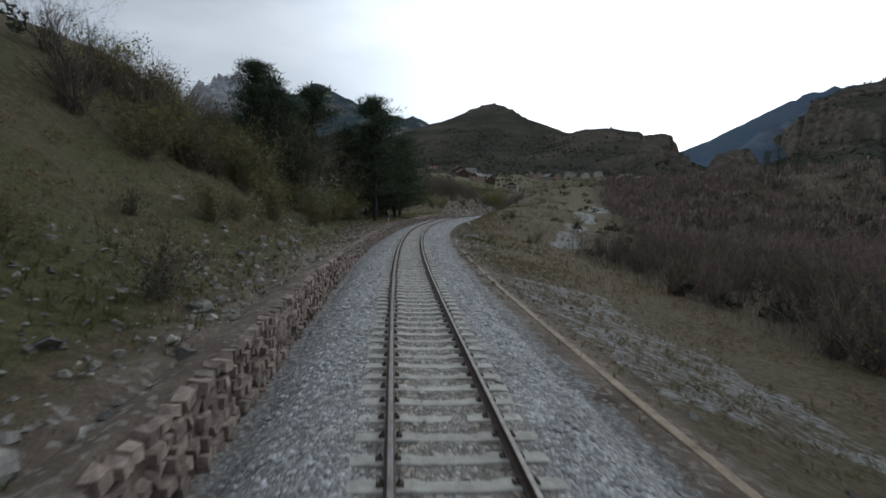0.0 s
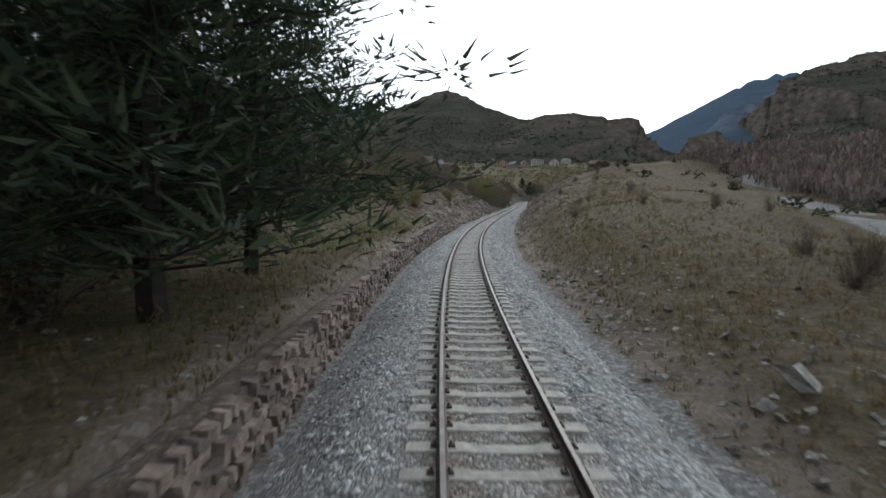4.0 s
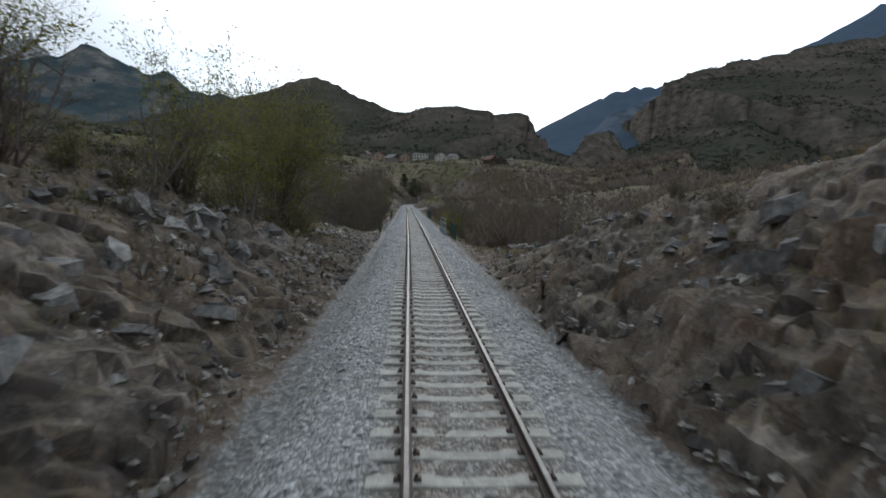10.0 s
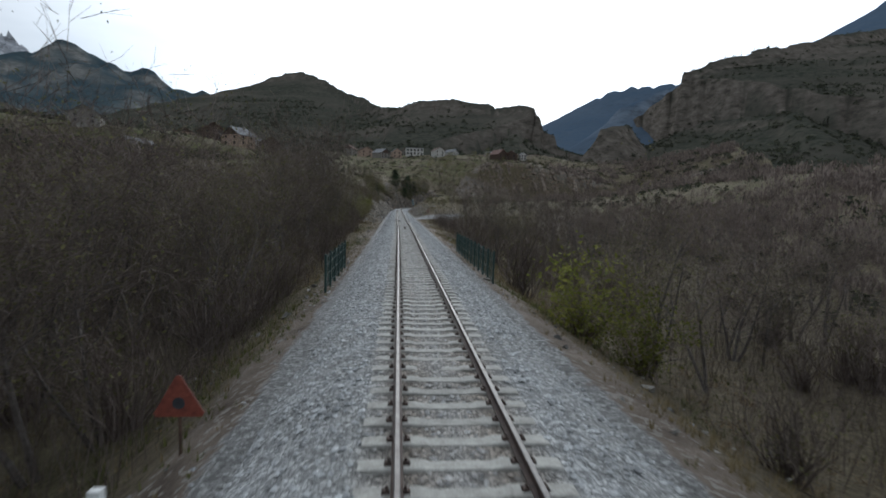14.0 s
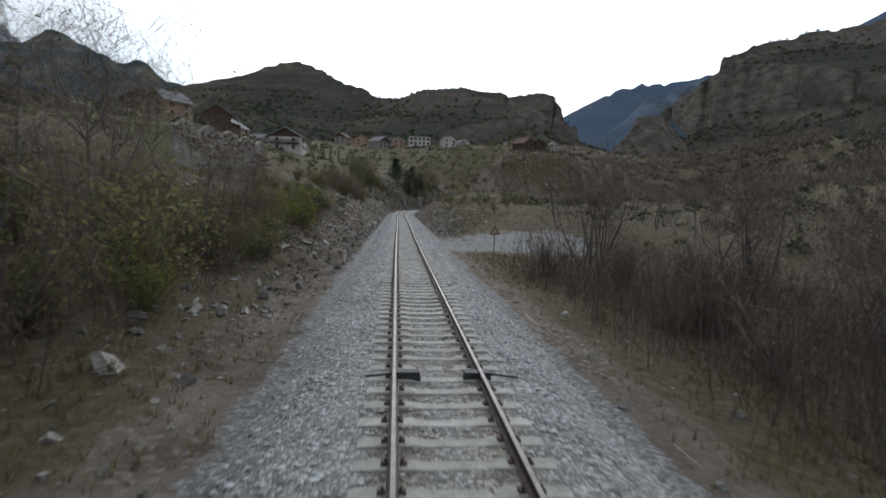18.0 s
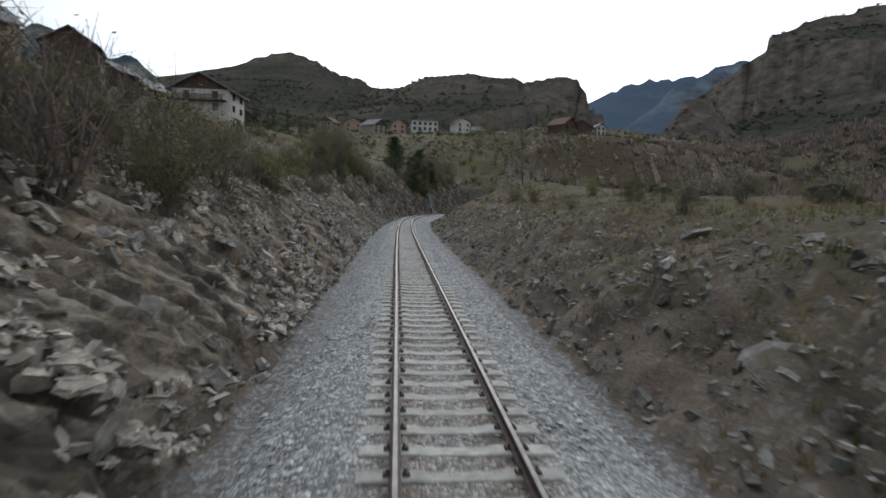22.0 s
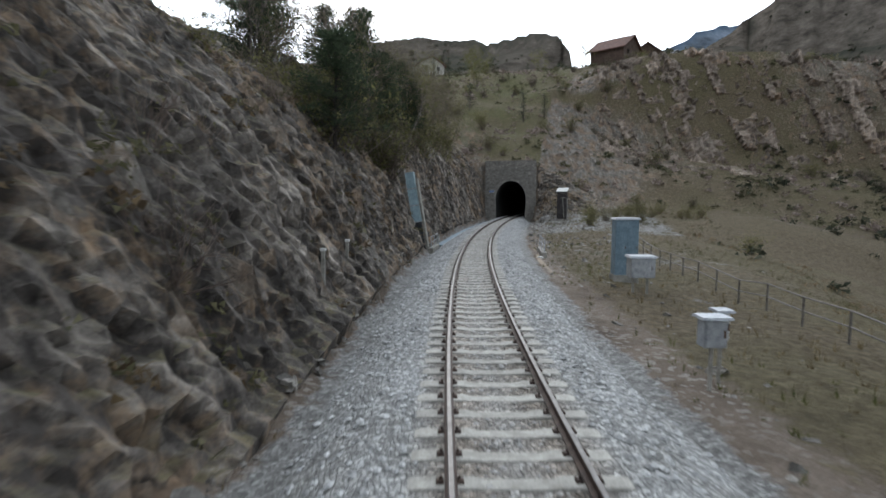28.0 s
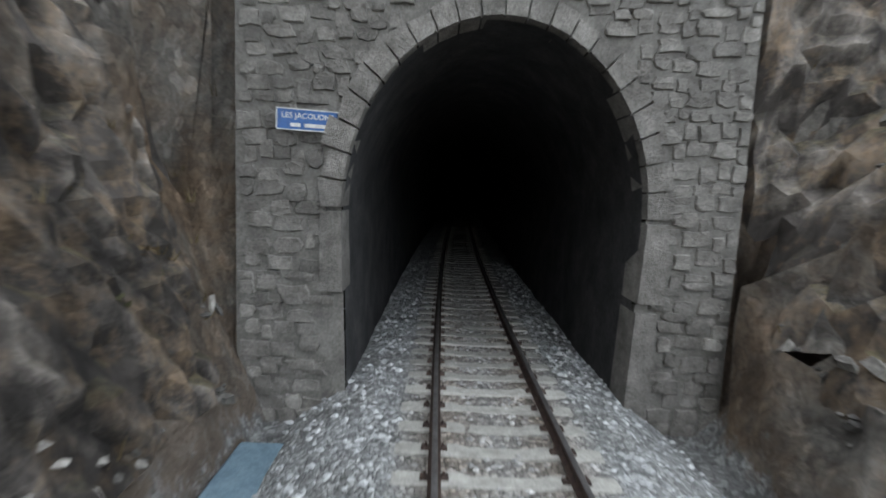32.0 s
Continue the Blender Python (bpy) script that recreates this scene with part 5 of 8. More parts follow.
def rock_face(s0, s1, d0, d1, cell, bedding, thick, amp, lift, material, label, across=True, top=1e9, soft=0.5, gap=-99.0):
    """A sheet of bedrock lying on the plain land between s0..s1 and d0..d1. bedding: normal of the beds along s, d, z."""
    if across:
        us = np.arange(s0, s1, cell)
        fine_v = np.linspace(d0, d1, 160)
    else:
        us = np.arange(d0, d1, cell)
        fine_v = np.linspace(s0, s1, 160)
    U, V = np.meshgrid(us, fine_v, indexing="ij")
    Z = plain_height(U, V) if across else plain_height(V, U)
    arc = np.concatenate([np.zeros((len(us), 1)), np.cumsum(np.hypot(np.diff(V, axis=1), np.diff(Z, axis=1)), axis=1)], 1)
    n = int(np.median(arc[:, -1]) / cell) + 1
    k = np.linspace(0, 1, n)
    VV = np.array([np.interp(k * a[-1], a, fine_v) for a in arc])
    UU = np.repeat(us[:, None], n, 1)
    S, D = (UU, VV) if across else (VV, UU)
    Z = plain_height(S, D)
    e = 0.35
    gs, gd = (plain_height(S + e, D) - plain_height(S - e, D)) / (2 * e), (plain_height(S, D + e) - plain_height(S, D - e)) / (2 * e)
    gs, gd = np.clip(gs, -6, 6), np.clip(gd, -6, 6)
    ln = np.sqrt(1 + gs * gs + gd * gd)
    b = Vector(bedding).normalized()
    c1 = b.orthogonal().normalized()
    c2 = b.cross(c1)
    steep = np.clip((np.hypot(gs, gd) - 0.25) / 0.4, 0, 1)
    edge = np.minimum.reduce([np.clip((S - s0) / 2.5, 0, 1), np.clip((s1 - S) / 2.5, 0, 1), np.clip((D - d0) / soft, 0, 1), np.clip((d1 - D) / soft, 0, 1), np.clip((top - Z) / 1.5, 0, 1), np.clip((np.abs(S - gap) - 1.6) / 0.8, 0, 1)])
    vs, bed = np.empty((S.size, 3)), np.empty((S.size, 4), np.float32)
    X, Y = on_line(S.ravel(), D.ravel())
    H = np.interp(S.ravel(), LINE_S, _head)
    for i, (s, d, z, x, y, h, a, g, l, st, ed) in enumerate(zip(S.ravel(), D.ravel(), Z.ravel(), X, Y, H, gs.ravel(), gd.ravel(), ln.ravel(), steep.ravel(), edge.ravel())):
        q = Vector((s, d, z))
        w1 = noise.noise(q * 0.22)
        u = (q.dot(b) + 0.4 * w1 + 0.12 * noise.noise(q * 1.1)) / thick
        la = math.floor(u)
        fr = u - la
        r1 = noise.cell((la * 3.7, 1.5, 0.5))
        v1, v2 = q.dot(c1) / thick, q.dot(c2) / thick
        bl = noise.cell((v1 * 0.3 + r1 * 5 + 0.6 * w1, v2 * 0.36, la + 0.5))
        bl2 = noise.cell((v1 * 0.8 + r1 * 9, v2 * 0.9, u * 2.0))
        rough = noise.fractal(q * 0.8, 0.8, 2.1, 6)
        out = amp * (0.3 * (r1 - 0.5) + 0.2 * (0.5 - fr) + 0.35 * (bl - 0.5) + 0.3 * (bl2 - 0.5) + 0.4 * rough + 0.5 * noise.noise(q * 0.25)) + lift
        out = out * (0.35 + 0.65 * st) * ed - 0.7 * (1 - ed) - 0.25 * (1 - st)
        os_, od, oz = -a / l * out, -g / l * out, out / l
        vs[i] = (x + od * math.cos(h) - os_ * math.sin(h), y + od * math.sin(h) + os_ * math.cos(h), z + oz)
        bed[i] = (r1, fr, bl, noise.cell((math.floor(u * 3.0) * 1.7, v1 * 0.25, v2 * 0.25)))
    nu = len(us)
    fs = [(i * n + j, i * n + j + 1, (i + 1) * n + j + 1, (i + 1) * n + j) for i in range(nu - 1) for j in range(n - 1)]
    me = bpy.data.meshes.new("rock_face")
    me.from_pydata(vs.tolist(), [], fs)
    me.materials.append(material)
    me.color_attributes.new("bed", "FLOAT_COLOR", "POINT").data.foreach_set("color", bed.ravel())
    me.update()
    return tagged(new("rock_face", me), label, "rock", kind="structure")


F_SLATE = face_material("dark_slaty_rock", (0.08, 0.07, 0.062), (0.215, 0.19, 0.165), (0.4, 0.36, 0.31), (0.29, 0.2, 0.122), 0.5, 0.8, 0.85)
F_EARTHY = face_material("brown_flaky_rock", (0.12, 0.098, 0.08), (0.29, 0.245, 0.2), (0.52, 0.46, 0.385), (0.38, 0.28, 0.19), 0.5, 0.55)
F_BLUE = face_material("grey_brown_ledges", (0.11, 0.092, 0.08), (0.245, 0.21, 0.18), (0.4, 0.355, 0.31), (0.25, 0.175, 0.11), 0.5, 0.7)
F_SANDY = face_material("grey_earthy_bank", (0.19, 0.162, 0.135), (0.33, 0.287, 0.24), (0.45, 0.4, 0.342), (0.31, 0.235, 0.165), 0.52, 0.3, 0.2)
F_RED = face_material("reddish_cliff_rock", (0.15, 0.12, 0.098), (0.26, 0.21, 0.17), (0.35, 0.295, 0.245), (0.34, 0.22, 0.13), 0.52, 0.95, 0.6)
rock_face(126, 180, -9.5, -3.6, 0.22, (0.35, 0.3, 0.85), 0.3, 0.26, 0.06, F_SANDY, "grey earthy bank with broken rock ledges", top=3.0)
rock_face(176, 216, -10.0, -3.7, 0.22, (0.35, 0.3, 0.85), 0.3, 0.45, 0.02, F_BLUE, "grey broken rock ledges in the cutting side below grass", top=3.6)
rock_face(124, 228, 3.7, 13.0, 0.22, (0.12, 0.1, 0.97), 0.3, 0.36, 0.1, F_BLUE, "dark layered rock ledges of the cutting side")
rock_face(396, 500, -11.0, -3.7, 0.2, (0.62, 0.25, 0.7), 0.22, 0.26, 0.0, F_EARTHY, "brown flaky rock dipping across the cutting side")
rock_face(498, 609.3, -13.5, -3.45, 0.18, (0.7, 0.2, 0.6), 0.3, 0.3, 0.22, F_SLATE, "dark steep slaty rock wall beside the track", soft=0.12, gap=566.0)
rock_face(603.0, 612, 3.75, 15.0, 0.2, (0.2, 0.35, 0.9), 0.3, 0.36, 0.2, F_SLATE, "broken rock beside the tunnel mouth", across=False, soft=0.15)
rock_face(629, 652, 13.0, 90.0, 0.4, (0.25, 0.9, 0.3), 1.9, 1.5, 0.5, F_RED, "tall reddish-brown cliff beyond the tunnel mouth", across=False)

# ---- kerbs and cable troughs ----
def strip(name, s0, s1, d, z, w, h, material, label):
    a = Acc()
    a.sweep(line_pts(s0, s1, 1.0, d, z), [(-w / 2, -0.3), (w / 2, -0.3), (w / 2, h - 0.02), (w / 2 - 0.02, h), (-w / 2 + 0.02, h), (-w / 2, h - 0.02)])
    return tagged(new(name, a.mesh(name, material)), label, "cable trough", kind="structure")


strip("cable_trough", 4, 58, 4.1, -0.93, 0.22, 0.1, M_EDGE, "sandy concrete edging along the ballast foot")
strip("cable_trough", 108, 150, 3.5, -0.93, 0.16, 0.03, M_EDGE, "earthy concrete edging along the ballast foot")
strip("cable_trough", 322, 371, 3.75, -0.95, 0.2, 0.08, M_EDGE, "sandy concrete edging along the ballast foot")
strip("cable_trough", 536, 606, 3.75, -0.92, 0.3, 0.08, M_EDGE, "earthy concrete edging along the ballast foot")
a = Acc()
a.sweep(line_pts(568.7, 607.5, 1.0, -2.95, -0.72), [(-0.42, -0.4), (0.36, -0.4), (0.34, 0.05), (0.30, 0.08), (-0.38, 0.08), (-0.42, 0.05)])
tagged(new("drain_channel_cover", a.mesh("drain_channel_cover", M_PLATE)), "smooth blue-grey drain edging at the foot of the rock", "drain", kind="structure")


# ---- plants ----
def leaf_material(name, dark, mid, light):
    m, nt, b = nodes_of(name)
    g = nt.nodes.new("ShaderNodeNewGeometry").outputs["Random Per Island"]
    o = nt.nodes.new("ShaderNodeObjectInfo").outputs["Random"]
    col = ramp(nt, g, (0.0, dark), (0.5, mid), (1.0, light))
    col = mixed(nt, 1.0, col, ramp(nt, o, (0.0, 0.7), (1.0, 1.25)), "MULTIPLY")
    nt.links.new(col, b.inputs["Base Color"])
    b.inputs["Roughness"].default_value = 0.8
    b.inputs["Specular IOR Level"].default_value = 0.2
    # thin leaves let some light through
    thin = nt.nodes.new("ShaderNodeBsdfTranslucent")
    nt.links.new(col, thin.inputs["Color"])
    both = nt.nodes.new("ShaderNodeMixShader")
    both.inputs[0].default_value = 0.4
    nt.links.new(b.outputs[0], both.inputs[1])
    nt.links.new(thin.outputs[0], both.inputs[2])
    nt.links.new(both.outputs[0], nt.nodes["Material Output"].inputs["Surface"])
    return m


M_BARK = surface("grey_brown_bark", (0.075, 0.062, 0.053), (0.14, 0.118, 0.102), (0.22, 0.19, 0.168), 5, bump=0.7, dist=0.02, rand=0.25, world_space=False)
M_PINEBARK = surface("dark_pine_bark", (0.016, 0.012, 0.011), (0.034, 0.025, 0.021), (0.06, 0.045, 0.037), 4, bump=0.9, dist=0.03, rand=0.2, world_space=False)
M_TWIG = leaf_material("bare_twigs", (0.12, 0.092, 0.079), (0.21, 0.167, 0.145), (0.31, 0.255, 0.222))
M_BUD = leaf_material("olive_buds", (0.09, 0.09, 0.036), (0.16, 0.153, 0.066), (0.24, 0.22, 0.1))
M_SPRING = leaf_material("young_leaves", (0.085, 0.095, 0.02), (0.15, 0.155, 0.035), (0.22, 0.21, 0.055))
M_NEEDLE = leaf_material("pine_needles", (0.022, 0.034, 0.021), (0.042, 0.06, 0.034), (0.07, 0.088, 0.048))
M_SCRUB = leaf_material("dark_scrub_leaves", (0.048, 0.05, 0.03), (0.09, 0.087, 0.05), (0.145, 0.132, 0.078))
M_BLOSSOM = leaf_material("pale_blossom", (0.12, 0.12, 0.08), (0.27, 0.26, 0.2), (0.45, 0.43, 0.36))
M_STRAW = leaf_material("dry_grass_blades", (0.1, 0.078, 0.04), (0.19, 0.148, 0.08), (0.29, 0.23, 0.13))
M_GRASS = leaf_material("green_grass_blades", (0.05, 0.06, 0.017), (0.1, 0.108, 0.034), (0.15, 0.15, 0.055))


def leaf(acc, c, size, rng):
    u = Vector((rng.gauss(0, 1), rng.gauss(0, 1), rng.gauss(0, 1))).normalized()
    v = u.orthogonal().normalized()
    v = Matrix.Rotation(rng.random() * 6.28, 3, u) @ v
    w = u.cross(v)
    acc.add([c - v * size, c + w * size * 0.45, c + v * size, c - w * size * 0.45], [(0, 1, 2, 3)])


def limb(acc, p, way, length, r, rng, segs=3, bend=0.25, up=0.1):
    pts = [p]
    d = way.normalized()
    for k in range(segs):
        d = (d + Vector((rng.gauss(0, bend), rng.gauss(0, bend), rng.gauss(0, bend) + up))).normalized()
        q = pts[-1] + d * length / segs
        acc.tube(pts[-1], q, r * (1 - 0.8 * k / segs), r * (1 - 0.8 * (k + 1) / segs), 5 if r > 0.03 else 3)
        pts.append(q)
    return pts, d


def deciduous(seed, h, stems, leaf_mat, leaves, leaf_size, spread=0.33, twigs=150, tw_len=0.16):
    """trunk mesh, crown mesh of twigs, mesh of leaves; height h over its foot."""
    rng = random.Random(seed)
    trunk, crown, foliage = Acc(), Acc(), Acc()
    tips = []
    for st in range(stems):
        lean = Vector((rng.gauss(0, 0.13), rng.gauss(0, 0.13), 1)) if stems == 1 else Vector((rng.gauss(0, 0.35), rng.gauss(0, 0.35), 1))
        hh = h * rng.uniform(0.75, 1.0) * 0.9
        pts, _ = limb(trunk, Vector((rng.gauss(0, 0.12) * (stems > 1), rng.gauss(0, 0.12) * (stems > 1), -0.3)), lean, hh, 0.011 * h + 0.02, rng, 6, 0.09, 0.12)
        nb = max(4, int(13 / stems))
        for k in range(nb):
            f = rng.uniform(0.22, 0.98)
            i = min(int(f * 6), 5)
            base = pts[i].lerp(pts[i + 1], f * 6 - i)
            a = rng.random() * 6.28
            way = Vector((math.cos(a), math.sin(a), rng.uniform(0.4, 1.3)))
            lp, ld = limb(trunk, base, way, h * spread * rng.uniform(0.55, 1.1) * (1.25 - f * 0.7), 0.004 * h + 0.004, rng, 3, 0.22, 0.12)
            tips += [(lp[1], ld), (lp[2], ld), (lp[3], ld)]
        tips.append((pts[-1], Vector((0, 0, 1))))
    for k in range(twigs):
        p, d = rng.choice(tips)
        d = (d + Vector((rng.gauss(0, 0.6), rng.gauss(0, 0.6), rng.gauss(0.25, 0.5)))).normalized()
        ln = h * tw_len * rng.uniform(0.5, 1.3)
        p = p + Vector((rng.gauss(0, 0.03), rng.gauss(0, 0.03), rng.gauss(0, 0.03))) * h
        q = p + d * ln
        crown.tube(p, q, 0.0016 * h, 0.0006 * h, 3)
        for j in range(2):
            e = p.lerp(q, rng.uniform(0.3, 0.9))
            d2 = (d + Vector((rng.gauss(0, 0.7), rng.gauss(0, 0.7), rng.gauss(0.1, 0.6)))).normalized()
            crown.tube(e, e + d2 * ln * 0.6, 0.001 * h, 0.0005 * h, 3)
            tips.append((e + d2 * ln * 0.5, d2))
    for k in range(leaves):
        p, d = tips[rng.randrange(len(tips))]
        leaf(foliage, p + Vector((rng.gauss(0, 0.035), rng.gauss(0, 0.035), rng.gauss(0, 0.035))) * h, leaf_size * rng.uniform(0.6, 1.3), rng)
    return trunk, crown, foliage


def pine(seed, h, crown_from=0.3, spread=0.26, clumps=90, needles=26, flat=False):
    rng = random.Random(seed)
    trunk, foliage = Acc(), Acc()
    pts, _ = limb(trunk, Vector((0, 0, -0.3)), Vector((rng.gauss(0, 0.04), rng.gauss(0, 0.04), 1)), h * 0.97, 0.016 * h + 0.02, rng, 8, 0.035, 0.1)
    for k in range(clumps):
        f = crown_from + (0.99 - crown_from) * (k + rng.random()) / clumps
        i = min(int(f * 8), 7)
        base = pts[i].lerp(pts[i + 1], f * 8 - i)
        a = rng.random() * 6.28
        reach = h * spread * (1.05 - 0.75 * ((f - crown_from) / (1 - crown_from)) ** (1.6 if flat else 1.0)) * rng.uniform(0.45, 1.1)
        lp, ld = limb(trunk, base, Vector((math.cos(a), math.sin(a), rng.uniform(-0.05, 0.35))), reach, 0.0035 * h, rng, 3, 0.12, 0.05)
        for c, w in ((lp[1], 0.5), (lp[2], 0.8), (lp[3], 1.0)):
            for j in range(int(needles * w)):
                off = Vector((rng.gauss(0, 1), rng.gauss(0, 1), rng.gauss(0, 0.45))) * (0.026 * h)
                p = c + off
                tip = p + (off.normalized() + Vector((0, 0, 0.5))) * (0.022 * h) * rng.uniform(0.7, 1.4)
                sd_ = Vector((rng.gauss(0, 1), rng.gauss(0, 1), rng.gauss(0, 1))).normalized() * (0.0036 * h)
                foliage.add([p - sd_, p + sd_, tip], [(0, 1, 2)])
    return trunk, None, foliage


def bush(seed, h, w, leaf_mat_count, leaf_size, stems=26):
    rng = random.Random(seed)
    twigs, foliage = Acc(), Acc()
    tips = []
    for k in range(stems):
        a, t = rng.random() * 6.28, rng.uniform(0.05, 1.0)
        way = Vector((math.cos(a) * t * w / h, math.sin(a) * t * w / h, 1.0))
        lp, ld = limb(twigs, Vector((rng.gauss(0, 0.1) * w, rng.gauss(0, 0.1) * w, -0.15)), way, h * rng.uniform(0.6, 1.1), 0.012 * h, rng, 4, 0.2, 0.1)
        tips += lp[1:]
        for j in range(5):
            b = rng.choice(lp[1:])
            q = b + (ld + Vector((rng.gauss(0, 0.8), rng.gauss(0, 0.8), rng.gauss(0.2, 0.5)))).normalized() * h * 0.28
            twigs.tube(b, q, 0.004 * h, 0.0015 * h, 3)
            tips += [q, b.lerp(q, 0.5)]
    for k in range(leaf_mat_count):
        p = rng.choice(tips)
        leaf(foliage, p + Vector((rng.gauss(0, 0.07), rng.gauss(0, 0.07), rng.gauss(0, 0.06))) * h, leaf_size * rng.uniform(0.6, 1.4), rng)
    return twigs, None, foliage


def plant(name, meshes, mats, label, category, group):
    ob = thing(name, (0, 0, -500), 0, label, category, group)
    for nm, acc, m in zip(("trunk", "branchwork", "foliage"), meshes, mats):
        if acc is not None and acc.f:
            q = part(nm, acc, m, ob)
            if nm != "trunk":
                tagged(q, kind="stuff")
    return ob


KINDS = {
    "bare": [plant("bare_tree", deciduous(100 + i, 8.0, 1 if i % 2 else 3, None, 260, 0.05, 0.30, 240), (M_BARK, M_TWIG, M_BUD), "leafless grey-brown deciduous tree in the wood", "tree", "bare trees") for i in range(5)],
    "budding": [plant("budding_tree", deciduous(140 + i, 7.0, 2, None, 1500, 0.048, 0.32, 200), (M_BARK, M_TWIG, M_BUD), "slender tree with olive spring buds", "tree", "budding trees") for i in range(3)],
    "spring": [plant("leafing_tree", deciduous(160 + i, 5.0, 3, None, 2900, 0.055, 0.36, 160), (M_BARK, M_TWIG, M_SPRING), "small tree with yellow-green young leaves", "tree", "leafing trees") for i in range(2)],
    "poplar": [plant("slender_tree", deciduous(180 + i, 12.0, 1, None, 1500, 0.11, 0.17, 260, 0.1), (M_BARK, M_TWIG, M_SPRING), "tall slender tree with thin yellow-green leaves", "tree", "slender trees") for i in range(2)],
    "pine": [plant("pine_tree", pine(200 + i, 14.0, (0.22, 0.1, 0.14)[i], 0.34, 130, 46, True), (M_PINEBARK, None, M_NEEDLE), "tall dark pine with spreading crown", "tree", "pine trees") for i in range(3)],
    "conifer": [plant("small_conifer", pine(220 + i, 7.0, 0.1, 0.24, 60, 16), (M_PINEBARK, None, M_NEEDLE), "small dark conifer on the hillside", "tree", "conifers") for i in range(2)],
    "scrub": [plant("shrub", bush(240 + i, 1.6, 1.3, 700, 0.05), (M_TWIG, None, M_SCRUB), "dense dark leafless-looking shrub on the bank", "shrub", "shrubs") for i in range(3)],
    "olive": [plant("olive_bush", bush(260 + i, 1.8, 1.4, 1300, 0.055), (M_TWIG, None, M_BUD), "olive-green bush beside the line", "shrub", "olive bushes") for i in range(2)],
    "green": [plant("green_bush", bush(270 + i, 2.0, 1.6, 1700, 0.06), (M_TWIG, None, M_SPRING), "bright yellow-green spring bush", "shrub", "green bushes") for i in range(2)],
    "blossom": [plant("blossoming_bush", bush(280, 2.0, 1.8, 1100, 0.06), (M_TWIG, None, M_BLOSSOM), "bush with pale blossom", "shrub", "blossoming bushes")],
    "twiggy": [plant("bare_bush", bush(290 + i, 2.4, 1.8, 240, 0.05, 40), (M_TWIG, None, M_BUD), "bare brown twiggy bush", "shrub", "bare bushes") for i in range(3)],
}
USED = set()
PLANT_RNG = random.Random(77)


def grow(kind, s, d, size=1.0, sink=0.0, wide=1.0, which=None):
    src = PLANT_RNG.choice(KINDS[kind]) if which is None else KINDS[kind][which]
    z = height(s, d) - sink
    m = Matrix.Translation(P(s, d, z)) @ Matrix.Rotation(PLANT_RNG.random() * 6.28, 4, "Z") @ Matrix.Diagonal((*[wide * size * PLANT_RNG.uniform(0.9, 1.1)] * 2, size, 1))
    if src.name not in USED:
        USED.add(src.name)
        src.matrix_basis = m
        return src
    ob = copy_thing(src, Matrix.Identity(4))
    ob.matrix_basis = m
    return ob


def grove(kind, n, s0, s1, d0, d1, size0, size1, sink=0.0):
    for _ in range(n):
        grow(kind, PLANT_RNG.uniform(s0, s1), PLANT_RNG.uniform(d0, d1), PLANT_RNG.uniform(size0, size1), sink)


# first bend: wooded slope, pines, river scrub
grove("bare", 8, 25, 50, -44, -30, 0.6, 0.8)
grove("budding", 6, 20, 48, -30, -16, 0.4, 0.6)
grove("olive", 16, 8, 50, -22, -7.5, 0.7, 1.3)
grove("scrub", 14, 10, 60, -20, -6, 0.6, 1.2)
grow("pine", 67, -6.4, 1.15, wide=1.2, which=0)
grow("pine", 84, -6.6, 0.95, wide=1.35, which=1)
grow("pine", 90, -6.9, 0.85, wide=1.35, which=2)
for s, d, k in ((72.5, -9.5, 0.95), (78, -8.2, 0.9), (62, -13, 1.05), (90, -11, 0.75), (70, -17, 0.85), (64, -9.5, 0.8), (75, -12.5, 0.85), (82, -11, 0.8), (87, -8.6, 0.6), (95, -16, 0.8)):
    grow("pine", s, d, k)
for s, d, k in ((50.7, -9.4, 1.15), (46, -12, 1.0), (56, -10.5, 1.05), (60, -9, 0.9)):
    grow("budding", s, d, k)
grow("green", 53, -8.6, 1.5)
grow("green", 57.5, -8.0, 1.1)
grow("blossom", 47.5, -9.2, 1.7)
grow("blossom", 58.5, -7.4, 1.0)
grove("scrub", 10, 45, 95, -16, -6.5, 0.8, 1.3)
grove("twiggy", 26, 6, 66, 19, 34, 1.2, 2.0)
grove("bare", 14, 8, 64, 20, 46, 0.45, 0.7)
grove("conifer", 22, 130, 270, 75, 150, 0.9, 1.5)
grove("bare", 26, 10, 150, 36, 90, 0.5, 0.75)
grove("olive", 18, 40, 150, 22, 70, 0.8, 1.5)
grove("twiggy", 8, 62, 100, 7, 16, 0.4, 0.7)
grove("pine", 12, 66, 108, -20, -9, 0.5, 0.75)
grove("scrub", 18, 40, 92, -22, -7.5, 1.0, 1.9)
grove("olive", 12, 40, 70, -14, -7, 1.0, 1.9)
grove("bare", 14, 60, 200, 36, 90, 0.6, 0.85)
grove("olive", 26, 26, 62, -20, -8, 1.3, 2.1)
grove("twiggy", 14, 22, 60, -22, -8.5, 1.0, 1.6)
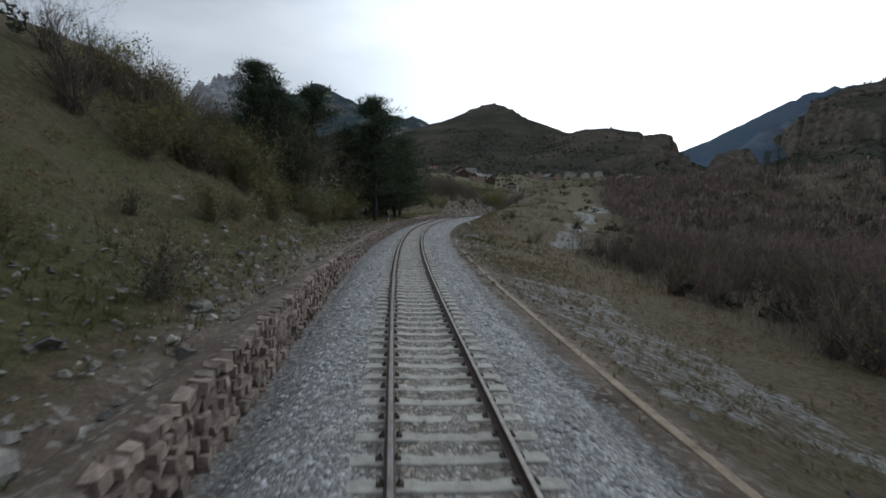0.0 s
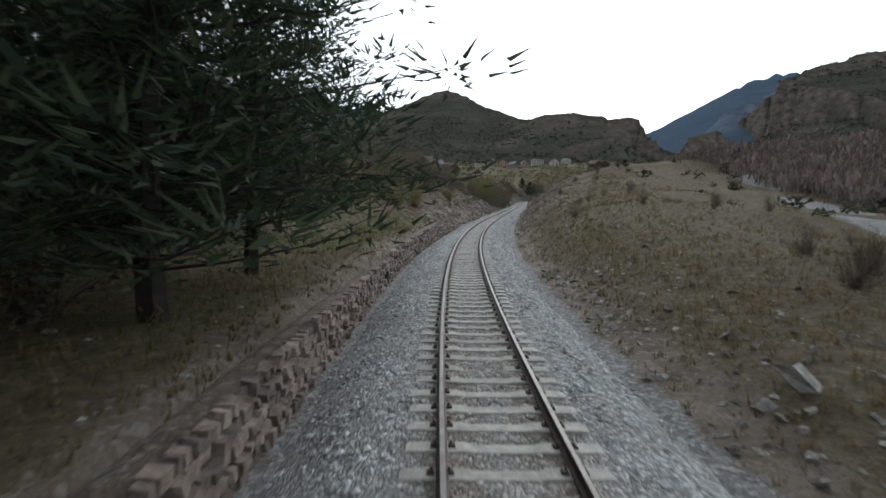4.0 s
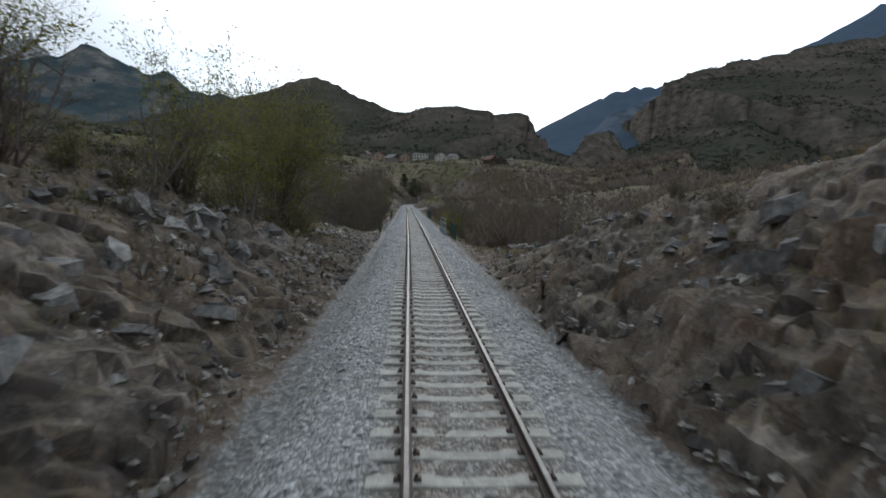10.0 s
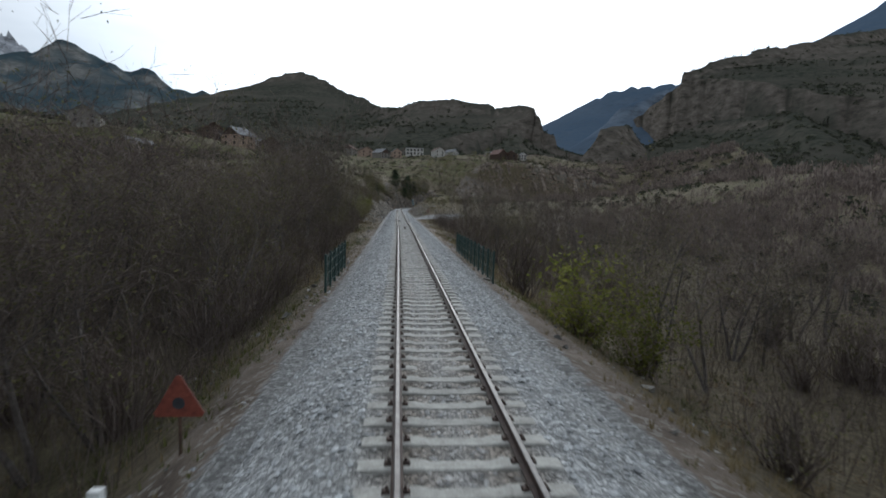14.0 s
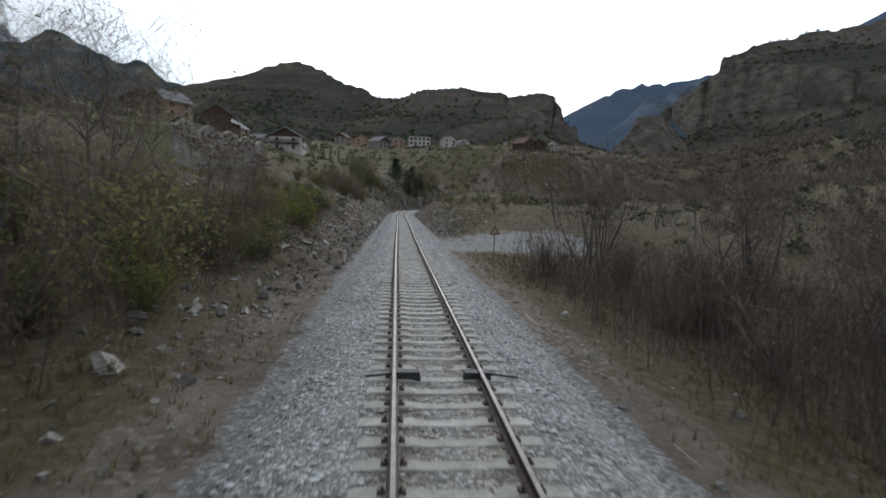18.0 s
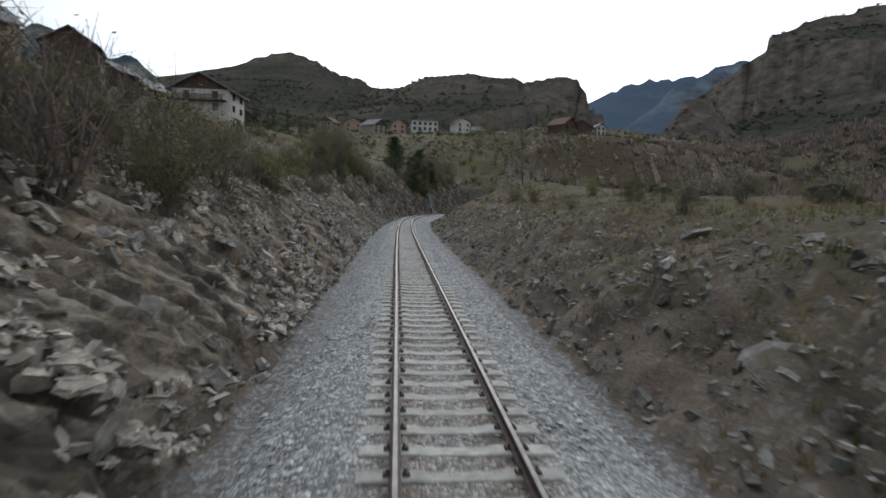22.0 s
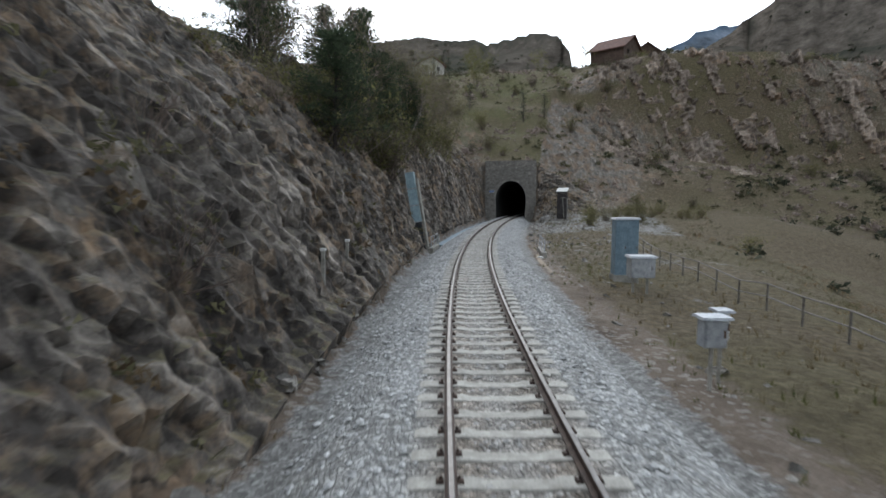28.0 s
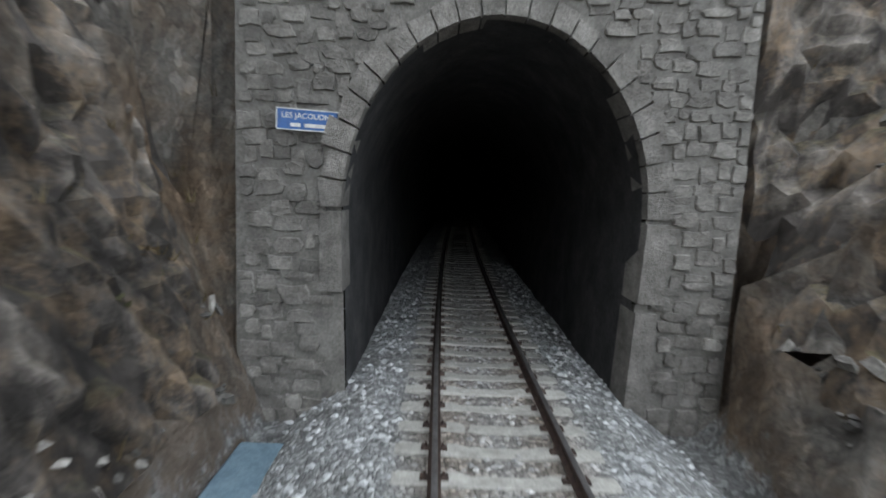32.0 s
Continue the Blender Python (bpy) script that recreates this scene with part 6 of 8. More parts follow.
# meadow
grove("olive", 5, 138, 150, -13, -7.5, 1.1, 1.7)
grove("olive", 6, 140, 165, -26, -14, 1.2, 2.0)
grove("bare", 14, 140, 200, -46, -20, 0.35, 0.6)
grove("twiggy", 26, 136, 190, -40, -14, 1.0, 1.8)
grow("pine", 150, -24, 0.38)
grove("budding", 9, 118, 150, -44, -24, 0.6, 0.9)
grove("pine", 4, 100, 140, -44, -26, 0.45, 0.6)
grove("twiggy", 16, 120, 175, -40, -16, 0.9, 1.5)
grove("bare", 8, 150, 215, -60, -30, 0.6, 0.9)
# cutting
grove("bare", 26, 160, 203, -26, -12.5, 0.42, 0.65)
grove("scrub", 26, 145, 215, -14, -7, 0.45, 0.9)
grove("olive", 12, 160, 218, -13, -8, 0.6, 1.1)
for s, d, k in ((214, -7.6, 1.05), (219, -9.5, 0.95), (211, -10, 1.0), (207, -12, 1.1), (226, -12, 0.8)):
    grow("spring", s, d, k)
grow("conifer", 216.5, -11.5, 0.75)
grow("poplar", 205, -15, 0.5)
grove("scrub", 30, 140, 222, 7.5, 18, 0.4, 0.8)
grove("twiggy", 12, 110, 150, 8, 22, 0.3, 0.6)
grow("blossom", 222, 10, 1.3)
# woods round the bridge and along the embankment
grove("bare", 85, 271, 348, -34, -9.5, 0.6, 0.95)
grove("bare", 9, 326, 346, -16, -9, 1.2, 1.6)
grove("bare", 6, 396, 416, -34, -26, 0.8, 1.1)
grove("bare", 12, 284, 318, -23, -11, 1.15, 1.5)
grove("twiggy", 44, 274, 348, -20, -6.3, 0.9, 1.5)
grove("budding", 22, 276, 352, -22, -8.5, 0.9, 1.3)
grove("bare", 16, 262, 300, -70, -36, 0.7, 1.0)
grove("twiggy", 10, 228, 246, -26, -10, 0.8, 1.3)
grove("bare", 100, 234, 356, 11, 50, 0.65, 1.0)
grove("twiggy", 60, 236, 362, 6.5, 24, 0.9, 1.7)
grove("budding", 10, 232, 345, 8, 22, 0.7, 1.0)
grow("green", 290, 7.0, 1.7)
grow("green", 287.5, 8.5, 1.4)
grow("green", 357, -7, 0.7)
grove("budding", 14, 326, 372, -16, -8, 0.8, 1.25)
grove("olive", 22, 324, 374, -13, -6.5, 1.0, 1.8)
grove("twiggy", 16, 332, 374, 6.5, 20, 0.9, 1.5)
grove("bare", 16, 350, 420, 14, 60, 0.6, 0.9)
# by the lane and the second cutting
grow("olive", 394, -9.2, 1.35)
for s, d, k in ((394, -9.4, 0.42), (395.4, -8.6, 0.36), (393, -10.2, 0.4), (396.2, -9.8, 0.4)):
    grow("conifer", s, d, k, 0.3, 2.1)
grow("scrub", 393, -8.4, 1.5)
grow("olive", 395.5, -8.0, 1.1)
grow("green", 396, -10, 0.9)
for s, d, k in ((379, -7.2, 1.3), (381.5, -8.5, 1.2)):
    grow("green", s, d, k)
grove("olive", 12, 362, 392, -13, -7.5, 0.7, 1.1)
grove("twiggy", 18, 348, 394, -13, -7, 0.6, 1.0)
grove("bare", 5, 366, 384, -13, -9, 0.4, 0.55)
grove("twiggy", 6, 360, 376, 9, 18, 0.8, 1.2)
grove("bare", 20, 352, 430, 24, 70, 0.5, 0.8)
grove("scrub", 46, 398, 520, -22, -7, 0.5, 1.15)
grove("olive", 16, 400, 520, -26, -9, 0.6, 1.2)
grove("twiggy", 20, 400, 520, -15, -6.2, 0.6, 1.1)
grove("twiggy", 12, 425, 452, -13, -7, 1.0, 1.7)
grove("olive", 10, 420, 455, -14, -7, 0.9, 1.6)
grove("bare", 18, 352, 384, 12, 40, 0.7, 1.0)
grove("olive", 18, 402, 520, -15, -6.5, 0.5, 1.0)
grove("olive", 18, 492, 524, -18, -8, 1.3, 2.2)
grove("conifer", 4, 498, 520, -15, -10, 0.4, 0.6)
grove("scrub", 16, 478, 520, -14, -6, 0.9, 1.6)
grove("budding", 8, 494, 518, -18, -11, 0.6, 1.0)
grove("twiggy", 14, 520, 552, -9, -5.2, 0.5, 0.9)
grove("olive", 12, 520, 556, -14, -6.5, 0.6, 1.1)
for s, d, k in ((565, -10, 0.5), (572, -11, 0.55), (560, -13, 0.5), (578, -8, 0.45), (568, -7.5, 0.4)):
    grow("pine", s, d, k)
grow("bare", 513, 20, 1.9)
grove("conifer", 9, 505, 560, -46, -26, 0.4, 0.7)
grove("blossom", 5, 436, 470, 18, 30, 0.8, 1.2)
grow("blossom", 438, -9, 0.9)
grove("scrub", 26, 402, 520, 7.5, 22, 0.35, 0.8)
grove("olive", 14, 415, 510, 12, 40, 0.7, 1.3)
for s, d in ((470, 10.5), (473, 11.5), (467.5, 12)):
    grow("olive", s, d, 0.9)
grow("olive", 507, 6.2, 0.85)
grow("spring", 512, 16, 1.0)
grow("bare", 493, 20, 0.7)

# rock wall and tunnel mouth
grove("budding", 20, 556, 606, -14, -7.5, 0.6, 1.05)
grove("olive", 24, 556, 592, -11, -6.2, 0.7, 1.3)
grove("pine", 3, 562, 592, -17, -11, 0.55, 0.75)
grove("spring", 5, 572, 604, -13, -7.5, 0.8, 1.2)
grove("scrub", 22, 520, 606, -12, -6.5, 0.5, 1.0)
grove("olive", 16, 560, 600, -9, -5.6, 1.0, 1.7)
grove("olive", 16, 554, 576, -8.5, -5.4, 1.4, 2.2)
grove("pine", 5, 554, 574, -8, -6, 0.3, 0.45)
grove("scrub", 14, 552, 578, -7.5, -5.2, 1.2, 1.9)
grove("budding", 10, 560, 604, -10, -6, 0.8, 1.2)
grove("olive", 10, 575, 606, 10, 24, 0.6, 1.1)
grow("blossom", 596, 12.5, 1.0)
grove("olive", 22, 612, 668, -22, 28, 0.9, 1.6)
grove("scrub", 34, 612, 700, -30, 36, 0.9, 1.6)
grove("spring", 6, 640, 690, -26, 16, 1.0, 1.5)
grove("conifer", 5, 610, 680, -30, 20, 0.7, 1.1)

# leafy tree at the end of the first cutting, dark bushes over the earth bank
RNG_STATE = PLANT_RNG.getstate()
grow("budding", 225.5, -8.6, 1.25, 0.1)
for s, d, k in ((226.4, -9.6, 1.5), (224.8, -9.4, 1.35), (227.5, -8.7, 1.1), (225.6, -8.9, 1.45), (227, -10.2, 1.5), (226, -8.3, 1.15)):
    grow("spring", s, d, k, 0.1)
grow("budding", 226.5, -10.8, 1.2, 0.1)
for s, d, k in ((225, -7.6, 1.0), (226.3, -8.0, 1.2), (224, -9.0, 1.1), (227.6, -7.8, 0.9)):
    grow("olive", s, d, k, 0.1)
for s, d, k in ((489.5, -9.2, 0.3), (491.5, -9.6, 0.36), (493.5, -9.3, 0.33), (488.5, -10.4, 0.34), (495, -10.3, 0.4), (498, -10.0, 0.34), (501.5, -10.6, 0.4), (505, -10.2, 0.36), (509, -10.5, 0.42)):
    grow("conifer", s, d, k, 0.1, 1.7)
for s, d, k in ((490.4, -8.7, 1.1), (492.4, -8.9, 1.2), (488.4, -9.0, 1.0), (491, -7.4, 0.7), (494, -8.0, 0.8)):
    grow("scrub", s, d, k, 0.1)
for s, d, k in ((366, -13.5, 1.0), (364, -15, 0.85), (357, -11, 0.6)):
    grow("bare", s, d, k, 0.1)
for x, y, k in ((-46, 533, 0.75), (-44, 538, 0.85), (-41, 536, 0.7), (-38.5, 541, 0.6), (-36, 538, 0.75), (-33, 544, 0.6)):
    q, r = off_line([x], [y])
    grow("conifer", float(q[0]), float(r[0]), k * 1.15, 0.2)
grove("olive", 12, 474, 500, -13, -9, 0.8, 1.2)
grove("scrub", 20, 425, 500, -14, -9, 0.7, 1.1)
grove("olive", 14, 630, 690, 12, 60, 0.9, 1.6)
grove("scrub", 16, 625, 690, 12, 70, 0.9, 1.7)
grove("olive", 6, 590, 600, 10, 22, 0.7, 1.2)
for s, d, k in ((48, -14.5, 0.8), (51, -12.5, 0.75), (54.5, -15.5, 0.85)):
    grow("pine", s, d, k)
# thicket along the top of the first cutting, dark trees behind the meadow, trees by the chalet
grove("budding", 34, 168, 214, -30, -11.5, 0.55, 0.85)
grove("twiggy", 46, 160, 214, -26, -10, 0.9, 1.6)
grove("twiggy", 26, 128, 165, -44, -18, 1.2, 2.0)
grove("pine", 7, 128, 165, -55, -28, 0.35, 0.55)
grove("olive", 12, 120, 150, -34, -15, 1.2, 2.0)
grove("budding", 14, 120, 165, -55, -28, 0.7, 1.0)
PLANT_RNG.setstate(RNG_STATE)


# ---- far scrub and trees on the hills ----
from mathutils.bvhtree import BVHTree
HILL_TREE = BVHTree.FromPolygons([v.co[:] for v in backdrop_hills.data.vertices], [p.vertices[:] for p in backdrop_hills.data.polygons])


def hill_z(x, y):
    hit = HILL_TREE.ray_cast(Vector((x, y, 900)), Vector((0, 0, -1)))
    return hit[0].z if hit[0] is not None else None


rng = random.Random(91)
far_scrub = Acc()
made = 0
while made < 8000:
    if rng.random() < 0.6:
        x, y = rng.uniform(-330, 420), rng.uniform(560, 1270)
    else:
        x, y = rng.uniform(150, 900), rng.uniform(150, 1150)
    s, d = off_line([x], [y])
    if abs(d[0]) < 178 and s[0] < 716:
        continue
    if noise.noise((x * 0.012, y * 0.012, 2.0)) + rng.uniform(-0.5, 0.5) < 0.0:
        continue
    z = hill_z(x, y)
    if z is None:
        continue
    r = rng.uniform(0.8, 2.9) * (1 + 0.5 * (rng.random() < 0.12))
    far_scrub.clump((x, y, z + r * 0.1), r * 1.15, rng)
    made += 1
for _ in range(9000):
    s, d = rng.uniform(0, 716), rng.choice((-1, 1)) * rng.uniform(20, 178) ** 1.0
    if noise.noise((s * 0.02, d * 0.02, 2.0)) + rng.uniform(-0.5, 0.5) < -0.1 or (90 < s < 135 and -45 < d < 0):
        continue
    r = rng.uniform(0.4, 1.5) * (0.6 + abs(d) / 150)
    p = P(s, d, float(plain_height(s, d)) + r * 0.25)
    far_scrub.clump(p, r * 1.2, rng)
# brown leafless woods beyond the river and round the valley
far_wood = Acc()
for k in range(13000):
    s, d = rng.uniform(-10, 720), rng.uniform(38, 178)
    if k > 10500:
        s, d = rng.uniform(50, 215), rng.uniform(33, 80)
    if rng.random() < 0.3:
        s, d = rng.uniform(130, 290), -rng.uniform(34, 120)
    if noise.noise((s * 0.015, d * 0.02, 7.0)) + rng.uniform(-0.4, 0.4) < (-0.4 if s < 260 else -0.12) or (90 < s < 150 and -45 < d < 0) or (s > 520 and abs(d) < 60):
        continue
    r = rng.uniform(0.9, 2.2) * (0.7 + abs(d) / 200)
    far_wood.clump(P(s, d, float(plain_height(s, d)) + r * 0.4), r * 1.2, rng, 42, wide=0.14, tall=0.5)
for k in range(5200):
    s, d = rng.uniform(285, 470), -rng.uniform(42, 178)
    if noise.noise((s * 0.02, d * 0.02, 27.0)) + rng.uniform(-0.4, 0.4) < -0.1:
        continue
    r = rng.uniform(0.9, 2.0) * (0.7 + abs(d) / 220)
    (far_scrub if rng.random() < 0.35 else far_wood).clump(P(s, d, float(plain_height(s, d)) + r * 0.4), r * 1.2, rng, 34, wide=0.18, tall=0.45)
tagged(new("brown_woods", far_wood.mesh("brown_woods", M_TWIG)), "leafless brown thickets on the valley side", "woodland", kind="stuff")
# scrub on the hillside over the tunnel
over, over_brown = Acc(), Acc()
for _ in range(11000):
    s, d = rng.uniform(611, 718), rng.uniform(-70, 130)
    if noise.noise((s * 0.06, d * 0.06, 17.0)) + rng.uniform(-0.4, 0.4) < 0.0:
        continue
    r = min(0.14 + abs(rng.gauss(0, 0.3)), 1.5)
    (over if noise.noise((s * 0.1, d * 0.1, 31.0)) + rng.uniform(-0.3, 0.3) > 0 else over_brown).clump(P(s, d, height(s, d) + r * 0.2), r * 1.3, rng, 26)
tagged(new("tunnel_hill_scrub", over.mesh("tunnel_hill_scrub", M_SCRUB)), "low olive and brown scrub on the hill over the tunnel", "scrub", kind="stuff")
tagged(new("tunnel_hill_heath", over_brown.mesh("tunnel_hill_heath", M_TWIG)), "low dry brown heath on the hill over the tunnel", "scrub", kind="stuff")
tagged(new("hillside_scrub", far_scrub.mesh("hillside_scrub", leaf_material("hillside_scrub_leaves", (0.028, 0.032, 0.022), (0.05, 0.055, 0.036), (0.085, 0.085, 0.055)))), "dark scrub scattered over the far hillsides", "scrub", kind="stuff")
for _ in range(170):
    for attempt in range(20):
        x, y = (rng.uniform(170, 640), rng.uniform(330, 1000)) if rng.random() < 0.75 else (rng.uniform(-260, 160), rng.uniform(760, 1150))
        s, d = off_line([x], [y])
        if abs(d[0]) < 180 and s[0] < 718:
            continue
        if noise.noise((x * 0.01, y * 0.01, 6.0)) > -0.05:
            break
    z = hill_z(x, y)
    if z is None:
        continue
    src = PLANT_RNG.choice(KINDS["conifer"])
    ob = copy_thing(src, Matrix.Identity(4))
    k = rng.uniform(0.8, 1.5)
    ob.matrix_basis = Matrix.Translation((x, y, z - 0.4)) @ Matrix.Rotation(rng.random() * 6.28, 4, "Z") @ Matrix.Diagonal((k, k, k, 1))

# ---- undergrowth: brushwood stems, grass, stones ----
rng = random.Random(55)
brush = Acc()
ZONES = ((350, 378, 6.5, 26, 1700, 2.3), (4, 68, 18, 42, 4500, 3.2), (318, 376, 5.6, 22, 2600, 1.8), (274, 350, -30, -6, 8500, 2.4), (232, 372, 8, 44, 9500, 2.6), (0, 200, 30, 90, 9000, 3.4), (320, 376, -22, -6.2, 4600, 2.0), (376, 402, -12, -6.2, 700, 1.2), (40, 110, -40, -9, 2600, 2.2), (160, 205, -24, -11, 2200, 1.6), (356, 420, 16, 50, 1800, 1.6), (120, 160, -40, -14, 1200, 1.2))
for s0, s1, d0, d1, n, hh in ZONES:
    for _ in range(n):
        s, d = rng.uniform(s0, s1), rng.uniform(d0, d1)
        z = float(plain_height(s, d))
        p = P(s, d, z - 0.1)
        q = p + Vector((rng.gauss(0, 0.22), rng.gauss(0, 0.22), 1)) * hh * rng.uniform(0.4, 1.3)
        brush.tube(p, q, 0.012, 0.004, 3)
        for _k in range(1):
            e = p.lerp(q, rng.uniform(0.4, 0.9))
            brush.tube(e, e + Vector((rng.gauss(0, 0.35), rng.gauss(0, 0.35), rng.uniform(0.2, 0.8))) * hh * 0.35, 0.006, 0.002, 3)
tagged(new("brushwood", brush.mesh("brushwood", M_TWIG)), "tangle of thin bare brown stems under the trees", "undergrowth", kind="stuff")

straw, grass = Acc(), Acc()
for _ in range(120000):
    s = rng.uniform(0, 612)
    d = rng.choice((-1, 1)) * (3.5 + abs(rng.gauss(0, 6.5)))
    if abs(d) > 22:
        continue
    rk = float(rock_at(s, d))
    if rng.random() < rk * 0.45 or (249 < s < 270 and abs(d) < 5):
        continue
    if 376 < s < 402 and d > 0 and abs(s - (387 + d * 0.12)) < 6:
        continue
    if d > 3 and (528 < s < 606 or s < 30) and rng.random() < 0.8:
        continue
    if abs(d) < 4.2 and rng.random() < 0.6:
        continue
    patch = noise.noise((s * 0.09, d * 0.12, 9.0))
    if patch < -0.15 and rng.random() < 0.7:
        continue
    z = height(s, d)
    x, y = on_line(s, d)
    c = Vector((float(x), float(y), z - 0.03))
    green_here = (noise.noise((s * 0.05, d * 0.1, 5.0)) > 0.12) or (95 < s < 125 and d < -6)
    hgt_k = 0.95 if abs(d) > 5.5 else 0.7
    acc = grass if green_here and rng.random() < 0.75 else straw
    hgt = rng.uniform(0.12, 0.36) * hgt_k
    for k in range(5):
        a = rng.random() * 6.28
        o = Vector((math.cos(a), math.sin(a), 0))
        b = Vector((-o.y, o.x, 0)) * 0.016
        base = c + o * rng.uniform(0, 0.09)
        tip = base + o * hgt * rng.uniform(0.1, 0.7) + Vector((0, 0, hgt * rng.uniform(0.6, 1.2)))
        acc.add([base - b, base + b, tip], [(0, 1, 2)])
tagged(new("dry_grass", straw.mesh("dry_grass", M_STRAW)), "tufts of dry straw-coloured grass on the banks", "grass", kind="stuff")
tagged(new("green_grass", grass.mesh("green_grass", M_GRASS)), "tufts of short green grass on the banks", "grass", kind="stuff")

# low brown bushes on the slopes
M_BROWN = leaf_material("dry_brown_leaves", (0.085, 0.062, 0.038), (0.155, 0.112, 0.067), (0.24, 0.18, 0.105))
M_DULL = leaf_material("dull_olive_leaves", (0.062, 0.062, 0.033), (0.105, 0.1, 0.054), (0.16, 0.147, 0.084))
M_FLAKE = surface("pale_rock_flake", (0.26, 0.232, 0.192), (0.39, 0.35, 0.292), (0.53, 0.48, 0.405), 4, bump=0.4, dist=0.01, island=0.35)
low_brown, low_olive, low_brown2, low_olive2 = Acc(), Acc(), Acc(), Acc()
for _ in range(32000):
    s = rng.uniform(-2, 610)
    d = rng.choice((-1, 1)) * rng.uniform(4.6, 24)
    if 246 < s < 272 or (375 < s < 402 and 0 < d < 18) or (528 < s < 604 and 0 < d < 14) or (88 < s < 132 and -40 < d < 0):
        continue
    patch = noise.noise((s * 0.14, d * 0.22, 13.0)) + 0.5 * noise.noise((s * 0.5, d * 0.6, 3.0))
    if patch + rng.uniform(-0.3, 0.3) + (0.05 if abs(d) > 6.5 else -0.3) < 0.02:
        continue
    r = rng.uniform(0.12, 0.42) * (0.6 if abs(d) < 6.5 else 1.0)
    x, y = on_line(s, d)
    acc = low_brown if noise.noise((s * 0.06, d * 0.1, 21.0)) + rng.uniform(-0.25, 0.25) > -0.05 else low_olive
    z = height(s, d)
    for k in range(26):
        a, e = rng.random() * 6.283, rng.uniform(0.1, 1.5)
        w = r * rng.uniform(0.5, 1.1)
        c = Vector((float(x) + math.cos(a) * math.cos(e) * w, float(y) + math.sin(a) * math.cos(e) * w, z + math.sin(e) * w * 0.9))
        u = Vector((rng.uniform(-1, 1), rng.uniform(-1, 1), rng.uniform(0, 1.3))) * r * 0.28
        v = Vector((rng.uniform(-1, 1), rng.uniform(-1, 1), rng.uniform(-1, 1))) * r * 0.1
        acc.add([c - u, c + v, c + u], [(0, 1, 2)])
tagged(new("brown_undergrowth", low_brown.mesh("brown_undergrowth", M_BROWN)), "low dry brown bushes covering the banks", "undergrowth", kind="stuff")
tagged(new("olive_undergrowth", low_olive.mesh("olive_undergrowth", M_DULL)), "low dull olive bushes covering the banks", "undergrowth", kind="stuff")

# pale flakes at the foot of the second cutting
flakes = Acc()
for _ in range(9000):
    s, d = rng.uniform(418, 512), -(3.5 + abs(rng.gauss(0, 2.2)))
    if d < -9 or noise.noise((s * 0.12, d * 0.3, 51.0)) + rng.uniform(-0.3, 0.3) < -0.05:
        continue
    r = 0.04 + abs(rng.gauss(0, 0.05))
    x, y = on_line(s, d)
    flakes.slab((float(x), float(y), height(s, d) + 0.1), r, rng, rng.choice((0.2, 0.35)))
flake_rng = random.Random(88)
for _ in range(17000):
    s, d = flake_rng.uniform(412, 490), -(3.7 + abs(flake_rng.gauss(0, 3.2)))
    if d < -11 or noise.noise((s * 0.2, d * 0.3, 57.0)) + flake_rng.uniform(-0.3, 0.3) < 0.0:
        continue
    x, y = on_line(s, d)
    r = 0.04 + abs(flake_rng.gauss(0, 0.075))
    flakes.slab((float(x), float(y), height(s, d) + 0.12), r, flake_rng, flake_rng.choice((0.2, 0.35)))
tagged(new("rock_flakes", flakes.mesh("rock_flakes", M_FLAKE)), "pale broken rock flakes strewn over the cutting side", "rocks", kind="stuff")

# tufts rooted on the rock wall before the tunnel
for _ in range(2600):
    s, d = rng.uniform(515, 607), -rng.uniform(3.9, 8.5)
    if noise.noise((s * 0.35, d * 0.5, 41.0)) + rng.uniform(-0.35, 0.35) < 0.05:
        continue
    r = rng.uniform(0.1, 0.3)
    (low_brown2 if rng.random() < 0.55 else low_olive2).clump(P(s, d, height(s, d)), r * 1.3, rng, 20)
tagged(new("wall_tufts", low_brown2.mesh("wall_tufts", M_BROWN)), "dry brown tufts rooted in the rock wall", "undergrowth", kind="stuff")
tagged(new("wall_shrubs", low_olive2.mesh("wall_shrubs", M_DULL)), "small olive shrubs rooted in the rock wall", "undergrowth", kind="stuff")

